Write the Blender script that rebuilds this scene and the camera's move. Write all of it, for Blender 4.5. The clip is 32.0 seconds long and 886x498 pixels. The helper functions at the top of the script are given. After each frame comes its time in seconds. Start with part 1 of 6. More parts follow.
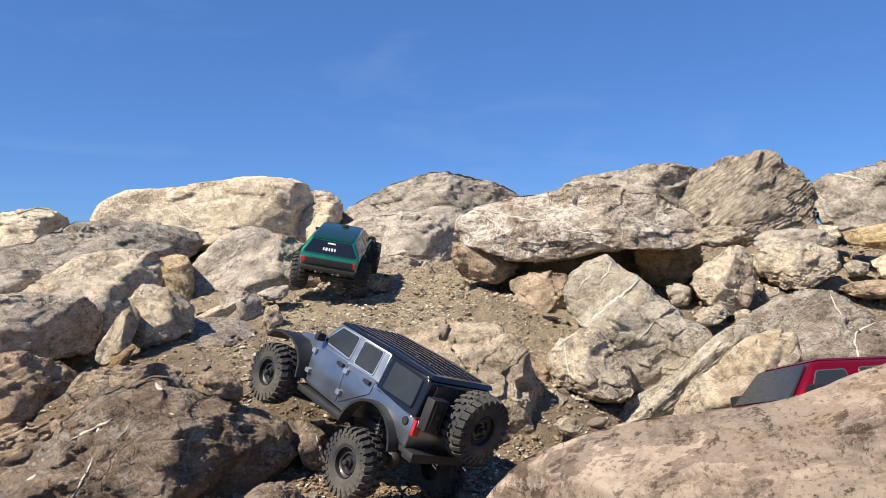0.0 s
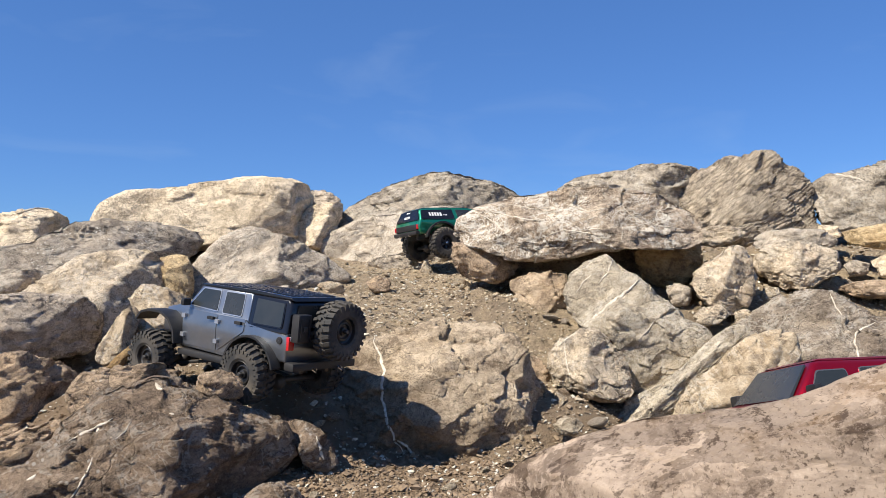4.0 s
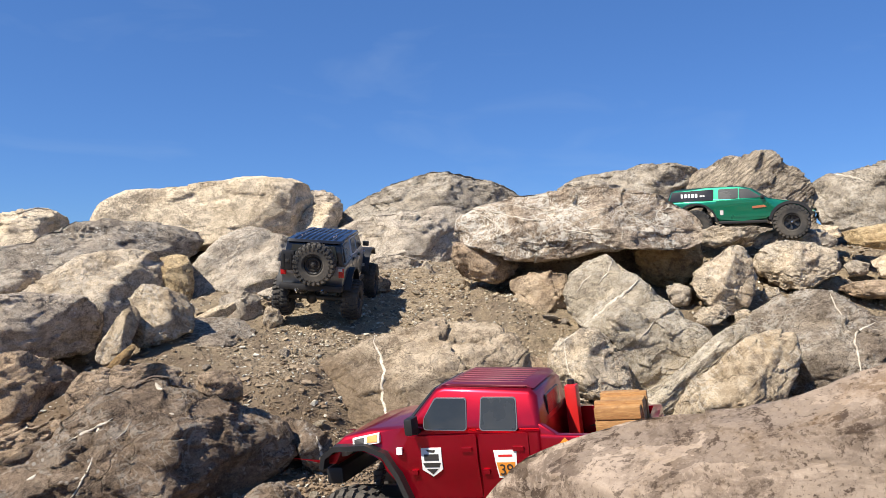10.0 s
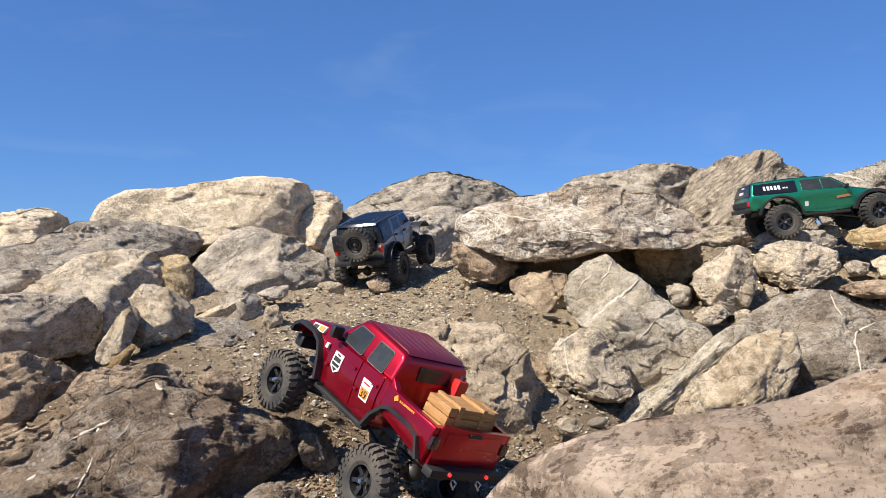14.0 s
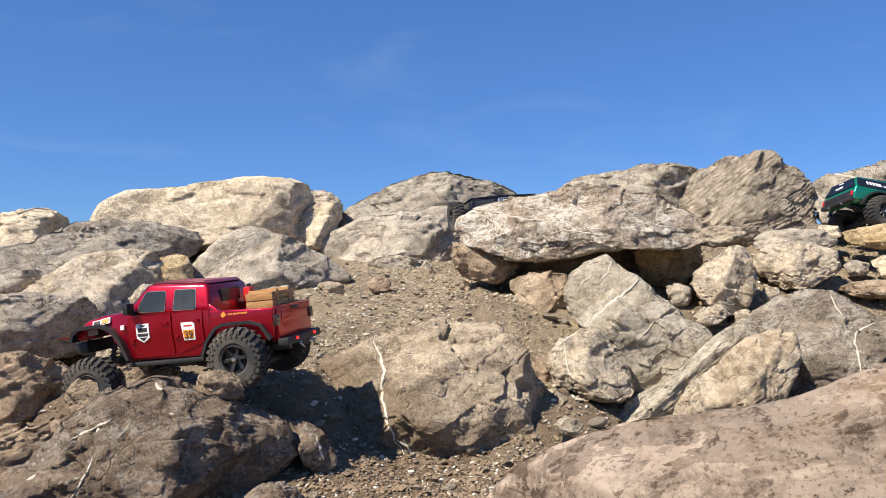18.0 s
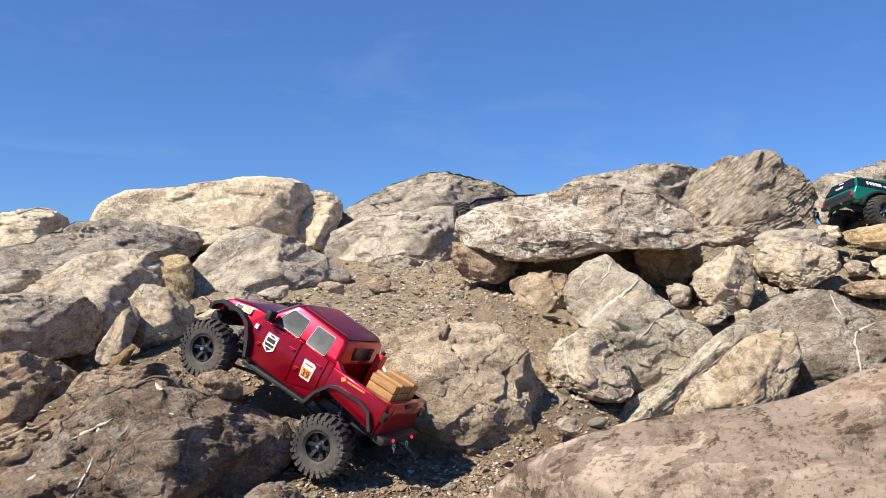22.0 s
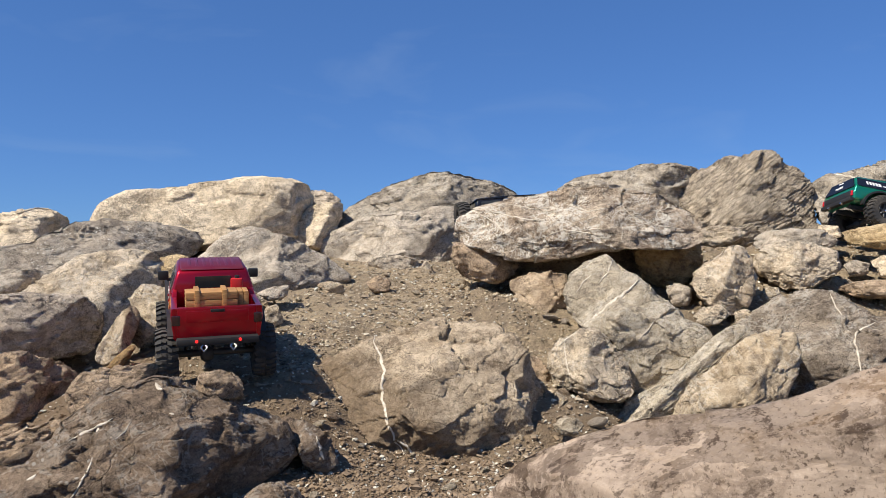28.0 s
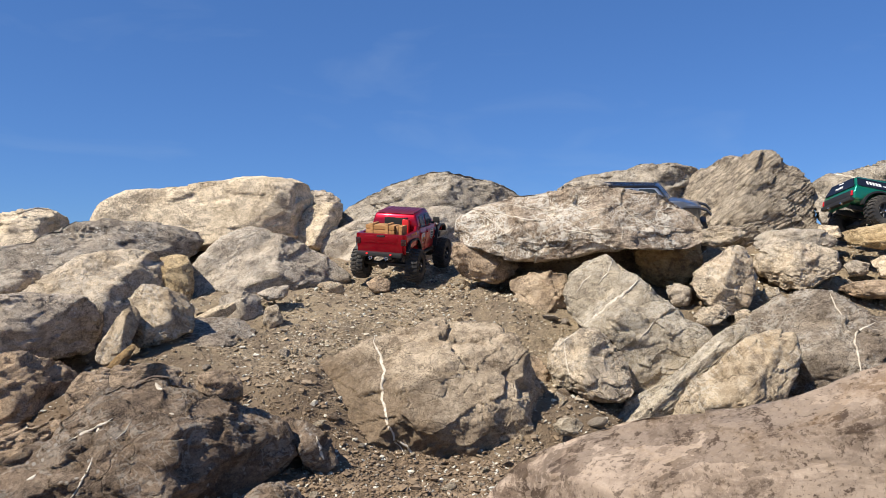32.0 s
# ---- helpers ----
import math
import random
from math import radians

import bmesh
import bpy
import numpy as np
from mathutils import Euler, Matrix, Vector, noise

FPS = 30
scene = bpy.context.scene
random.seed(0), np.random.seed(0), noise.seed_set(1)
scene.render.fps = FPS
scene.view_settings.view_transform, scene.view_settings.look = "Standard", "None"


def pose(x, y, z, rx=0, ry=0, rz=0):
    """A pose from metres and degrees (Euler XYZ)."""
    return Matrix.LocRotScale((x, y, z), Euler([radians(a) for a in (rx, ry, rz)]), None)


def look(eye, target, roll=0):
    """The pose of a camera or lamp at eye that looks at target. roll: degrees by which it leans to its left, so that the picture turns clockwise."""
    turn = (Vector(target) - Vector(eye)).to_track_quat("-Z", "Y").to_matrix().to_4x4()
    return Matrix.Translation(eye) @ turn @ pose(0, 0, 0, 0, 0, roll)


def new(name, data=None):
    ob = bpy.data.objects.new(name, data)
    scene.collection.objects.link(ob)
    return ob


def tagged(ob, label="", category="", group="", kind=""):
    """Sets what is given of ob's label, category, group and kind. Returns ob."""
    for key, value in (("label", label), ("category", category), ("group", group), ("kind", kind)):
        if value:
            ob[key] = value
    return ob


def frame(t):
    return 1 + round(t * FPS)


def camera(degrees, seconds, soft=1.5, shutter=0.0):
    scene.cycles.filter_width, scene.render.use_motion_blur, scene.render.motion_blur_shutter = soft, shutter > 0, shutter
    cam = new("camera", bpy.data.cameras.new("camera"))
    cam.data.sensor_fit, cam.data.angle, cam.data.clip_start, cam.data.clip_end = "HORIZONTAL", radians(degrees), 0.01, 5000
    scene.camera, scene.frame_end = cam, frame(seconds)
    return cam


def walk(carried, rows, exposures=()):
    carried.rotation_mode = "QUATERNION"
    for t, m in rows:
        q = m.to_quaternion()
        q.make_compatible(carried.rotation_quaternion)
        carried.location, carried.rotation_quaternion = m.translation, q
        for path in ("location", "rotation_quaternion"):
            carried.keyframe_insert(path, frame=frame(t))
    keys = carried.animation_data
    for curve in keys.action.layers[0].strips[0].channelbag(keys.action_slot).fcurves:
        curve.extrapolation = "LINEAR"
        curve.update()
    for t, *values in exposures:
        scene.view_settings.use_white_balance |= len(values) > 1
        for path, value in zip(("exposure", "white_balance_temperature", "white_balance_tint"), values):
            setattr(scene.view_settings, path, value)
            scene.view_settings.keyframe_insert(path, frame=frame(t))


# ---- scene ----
cam = camera(60, 32.0, 0.8)
CAM_POSE = pose(0, 0, 0.42, 92.5, 0, 0)
walk(cam, [(0.0, CAM_POSE), (32.0, CAM_POSE)], [(0.0, 0.88), (1.0, 0.86), (2.0, 0.70), (3.0, 0.85), (6.0, 0.88), (9.0, 0.87), (11.0, 0.83), (12.0, 0.86), (13.0, 0.97), (14.0, 0.87), (19.0, 0.88), (25.0, 0.92), (28.0, 0.66), (29.0, 0.74), (31.0, 0.74), (32.0, 0.70)])

# ---------------------------------------------------------------- sky and sun
SUN_WAY = Vector((-0.60, -0.50, 0.89)).normalized()      # towards the sun
world = bpy.data.worlds.new("sky")
scene.world = world
world.use_nodes = True
wn, wl = world.node_tree.nodes, world.node_tree.links
wn.clear()
sky = wn.new("ShaderNodeTexSky")
sky.sky_type = "NISHITA"
sky.sun_disc = False
sky.sun_elevation = math.asin(SUN_WAY.z)
sky.sun_rotation = math.atan2(SUN_WAY.x, SUN_WAY.y)
sky.altitude = 900
sky.air_density, sky.dust_density, sky.ozone_density = 1.0, 0.2, 3.0
tint = wn.new("ShaderNodeMix")
tint.data_type, tint.blend_type = "RGBA", "MULTIPLY"
tint.inputs[0].default_value = 1.0
tint.inputs[7].default_value = (0.57, 0.845, 1.26, 1)
wl.new(sky.outputs[0], tint.inputs[6])
# thin wisps of cloud, stretched along the horizon
geo = wn.new("ShaderNodeTexCoord")
squeeze = wn.new("ShaderNodeMapping")
squeeze.inputs["Scale"].default_value = (2.2, 2.2, 7.5)
wisp = wn.new("ShaderNodeTexNoise")
wisp.inputs["Scale"].default_value, wisp.inputs["Detail"].default_value = 2.1, 7
wisp.inputs["Distortion"].default_value = 0.6
thin = wn.new("ShaderNodeMapRange")
thin.inputs[1].default_value, thin.inputs[2].default_value = 0.57, 0.92
thin.inputs[3].default_value, thin.inputs[4].default_value = 0.0, 0.14
cloud = wn.new("ShaderNodeMix")
cloud.data_type = "RGBA"
cloud.inputs[7].default_value = (5.2, 6.4, 7.8, 1)
wl.new(geo.outputs["Generated"], squeeze.inputs[0])
wl.new(squeeze.outputs[0], wisp.inputs["Vector"])
wl.new(wisp.outputs[0], thin.inputs[0])
wl.new(thin.outputs[0], cloud.inputs[0])
# a thin even veil of haze
veil = wn.new("ShaderNodeMix")
veil.data_type = "RGBA"
veil.inputs[0].default_value = 0.35
veil.inputs[7].default_value = (0.89, 2.33, 5.9, 1)
wl.new(tint.outputs[2], veil.inputs[6])
wl.new(veil.outputs[2], cloud.inputs[6])
background = wn.new("ShaderNodeBackground")
background.inputs[1].default_value = 0.06
wout = wn.new("ShaderNodeOutputWorld")
wl.new(cloud.outputs[2], background.inputs[0])
wl.new(background.outputs[0], wout.inputs[0])

sun = new("sun", bpy.data.lights.new("sun", "SUN"))
sun.data.energy, sun.data.angle, sun.data.color = 4.25, radians(0.5), (1.0, 0.93, 0.82)
sun.matrix_world = look(SUN_WAY * 30, (0, 0, 0))

# ---------------------------------------------------------------- materials
def material(name):
    m = bpy.data.materials.new(name)
    m.use_nodes = True
    nt = m.node_tree
    return m, nt, nt.nodes["Principled BSDF"]


def node(nt, kind, **values):
    n = nt.nodes.new(kind)
    for key, value in values.items():
        n.inputs[key.replace("_", " ")].default_value = value
    return n


def mix(nt, fac, a, b, blend="MIX"):
    n = nt.nodes.new("ShaderNodeMix")
    n.data_type, n.blend_type = "RGBA", blend
    for slot, value in ((0, fac), (6, a), (7, b)):
        if isinstance(value, bpy.types.NodeSocket):
            nt.links.new(value, n.inputs[slot])
        else:
            n.inputs[slot].default_value = value if slot == 0 else (*value, 1)
    return n.outputs[2]


def ramp(nt, socket, lo, hi, a=0.0, b=1.0):
    n = nt.nodes.new("ShaderNodeMapRange")
    nt.links.new(socket, n.inputs[0])
    for slot, value in enumerate((lo, hi, a, b)):
        n.inputs[slot + 1].default_value = value
    return n.outputs[0]


def math_node(nt, op, a, b=0.5):
    n = nt.nodes.new("ShaderNodeMath")
    n.operation = op
    for slot, value in enumerate((a, b)):
        if isinstance(value, bpy.types.NodeSocket):
            nt.links.new(value, n.inputs[slot])
        else:
            n.inputs[slot].default_value = value
    return n.outputs[0]


def noise_tex(nt, vec, scale, detail=6, rough=0.6, distort=0.0):
    n = node(nt, "ShaderNodeTexNoise", Scale=scale, Detail=detail, Roughness=rough, Distortion=distort)
    nt.links.new(vec, n.inputs["Vector"])
    return n.outputs[0]


def object_space(nt):
    """Metres in the thing's own space, shifted by chance from thing to thing."""
    tc, info = nt.nodes.new("ShaderNodeTexCoord"), nt.nodes.new("ShaderNodeObjectInfo")
    add = nt.nodes.new("ShaderNodeVectorMath")
    add.operation = "MULTIPLY_ADD"
    nt.links.new(info.outputs["Random"], add.inputs[0])
    add.inputs[1].default_value = (7.0, 13.0, 5.0)
    nt.links.new(tc.outputs["Object"], add.inputs[2])
    return add.outputs[0]


def rock_material(name, light, mid, dark, stain, vein=0.0, veinscale=5.0, tilt=0.0, layers=0.0, stain_amount=0.5, contrast=1.0, bump=1.0, speck=0.0, hairs=0.8, fine=1.0, squeeze=2.6, mud=None, chips=0.35):
    m, nt, bsdf = material(name)
    vec = object_space(nt)
    if fine != 1:
        closer = nt.nodes.new("ShaderNodeVectorMath")
        closer.operation = "SCALE"
        closer.inputs["Scale"].default_value = fine
        nt.links.new(vec, closer.inputs[0])
        vec = closer.outputs[0]
    turn = node(nt, "ShaderNodeMapping", Rotation=(radians(tilt * 0.3 + 8), radians(tilt), 0), Scale=(1.0, 1.0, 1 / squeeze))
    turn.vector_type = "TEXTURE"
    nt.links.new(vec, turn.inputs[0])
    flat = turn.outputs[0]
    big = noise_tex(nt, vec, 4.5, 5, 0.6, 0.4)
    patch = noise_tex(nt, vec, 17, 8, 0.68, 0.5)
    grain = noise_tex(nt, vec, 120, 6, 0.7)
    streak = noise_tex(nt, flat, 16, 7, 0.65, 0.9)
    col = mix(nt, ramp(nt, big, 0.38, 0.62), mid, light)
    col = mix(nt, ramp(nt, patch, 0.55, 0.60, 0, 0.8 * contrast), col, dark)
    col = mix(nt, ramp(nt, patch, 0.49, 0.43, 0, 0.75 * contrast), col, tuple(min(1, c * 1.12) for c in light))
    fleck = noise_tex(nt, vec, 48, 7, 0.75, 0.3)
    col = mix(nt, ramp(nt, fleck, 0.575, 0.61, 0, 0.75 * contrast), col, dark)
    col = mix(nt, ramp(nt, fleck, 0.46, 0.41, 0, 0.6 * contrast), col, tuple(min(1, c * 1.25) for c in light))
    # hairline cracks, the shade inside them drawn as dark lines in the colour
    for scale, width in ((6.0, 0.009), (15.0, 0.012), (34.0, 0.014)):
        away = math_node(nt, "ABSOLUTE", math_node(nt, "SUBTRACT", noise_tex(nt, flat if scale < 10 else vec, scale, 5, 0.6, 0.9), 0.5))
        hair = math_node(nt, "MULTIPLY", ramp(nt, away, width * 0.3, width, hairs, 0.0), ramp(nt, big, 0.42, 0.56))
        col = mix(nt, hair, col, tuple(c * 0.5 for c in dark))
    col = mix(nt, ramp(nt, streak, 0.5, 0.66, 0, layers * 0.75), col, dark)
    rust = noise_tex(nt, vec, 7.0, 6, 0.7, 0.8)
    col = mix(nt, ramp(nt, rust, 0.54, 0.76, 0, stain_amount), col, stain)
    # fine dark pits and pale mineral grains
    dust = noise_tex(nt, vec, 290, 3, 0.6)
    col = mix(nt, ramp(nt, dust, 0.59, 0.64, 0, 0.6), col, tuple(c * 0.4 for c in mid))
    col = mix(nt, ramp(nt, dust, 0.42, 0.36, 0, 0.4), col, tuple(min(1, c * 1.3 + 0.04) for c in light))
    col = mix(nt, ramp(nt, grain, 0.59, 0.65, 0, 0.8), col, tuple(c * 0.42 for c in mid))
    col = mix(nt, ramp(nt, grain, 0.42, 0.34, 0, 0.5), col, tuple(min(1, c * 1.3 + 0.05) for c in light))
    if vein:
        line = None
        for scale, width in ((veinscale, 0.018), (veinscale * 2.1, 0.028), (veinscale * 4.0, 0.034)):
            warp = noise_tex(nt, flat if scale == veinscale else vec, scale, 4, 0.55, 1.2)
            away = math_node(nt, "ABSOLUTE", math_node(nt, "SUBTRACT", warp, 0.5))
            one = ramp(nt, away, width * 0.25, width, 1.0, 0.0)
            line = one if line is None else math_node(nt, "MAXIMUM", line, one)
        gate = ramp(nt, noise_tex(nt, vec, 9, 4, 0.6), 0.42, 0.54)
        col = mix(nt, math_node(nt, "MULTIPLY", math_node(nt, "MULTIPLY", line, gate), vein), col, (0.72, 0.67, 0.57))
    if speck:
        spots = node(nt, "ShaderNodeTexVoronoi", Scale=75.0)
        nt.links.new(vec, spots.inputs["Vector"])
        few = math_node(nt, "MULTIPLY", ramp(nt, spots.outputs["Distance"], 0.30, 0.18), ramp(nt, noise_tex(nt, vec, 14, 3), 0.52, 0.6))
        col = mix(nt, math_node(nt, "MULTIPLY", few, speck), col, (0.62, 0.58, 0.5))
    # shade in open cracks between broken plates, put into the colour here and there
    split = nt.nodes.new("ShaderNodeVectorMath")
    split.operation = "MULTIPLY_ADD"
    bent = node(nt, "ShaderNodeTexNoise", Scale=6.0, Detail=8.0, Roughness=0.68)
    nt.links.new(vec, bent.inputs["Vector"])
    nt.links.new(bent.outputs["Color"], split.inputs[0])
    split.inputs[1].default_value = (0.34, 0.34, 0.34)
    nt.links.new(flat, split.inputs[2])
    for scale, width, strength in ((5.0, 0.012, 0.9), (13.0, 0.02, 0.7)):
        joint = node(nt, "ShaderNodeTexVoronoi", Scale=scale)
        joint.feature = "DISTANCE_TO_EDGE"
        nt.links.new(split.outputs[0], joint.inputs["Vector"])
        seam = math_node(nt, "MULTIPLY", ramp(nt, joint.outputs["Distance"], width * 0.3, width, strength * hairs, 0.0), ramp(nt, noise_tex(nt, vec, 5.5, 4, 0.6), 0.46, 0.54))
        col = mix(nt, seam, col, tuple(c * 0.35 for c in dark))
    bits = node(nt, "ShaderNodeTexVoronoi", Scale=19.0)
    nudge = nt.nodes.new("ShaderNodeVectorMath")
    nudge.operation = "MULTIPLY_ADD"
    swirl = node(nt, "ShaderNodeTexNoise", Scale=24.0, Detail=6.0)
    nt.links.new(flat, swirl.inputs["Vector"])
    nt.links.new(swirl.outputs["Color"], nudge.inputs[0])
    nudge.inputs[1].default_value = (0.11, 0.11, 0.11)
    nt.links.new(flat, nudge.inputs[2])
    nt.links.new(nudge.outputs[0], bits.inputs["Vector"])
    value = math_node(nt, "MULTIPLY", bits.outputs["Color"], 1.0)
    col = mix(nt, ramp(nt, value, 0.45, 0.8, 0, 0.28 * contrast), col, tuple(c * 0.75 for c in dark))
    col = mix(nt, ramp(nt, value, 0.4, 0.15, 0, 0.3 * contrast), col, tuple(min(1, c * 1.15) for c in light))
    if mud:
        # dried earth that has run down over one side and stuck in the hollows
        side = nt.nodes.new("ShaderNodeVectorMath")
        side.operation = "DOT_PRODUCT"
        nt.links.new(nt.nodes.new("ShaderNodeTexCoord").outputs["Object"], side.inputs[0])
        side.inputs[1].default_value = mud
        film = math_node(nt, "ADD", side.outputs["Value"], math_node(nt, "MULTIPLY", noise_tex(nt, vec, 9, 8, 0.7, 0.6), 0.30))
        earth = mix(nt, ramp(nt, grain, 0.4, 0.6), (0.235, 0.165, 0.10), (0.15, 0.105, 0.065))
        col = mix(nt, ramp(nt, film, 0.13, 0.22, 0, 0.82), col, earth)
    nt.links.new(col, bsdf.inputs["Base Color"])
    nt.links.new(ramp(nt, patch, 0.3, 0.7, 0.78, 0.95), bsdf.inputs["Roughness"])
    bsdf.inputs["Specular IOR Level"].default_value = 0.25
    # relief: chips, cracks and grain
    crack = node(nt, "ShaderNodeTexVoronoi", Scale=14.0)
    crack.feature = "DISTANCE_TO_EDGE"
    warped = nt.nodes.new("ShaderNodeVectorMath")
    warped.operation = "MULTIPLY_ADD"
    wn3 = node(nt, "ShaderNodeTexNoise", Scale=9.0, Detail=5.0)
    nt.links.new(vec, wn3.inputs["Vector"])
    nt.links.new(wn3.outputs["Color"], warped.inputs[0])
    warped.inputs[1].default_value = (0.16, 0.16, 0.16)
    nt.links.new(vec, warped.inputs[2])
    nt.links.new(warped.outputs[0], crack.inputs["Vector"])
    groove = ramp(nt, crack.outputs["Distance"], 0.0, 0.035, 0.0, 1.0)
    groove = math_node(nt, "MAXIMUM", groove, ramp(nt, rust, 0.45, 0.55))
    crease = math_node(nt, "ABSOLUTE", math_node(nt, "SUBTRACT", noise_tex(nt, vec, 11, 9, 0.64, 0.5), 0.5))
    height = math_node(nt, "ADD", math_node(nt, "MULTIPLY", noise_tex(nt, vec, 130, 8, 0.85), 0.7), math_node(nt, "MULTIPLY", streak, 0.12 + 0.7 * layers))
    height = math_node(nt, "ADD", height, math_node(nt, "MULTIPLY", crease, 0.9))
    height = math_node(nt, "ADD", height, math_node(nt, "MULTIPLY", groove, 0.3))
    # flat chips, each tilted its own way, with sharp edges between them
    for scale, weight in ((15.0, 16.0), (38.0, 20.0), (90.0, 16.0)):
        plates = node(nt, "ShaderNodeTexVoronoi", Scale=scale, Randomness=1.0)
        nt.links.new(warped.outputs[0], plates.inputs["Vector"])
        arm, lean, dot = (nt.nodes.new("ShaderNodeVectorMath") for _ in range(3))
        arm.operation, lean.operation, dot.operation = "SUBTRACT", "SUBTRACT", "DOT_PRODUCT"
        nt.links.new(warped.outputs[0], arm.inputs[0])
        nt.links.new(plates.outputs["Position"], arm.inputs[1])
        nt.links.new(plates.outputs["Color"], lean.inputs[0])
        lean.inputs[1].default_value = (0.5, 0.5, 0.5)
        nt.links.new(arm.outputs[0], dot.inputs[0])
        nt.links.new(lean.outputs[0], dot.inputs[1])
        height = math_node(nt, "ADD", height, math_node(nt, "MULTIPLY", dot.outputs["Value"], weight * chips))
    b = node(nt, "ShaderNodeBump", Strength=1.0, Distance=0.0075 * bump)
    nt.links.new(height, b.inputs["Height"])
    nt.links.new(b.outputs[0], bsdf.inputs["Normal"])
    return m


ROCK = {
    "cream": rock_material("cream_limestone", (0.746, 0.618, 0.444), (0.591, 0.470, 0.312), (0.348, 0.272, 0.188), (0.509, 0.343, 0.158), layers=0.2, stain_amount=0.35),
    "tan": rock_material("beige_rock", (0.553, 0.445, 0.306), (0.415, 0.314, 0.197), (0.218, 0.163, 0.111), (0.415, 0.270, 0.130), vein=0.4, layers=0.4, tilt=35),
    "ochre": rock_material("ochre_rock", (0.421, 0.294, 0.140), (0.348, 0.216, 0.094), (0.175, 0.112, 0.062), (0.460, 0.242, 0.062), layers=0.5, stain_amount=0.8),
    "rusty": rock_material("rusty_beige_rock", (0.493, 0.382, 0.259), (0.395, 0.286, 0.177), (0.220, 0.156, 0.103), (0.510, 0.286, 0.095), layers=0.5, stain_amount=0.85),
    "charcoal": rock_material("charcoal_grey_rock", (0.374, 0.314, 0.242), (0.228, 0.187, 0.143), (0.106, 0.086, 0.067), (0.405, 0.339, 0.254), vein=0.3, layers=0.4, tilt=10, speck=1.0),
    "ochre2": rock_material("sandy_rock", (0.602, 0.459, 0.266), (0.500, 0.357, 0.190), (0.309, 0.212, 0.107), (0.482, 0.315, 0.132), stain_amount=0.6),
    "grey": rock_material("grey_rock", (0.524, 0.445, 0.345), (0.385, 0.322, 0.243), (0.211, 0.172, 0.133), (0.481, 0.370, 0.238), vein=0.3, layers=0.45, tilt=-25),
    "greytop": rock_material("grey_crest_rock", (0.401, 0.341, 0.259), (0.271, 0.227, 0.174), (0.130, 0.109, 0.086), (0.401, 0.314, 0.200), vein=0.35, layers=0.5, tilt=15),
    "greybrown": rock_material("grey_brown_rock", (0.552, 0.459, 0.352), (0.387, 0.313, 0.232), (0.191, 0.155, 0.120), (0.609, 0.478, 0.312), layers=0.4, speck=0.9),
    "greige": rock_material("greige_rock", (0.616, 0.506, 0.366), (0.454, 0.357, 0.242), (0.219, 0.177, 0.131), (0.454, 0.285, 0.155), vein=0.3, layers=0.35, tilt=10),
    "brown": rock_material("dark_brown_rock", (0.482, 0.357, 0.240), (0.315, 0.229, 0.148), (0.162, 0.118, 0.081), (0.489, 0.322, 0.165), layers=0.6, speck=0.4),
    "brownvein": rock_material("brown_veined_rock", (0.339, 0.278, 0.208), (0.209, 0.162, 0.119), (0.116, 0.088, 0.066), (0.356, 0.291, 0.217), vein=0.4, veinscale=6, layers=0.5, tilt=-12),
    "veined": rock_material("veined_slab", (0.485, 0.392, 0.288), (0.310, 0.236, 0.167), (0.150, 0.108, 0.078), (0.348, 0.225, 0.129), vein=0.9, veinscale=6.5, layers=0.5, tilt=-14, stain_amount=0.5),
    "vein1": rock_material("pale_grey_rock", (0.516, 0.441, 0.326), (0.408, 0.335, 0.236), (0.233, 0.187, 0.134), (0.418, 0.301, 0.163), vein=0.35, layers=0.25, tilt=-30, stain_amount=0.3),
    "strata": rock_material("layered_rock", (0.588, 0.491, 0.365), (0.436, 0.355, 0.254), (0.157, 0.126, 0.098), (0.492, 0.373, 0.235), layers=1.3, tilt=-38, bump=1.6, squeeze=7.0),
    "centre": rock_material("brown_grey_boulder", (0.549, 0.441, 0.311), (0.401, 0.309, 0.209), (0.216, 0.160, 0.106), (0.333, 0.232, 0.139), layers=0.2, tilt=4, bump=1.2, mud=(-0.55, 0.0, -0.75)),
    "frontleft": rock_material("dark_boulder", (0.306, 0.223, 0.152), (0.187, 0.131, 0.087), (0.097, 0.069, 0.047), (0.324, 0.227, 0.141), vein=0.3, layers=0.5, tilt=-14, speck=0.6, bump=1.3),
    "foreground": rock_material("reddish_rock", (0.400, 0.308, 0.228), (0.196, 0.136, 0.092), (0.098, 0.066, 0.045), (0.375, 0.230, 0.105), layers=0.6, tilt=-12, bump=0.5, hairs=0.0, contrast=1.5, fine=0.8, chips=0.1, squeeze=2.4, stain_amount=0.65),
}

# ---------------------------------------------------------------- rock shapes
SPHERES = {}


def sphere(level):
    if level not in SPHERES:
        bm = bmesh.new()
        bmesh.ops.create_icosphere(bm, subdivisions=level, radius=1)
        v = np.array([p.co[:] for p in bm.verts])
        f = np.array([[p.index for p in q.verts] for q in bm.faces])
        bm.free()
        SPHERES[level] = (v, f)
    return SPHERES[level]


def mesh_of(name, verts, faces, mat, smooth=True):
    me = bpy.data.meshes.new(name)
    me.from_pydata(verts.tolist() if hasattr(verts, "tolist") else verts, [], faces.tolist() if hasattr(faces, "tolist") else faces)
    if smooth:
        me.shade_smooth()
    me.materials.append(mat)
    return me


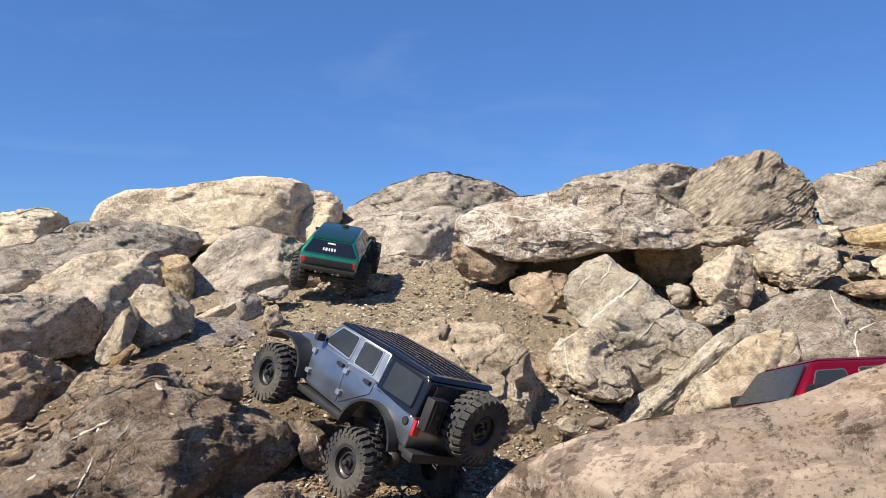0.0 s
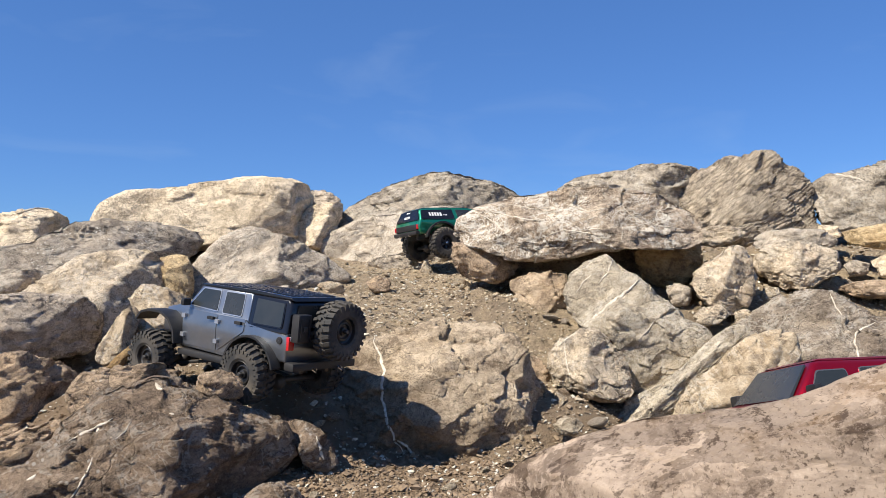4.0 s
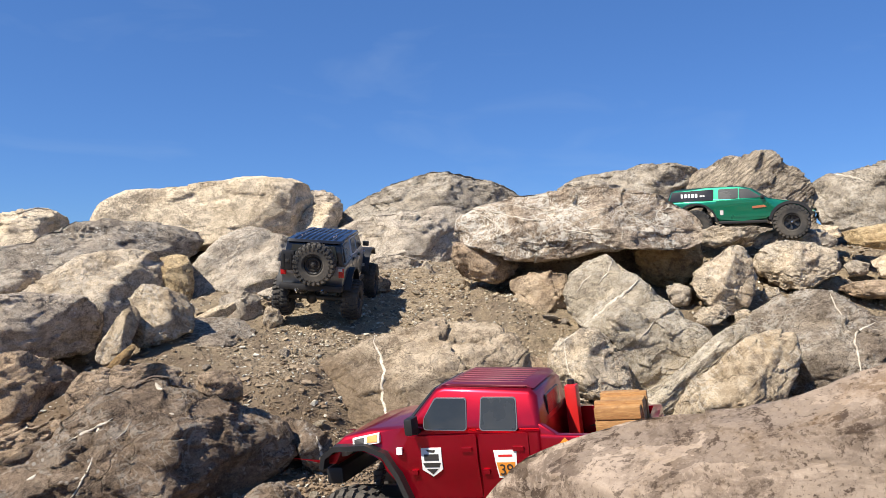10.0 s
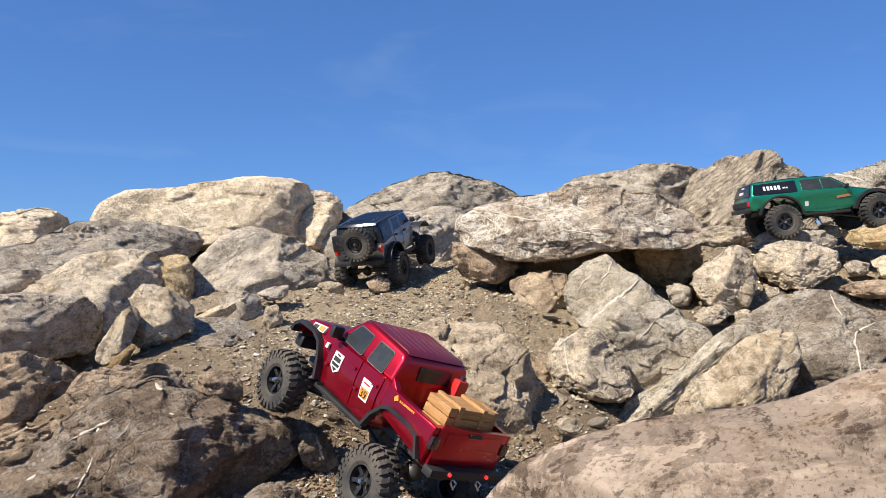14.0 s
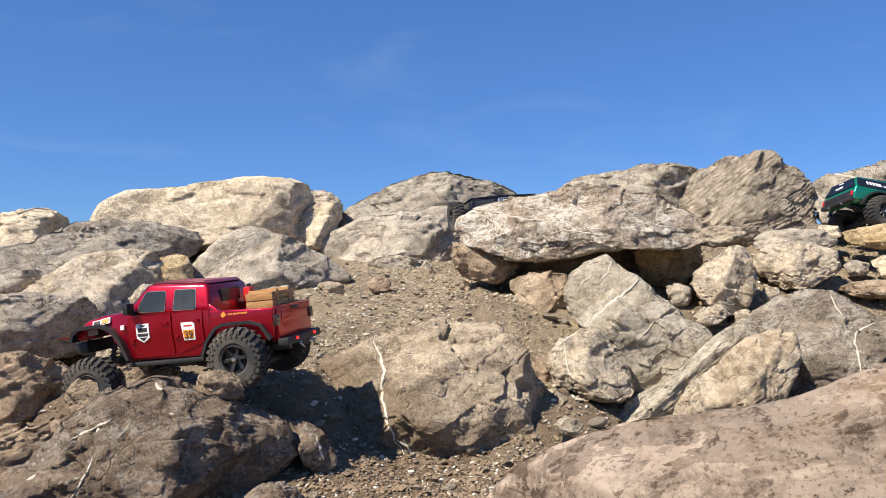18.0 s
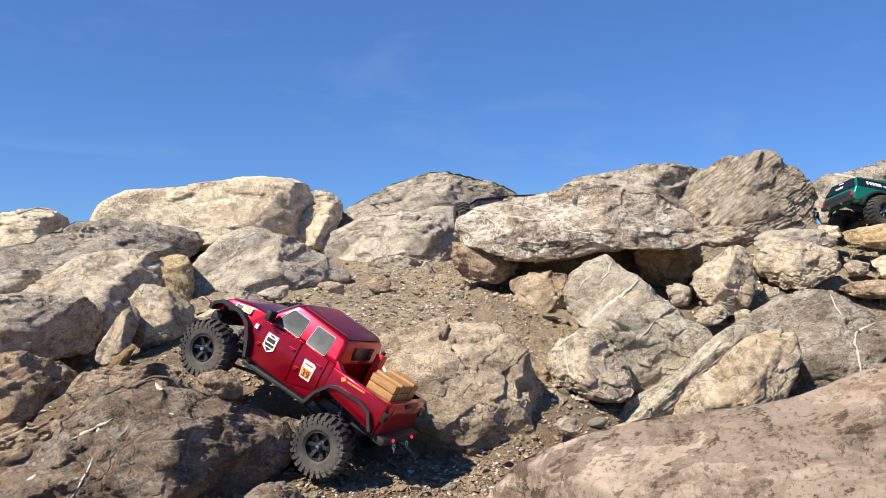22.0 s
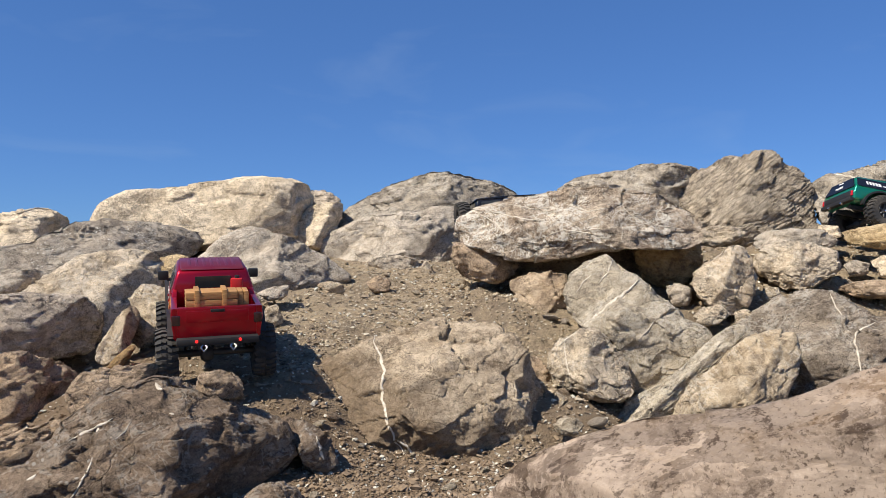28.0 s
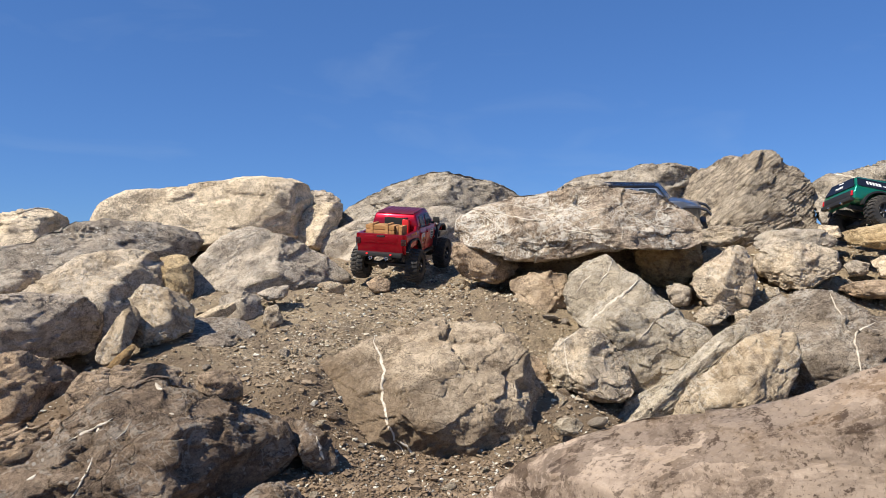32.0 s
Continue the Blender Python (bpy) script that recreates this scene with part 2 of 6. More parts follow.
def fractal(p, scale, octaves, seed):
    """Turbulent relief at each of the points p, about -1 to 1."""
    off = Vector((seed * 3.17, seed * 1.71, seed * 2.33))
    return np.array([noise.fractal(Vector(q) * scale + off, 0.9, 2.1, octaves, noise_basis="PERLIN_ORIGINAL") for q in p])


def cells(p, scale, seed):
    """For the broken chips of a surface: the distance to the crack between them, a chance value of each chip, and the tilt of its face."""
    off = Vector((seed * 1.9, seed * 2.7, seed * 0.83))
    edge, chip, lean = np.empty(len(p)), np.empty(len(p)), np.empty(len(p))
    for i, q in enumerate(p):
        w = Vector(q) * scale + off
        d, where = noise.voronoi(w)
        edge[i] = d[1] - d[0]
        chip[i] = noise.cell(where[0] * 9.7)
        lean[i] = (noise.cell_vector(where[0] * 7.3) - Vector((0.5, 0.5, 0.5))).dot(w - where[0]) * 2
    return edge, chip, lean


def rock_shape(size, outline, front, back, seed, level, faces=(), cuts=5, keep=0.7, boxy=0.47, rough=1.0, strata=0.0, tilt=0.0, bite=1.0):
    """A boulder: half sizes and spin of its face, its outline round that (1: as wide as the half sizes), its depths, its broken faces
    (a normal and how far out it lies), chance cuts, and its layers."""
    v, f = sphere(level)
    v = v + np.array([0, -0.5, 0])
    v = v / np.linalg.norm(v, axis=1)[:, None]
    rng = np.random.default_rng(seed)
    n = len(outline)
    ang = np.arctan2(v[:, 2], v[:, 0]) % (2 * np.pi)
    k = ang / (2 * np.pi) * n
    i = np.floor(k).astype(int) % n
    u = k - np.floor(k)
    r = np.array(outline)
    rad = r[i] * (1 - u) + r[(i + 1) % n] * u
    q = np.hypot(v[:, 0], v[:, 2]) ** boxy
    a, b = size[0] * rad * np.cos(ang) * q, size[1] * rad * np.sin(ang) * q
    spin = radians(size[2])
    depth = np.where(v[:, 1] < 0, front, back)
    p = np.stack([a * math.cos(spin) - b * math.sin(spin), depth * np.sign(v[:, 1]) * np.abs(v[:, 1]) ** boxy, a * math.sin(spin) + b * math.cos(spin)], 1)
    mean = math.sqrt(size[0] * size[1])
    # flat broken faces: the main ones, then smaller ones by chance
    planes = [(np.array(c[:3]), c[3]) for c in faces]
    for _ in range(cuts):
        planes.append((np.array([rng.uniform(-0.9, 0.9), -rng.uniform(0.4, 1.0), rng.uniform(-0.5, 0.9)]), rng.uniform(keep, 0.94)))
    wave = 0.035 * mean * fractal(p, 2.2 / mean, 3, seed + 11)
    bulge = p[:, 1].copy()
    for nrm, lim in planes:
        nrm = nrm / np.linalg.norm(nrm)
        s = p @ nrm
        over = np.maximum(s + wave - s.max() * lim, 0) / abs(nrm[1])
        p[:, 1] = np.minimum(p[:, 1] + over, np.where(bulge < 0, 0.3 * bulge, p[:, 1]))
    nor = p / np.array([mean, max(front, 0.02), mean])
    nor /= np.linalg.norm(nor, axis=1)[:, None] + 1e-9
    amp = min(mean, 0.17)
    d = amp * 0.05 * rough * fractal(p, 1.6 / mean, 4, seed)
    a = radians(tilt)
    w = np.stack([p[:, 0] * math.cos(a) + p[:, 2] * math.sin(a), p[:, 1], 1.7 * (p[:, 2] * math.cos(a) - p[:, 0] * math.sin(a))], 1)
    # tilted chips with sharp ledges and open cracks between them, at two sizes
    bend = 0.012 * np.stack([fractal(p, 18, 4, seed + 5), fractal(p, 18, 4, seed + 6), fractal(p, 18, 4, seed + 7)], 1)
    for scale, high in ((2.3 / max(mean, 0.05), 0.105), (21.0, 0.018)):
        edge, chip, lean = cells(w + bend, scale, seed + high)
        d += amp * rough * high * (0.9 * lean + 0.55 * (chip - 0.5)) * np.clip(edge * 30, 0, 1)
        d -= amp * rough * high * 0.6 * np.exp(-(edge / 0.03) ** 2) * (chip > 0.45)
    if strata:
        s = w[:, 2] / 1.7 / (strata * 2.6) + 1.5 * fractal(p, 4, 4, seed + 9)
        saw = s - np.floor(s)
        d += strata * bite * (np.where(saw < 0.8, saw / 0.8, (1 - saw) / 0.2) - 0.5) * np.clip(0.4 + 60 * max(0, strata - 0.007) + 1.6 * fractal(p, 8, 3, seed + 3), 0, 1)
    # creases and grain
    d += 0.0034 * rough * (0.4 - 2 * np.abs(fractal(p, 24, 5, seed + 1)))
    return p + nor * d[:, None], f


STONES = {}


def boulder(style, place, size, outline, front, back, seed, level, label, **shape):
    p, f = rock_shape(size, outline, front, back, seed, level, **shape)
    kind = "boulder" if size[0] > 0.07 else "stone"
    ob = new(kind, mesh_of("boulder", p, f, ROCK[style]))
    ob.matrix_world = place
    STONES[seed] = ob
    return tagged(ob, label, kind)


# ---------------------------------------------------------------- the ground: one sheet to the horizon
GROUND_Y = (-400, 0.0, 0.9, 1.1, 1.3, 1.45, 1.56, 1.68, 1.8, 1.98, 2.28, 2.54, 2.83, 3.05, 3.4, 4.2, 30.0, 400)
GROUND_EDGE = (-0.4, -0.05, -0.03, -0.03, -0.02, 0.0, 0.03, 0.075, 0.12, 0.185, 0.275, 0.345, 0.42, 0.46, 0.54, 0.72, -0.4, -0.4)
GROUND_LEFT = (-0.4, -0.05, -0.03, -0.02, 0.0, 0.11, 0.155, 0.19, 0.212, 0.246, 0.318, 0.374, 0.442, 0.472, 0.54, 0.72, -0.4, -0.4)
GROUND_MID = (-0.4, -0.05, 0.03, 0.04, 0.045, 0.055, 0.075, 0.12, 0.185, 0.246, 0.318, 0.374, 0.442, 0.478, 0.54, 0.72, -0.4, -0.4)
GROUND_GULLY = (-0.4, -0.05, 0.03, 0.035, 0.035, 0.035, 0.035, 0.045, 0.07, 0.18, 0.318, 0.374, 0.442, 0.478, 0.54, 0.72, -0.4, -0.4)
GROUND_RIGHT = (-0.4, -0.05, 0.06, 0.05, 0.03, 0.02, 0.01, 0.015, 0.03, 0.08, 0.335, 0.44, 0.55, 0.55, 0.57, 0.72, -0.4, -0.4)
# soil mounds at boulders and parked car, fitted to camera's view: place, width, height
BANKS = ((0.36, 3.05, 0.2, 0.055), (-0.33, 1.72, 0.12, 0.05), (0.22, 1.80, 0.09, 0.05), (0.34, 1.84, 0.08, 0.05), (0.20, 2.27, 0.12, 0.05), (0.06, 2.44, 0.12, 0.04), (-0.70, 1.98, 0.10, 0.03), (-0.84, 1.72, 0.10, 0.03), (0.95, 2.22, 0.16, 0.04), (-0.72, 2.42, 0.12, 0.03))


def ground_height(x, y):
    x, y = np.asarray(x, float), np.asarray(y, float)
    out = np.interp(y, GROUND_Y, GROUND_EDGE)
    for z, start, end in ((GROUND_LEFT, -0.95, -0.74), (GROUND_MID, -0.5, -0.3), (GROUND_GULLY, -0.3, -0.1), (GROUND_RIGHT, 0.2, 0.55)):
        k = np.clip((x - start) / (end - start), 0, 1)
        out = out * (1 - k) + np.interp(y, GROUND_Y, z) * k
    for cx, cy, wide, high in BANKS:
        out = out + high * np.exp(-((x - cx) ** 2 + (y - cy) ** 2) / wide ** 2)
    return out


def soil_material():
    m, nt, bsdf = material("stony_soil")
    vec = nt.nodes.new("ShaderNodeTexCoord").outputs["Object"]
    big, patch, grain = noise_tex(nt, vec, 3.5, 5, 0.6, 0.5), noise_tex(nt, vec, 22, 8, 0.7, 0.4), noise_tex(nt, vec, 190, 5, 0.7)
    col = mix(nt, ramp(nt, big, 0.36, 0.64), (0.315, 0.24, 0.158), (0.46, 0.36, 0.235))
    col = mix(nt, ramp(nt, patch, 0.45, 0.7, 0, 0.7), col, (0.125, 0.098, 0.072))
    col = mix(nt, ramp(nt, patch, 0.46, 0.3, 0, 0.55), col, (0.5, 0.385, 0.235))
    col = mix(nt, ramp(nt, grain, 0.55, 0.72, 0, 0.75), col, (0.07, 0.056, 0.045))
    col = mix(nt, ramp(nt, grain, 0.38, 0.25, 0, 0.6), col, (0.5, 0.41, 0.29))
    # darker brown earth in the gully, paler scree higher up
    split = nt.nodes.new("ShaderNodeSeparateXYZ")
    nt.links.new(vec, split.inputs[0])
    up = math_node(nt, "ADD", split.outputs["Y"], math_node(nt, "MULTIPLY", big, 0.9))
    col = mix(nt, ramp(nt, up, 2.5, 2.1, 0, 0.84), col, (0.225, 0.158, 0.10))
    nt.links.new(col, bsdf.inputs["Base Color"])
    bsdf.inputs["Roughness"].default_value = 0.95
    bsdf.inputs["Specular IOR Level"].default_value = 0.2
    b = node(nt, "ShaderNodeBump", Strength=1.0, Distance=0.018)
    h = math_node(nt, "ADD", noise_tex(nt, vec, 60, 8, 0.75), math_node(nt, "MULTIPLY", grain, 0.4))
    nt.links.new(h, b.inputs["Height"])
    nt.links.new(b.outputs[0], bsdf.inputs["Normal"])
    return m


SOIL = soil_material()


def spread(lo, hi, step, reach):
    """Coordinates that are dense between lo and hi and widen towards the horizon."""
    inner = list(np.arange(lo, hi + step / 2, step))
    grow, out_hi, out_lo, d = step, [], [], 0.0
    while d < reach:
        grow *= 1.35
        d += grow
        out_hi.append(inner[-1] + d)
        out_lo.append(lo - d)
    return np.array(out_lo[::-1] + inner + out_hi)


def build_ground():
    xs, ys = spread(-1.7, 1.9, 0.014, 420), spread(1.0, 3.0, 0.012, 420)
    gx, gy = np.meshgrid(xs, ys)
    gx, gy = gx.ravel(), gy.ravel()
    gz = ground_height(gx, gy)
    near = (np.abs(gx) < 2.2) & (gy > 0.6) & (gy < 3.4)
    pts = np.stack([gx, gy, np.zeros_like(gx)], 1)[near]
    gz[near] += 0.016 * fractal(pts, 3.5, 4, 2) + 0.009 * fractal(pts, 22, 4, 3) + 0.004 * fractal(pts, 70, 3, 4)
    w, h = len(xs), len(ys)
    i = (np.arange(h - 1)[:, None] * w + np.arange(w - 1)[None, :]).ravel()
    faces = np.stack([i, i + 1, i + w + 1, i + w], 1)
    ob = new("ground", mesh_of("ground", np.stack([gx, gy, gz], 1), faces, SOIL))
    return tagged(ob, "brown stony soil and gravel slope between the boulders", "ground", kind="structure")


ground = build_ground()

# the boulders of the slope: style, pose, half sizes and spin, outline, depth before and behind
boulder('cream', pose(-1.778, 3.150, 0.595, 2.8, 0, 29.4), (0.214, 0.136, 10.7), (1.09, 1.09, 1.08, 1.08, 0.99, 0.85, 0.80, 0.86, 1.00, 1.16, 0.98, 0.91, 0.90, 0.96, 1.11, 1.04, 0.93, 0.91, 0.94, 0.91, 0.93, 1.03, 1.10, 1.06), 0.25, 0.40, 1, 6, 'pale cream limestone boulder on the crest', cuts=4, rough=0.75, faces=((0.75, -0.6, 0.1, 0.72), (-0.2, -0.9, 0.5, 0.7)))
boulder('cream', pose(-1.051, 3.390, 0.715, 4.8, 0, 17.2), (0.438, 0.181, 5.3), (1.06, 1.11, 1.20, 1.14, 1.01, 0.86, 0.80, 0.78, 0.82, 1.05, 1.07, 1.08, 1.09, 1.10, 1.07, 0.96, 0.86, 0.84, 0.84, 0.89, 0.98, 1.13, 1.16, 1.08), 0.24, 0.40, 2, 6, 'large pale cream boulder with a flat top on the crest', cuts=1, rough=0.7, faces=((-0.3, -0.9, 0.3, 0.5), (0.85, -0.55, 0.0, 0.9)))
boulder('greybrown', pose(-0.590, 3.750, 0.784, 5.5, 0, 8.9), (0.091, 0.085, -64.4), (0.91, 1.03, 1.09, 0.98, 0.94, 0.98, 1.09, 0.97, 0.90, 0.91, 0.95, 0.96, 1.06, 1.23, 0.98, 0.86, 0.82, 0.84, 0.92, 1.10, 1.15, 0.96, 0.88, 0.86), 0.12, 0.20, 43, 5, 'shaded brown crest boulder behind a pale one')
boulder('cream', pose(-0.564, 3.420, 0.677, 4.2, 0, 9.4), (0.124, 0.092, 39.7), (1.19, 1.09, 1.03, 0.92, 0.89, 0.93, 0.92, 0.94, 1.04, 1.14, 0.99, 0.93, 0.93, 1.00, 0.97, 1.02, 1.15, 1.02, 0.98, 0.90, 0.88, 0.92, 0.97, 1.03), 0.14, 0.25, 3, 5, 'small yellowish crest boulder', cuts=5, rough=0.75, faces=((-0.5, -0.8, 0.4, 0.6), (0.7, -0.6, -0.2, 0.7)))
boulder('charcoal', pose(-1.338, 2.900, 0.531, 2.0, 0, 24.8), (0.361, 0.120, 7.7), (1.16, 1.17, 1.06, 1.00, 1.00, 1.03, 1.00, 0.88, 0.79, 0.76, 0.95, 1.12, 1.10, 1.15, 0.97, 0.89, 0.86, 0.86, 0.92, 1.00, 1.00, 1.08, 1.10, 1.10), 0.22, 0.30, 4, 6, 'low dark grey weathered boulder', cuts=5, rough=1.0, faces=((-0.1, -0.7, 0.75, 0.6), (0.5, -0.8, -0.2, 0.7)))
boulder('greige', pose(-1.079, 2.400, 0.352, -1.5, 0, 24.2), (0.220, 0.172, 17.3), (1.10, 1.12, 1.08, 1.07, 1.00, 0.94, 0.92, 0.90, 0.92, 0.97, 1.07, 1.02, 0.99, 0.99, 0.90, 0.88, 0.93, 0.99, 1.07, 1.05, 1.04, 0.98, 0.94, 0.94), 0.24, 0.30, 5, 6, 'broad beige boulder with a smooth top', cuts=3, rough=0.7, faces=((-0.25, -0.6, 0.8, 0.55), (0.75, -0.6, -0.15, 0.66)))
boulder('grey', pose(-1.437, 2.500, 0.409, -0.2, 0, 29.9), (0.117, 0.065, 12.6), (1.27, 1.12, 0.98, 0.87, 0.83, 0.82, 0.86, 0.97, 1.20, 1.07, 0.91, 0.84, 0.84, 0.90, 1.03, 1.20, 0.98, 0.88, 0.85, 0.89, 0.94, 0.93, 0.98, 1.09), 0.16, 0.25, 6, 5, 'grey boulder with a dark edge', cuts=4, rough=0.75, faces=((-0.1, -0.8, 0.6, 0.6), (0.6, -0.7, -0.4, 0.7)))
boulder('greybrown', pose(-1.087, 2.000, 0.304, -2.9, 0, 28.5), (0.168, 0.103, -1.2), (1.09, 1.12, 1.13, 1.08, 0.96, 0.90, 0.85, 0.86, 0.94, 1.12, 1.06, 0.94, 0.90, 0.92, 1.02, 1.15, 0.95, 0.87, 0.85, 0.88, 0.95, 1.06, 1.11, 1.10), 0.22, 0.30, 7, 6, 'rounded grey boulder with fine cracks', cuts=4, rough=0.6, boxy=0.66, faces=((0.85, -0.5, -0.05, 0.8), (-0.1, -0.75, 0.65, 0.8), (0.1, -0.97, -0.2, 0.8)))
boulder('brown', pose(-0.977, 1.740, 0.148, -7.8, 0, 29.3), (0.134, 0.119, 36.2), (1.08, 0.98, 0.88, 0.85, 0.88, 0.97, 1.18, 1.08, 0.89, 0.81, 0.78, 0.82, 0.92, 1.14, 1.08, 0.99, 0.91, 0.87, 0.89, 0.92, 1.03, 1.06, 1.09, 1.13), 0.18, 0.30, 8, 6, 'dark brown layered rock', cuts=8, rough=1.0, strata=0.006, tilt=8, faces=((0.6, -0.75, 0.2, 0.7), (-0.2, -0.9, 0.3, 0.65)))
boulder('tan', pose(-0.783, 1.860, 0.287, -3.8, 0, 22.8), (0.072, 0.035, 61.7), (1.15, 1.16, 1.10, 1.02, 0.89, 0.84, 0.83, 0.88, 1.01, 1.06, 1.13, 1.03, 0.99, 1.02, 1.05, 1.09, 1.02, 0.91, 0.87, 0.88, 0.90, 0.99, 1.09, 1.08), 0.04, 0.06, 9, 5, 'narrow yellowish slab standing on edge', cuts=5, rough=0.75, faces=((-0.6, -0.75, 0.2, 0.5), (0.75, -0.6, 0, 0.55)))
boulder('tan', pose(-0.735, 2.000, 0.334, -2.3, 0, 20.2), (0.082, 0.080, -30.0), (1.07, 1.08, 1.04, 1.06, 0.98, 0.95, 0.90, 0.92, 0.96, 1.01, 1.14, 1.10, 1.08, 0.83, 0.72, 0.76, 0.89, 1.16, 1.16, 1.02, 0.91, 0.87, 0.87, 0.93), 0.10, 0.15, 10, 5, 'reddish beige boulder behind the standing slab', cuts=7, rough=0.95, boxy=0.56, faces=((-0.5, -0.7, 0.5, 0.55), (0.6, -0.75, 0.2, 0.6)))
boulder('ochre', pose(-0.740, 1.770, 0.242, -5.3, 0, 22.7), (0.039, 0.015, 47.3), (1.21, 1.13, 1.12, 0.93, 0.85, 0.83, 0.88, 0.95, 0.97, 1.06, 1.14, 0.98, 0.91, 0.91, 0.98, 1.14, 1.13, 0.94, 0.86, 0.84, 0.84, 0.86, 0.94, 1.12), 0.03, 0.05, 11, 4, 'small brown wedge of rock', cuts=5)
boulder('grey', pose(-0.659, 2.720, 0.448, 0.6, 0, 13.6), (0.269, 0.151, 5.1), (1.10, 0.97, 0.90, 0.89, 0.92, 0.99, 1.13, 1.07, 0.98, 0.90, 0.88, 0.87, 0.91, 1.01, 1.12, 1.16, 1.03, 0.87, 0.75, 0.77, 0.86, 0.95, 1.14, 1.29), 0.22, 0.25, 12, 6, 'grey boulder with slanting layers', cuts=3, rough=0.6, strata=0.004, tilt=25, faces=((-0.45, -0.65, 0.6, 0.55), (0.45, -0.75, 0.45, 0.6), (0.1, -0.95, -0.2, 0.75)))
boulder('ochre2', pose(-0.864, 2.500, 0.418, -0.0, 0, 19.1), (0.100, 0.056, -82.7), (1.07, 1.13, 1.03, 0.91, 0.86, 0.88, 0.94, 0.95, 1.04, 1.12, 1.01, 0.97, 0.98, 0.98, 1.05, 1.22, 1.01, 0.85, 0.78, 0.78, 0.84, 0.98, 1.18, 1.09), 0.08, 0.20, 50, 5, 'yellow sandy block between grey boulders', cuts=3, rough=0.6)
boulder('grey', pose(-0.605, 2.300, 0.339, -2.0, 0, 14.7), (0.068, 0.058, -6.6), (1.03, 0.97, 0.98, 1.07, 1.01, 0.96, 0.98, 0.98, 0.94, 0.98, 1.07, 1.00, 1.00, 1.00, 1.02, 1.02, 0.97, 0.98, 0.95, 0.93, 0.97, 1.09, 1.02, 1.03), 0.07, 0.10, 13, 5, 'smooth grey stone in the scree', cuts=3, rough=0.6, faces=((-0.5, -0.7, 0.5, 0.6), (0.7, -0.65, 0, 0.6)))
boulder('grey', pose(-0.521, 2.380, 0.387, -0.8, 0, 12.4), (0.046, 0.024, 9.7), (0.91, 1.01, 1.23, 1.08, 0.92, 0.85, 0.84, 0.86, 0.87, 0.95, 1.13, 1.16, 0.97, 0.89, 0.87, 0.92, 1.05, 0.99, 0.93, 0.94, 1.02, 1.03, 0.92, 0.88), 0.04, 0.06, 14, 4, 'small grey angular stone', cuts=5)
boulder('tan', pose(-0.488, 2.200, 0.320, -2.5, 0, 12.5), (0.035, 0.029, 82.4), (1.04, 0.98, 0.98, 1.06, 1.02, 0.91, 0.88, 0.91, 1.01, 1.01, 0.99, 1.04, 1.14, 0.97, 0.89, 0.88, 0.94, 1.08, 1.11, 0.95, 0.89, 0.89, 0.95, 1.10), 0.03, 0.05, 15, 4, 'small beige angular stone', cuts=5)
boulder('greytop', pose(-0.085, 3.670, 0.784, 5.7, 0, 1.3), (0.420, 0.144, 8.6), (1.07, 1.00, 0.94, 0.93, 0.96, 1.03, 1.07, 0.97, 0.90, 0.88, 0.90, 0.98, 1.14, 1.24, 1.20, 1.10, 0.77, 0.73, 0.74, 0.80, 0.93, 1.09, 1.24, 1.12), 0.25, 0.40, 16, 6, 'grey dome-shaped crest boulder', cuts=4, rough=1.1, faces=((-0.3, -0.65, 0.7, 0.62), (0.4, -0.85, 0.3, 0.66)))
boulder('grey', pose(-0.191, 3.400, 0.597, 3.0, 0, 3.2), (0.323, 0.164, 7.0), (1.01, 1.04, 1.14, 1.10, 0.98, 0.89, 0.85, 0.86, 0.93, 0.97, 1.08, 1.10, 1.12, 1.08, 1.08, 1.05, 0.93, 0.88, 0.79, 0.77, 1.02, 1.19, 1.09, 1.02), 0.24, 0.30, 17, 6, 'light grey fractured boulder', cuts=4, strata=0.005, tilt=18, faces=((-0.35, -0.8, 0.45, 0.6), (0.45, -0.85, 0.2, 0.65), (0.0, -0.5, 0.85, 0.7)))
boulder('tan', pose(-0.063, 2.950, 0.458, 0.7, 0, 1.2), (0.043, 0.031, -85.2), (0.93, 0.90, 0.93, 1.03, 1.27, 1.01, 0.87, 0.82, 0.83, 0.86, 0.93, 1.10, 1.23, 0.99, 0.88, 0.84, 0.82, 0.86, 0.96, 1.19, 1.07, 0.94, 0.90, 0.92), 0.03, 0.05, 18, 5, 'pointed stone at the top of the scree', cuts=4)
boulder('veined', pose(0.424, 2.420, 0.604, 4.3, 0, -9.9), (0.335, 0.123, 0.4), (1.07, 1.03, 1.02, 1.00, 0.99, 0.99, 0.97, 0.97, 0.94, 0.91, 0.89, 0.91, 0.98, 1.03, 1.10, 1.13, 1.16, 1.19, 1.17, 1.07, 1.07, 1.08, 1.03, 0.89, 0.81, 0.76, 0.75, 0.77, 0.90, 1.18, 1.18, 1.12), 0.24, 0.30, 19, 7, 'overhanging slab with a web of white veins', cuts=2, rough=0.7, boxy=0.42, faces=((-0.15, -0.8, 0.6, 0.5), (0.3, -0.9, 0.35, 0.6), (-0.7, -0.6, 0.4, 0.85), (0.0, -0.45, -0.9, 0.8)))
boulder('brown', pose(0.128, 2.500, 0.482, 1.4, 0, -2.9), (0.108, 0.062, -17.7), (1.01, 1.12, 1.18, 1.00, 0.91, 0.83, 0.80, 0.84, 0.94, 1.08, 1.21, 1.04, 0.96, 0.96, 0.94, 0.96, 1.07, 1.00, 0.95, 0.96, 0.99, 0.92, 0.91, 0.97), 0.12, 0.20, 20, 5, 'shaded foot of the overhanging slab', cuts=5)
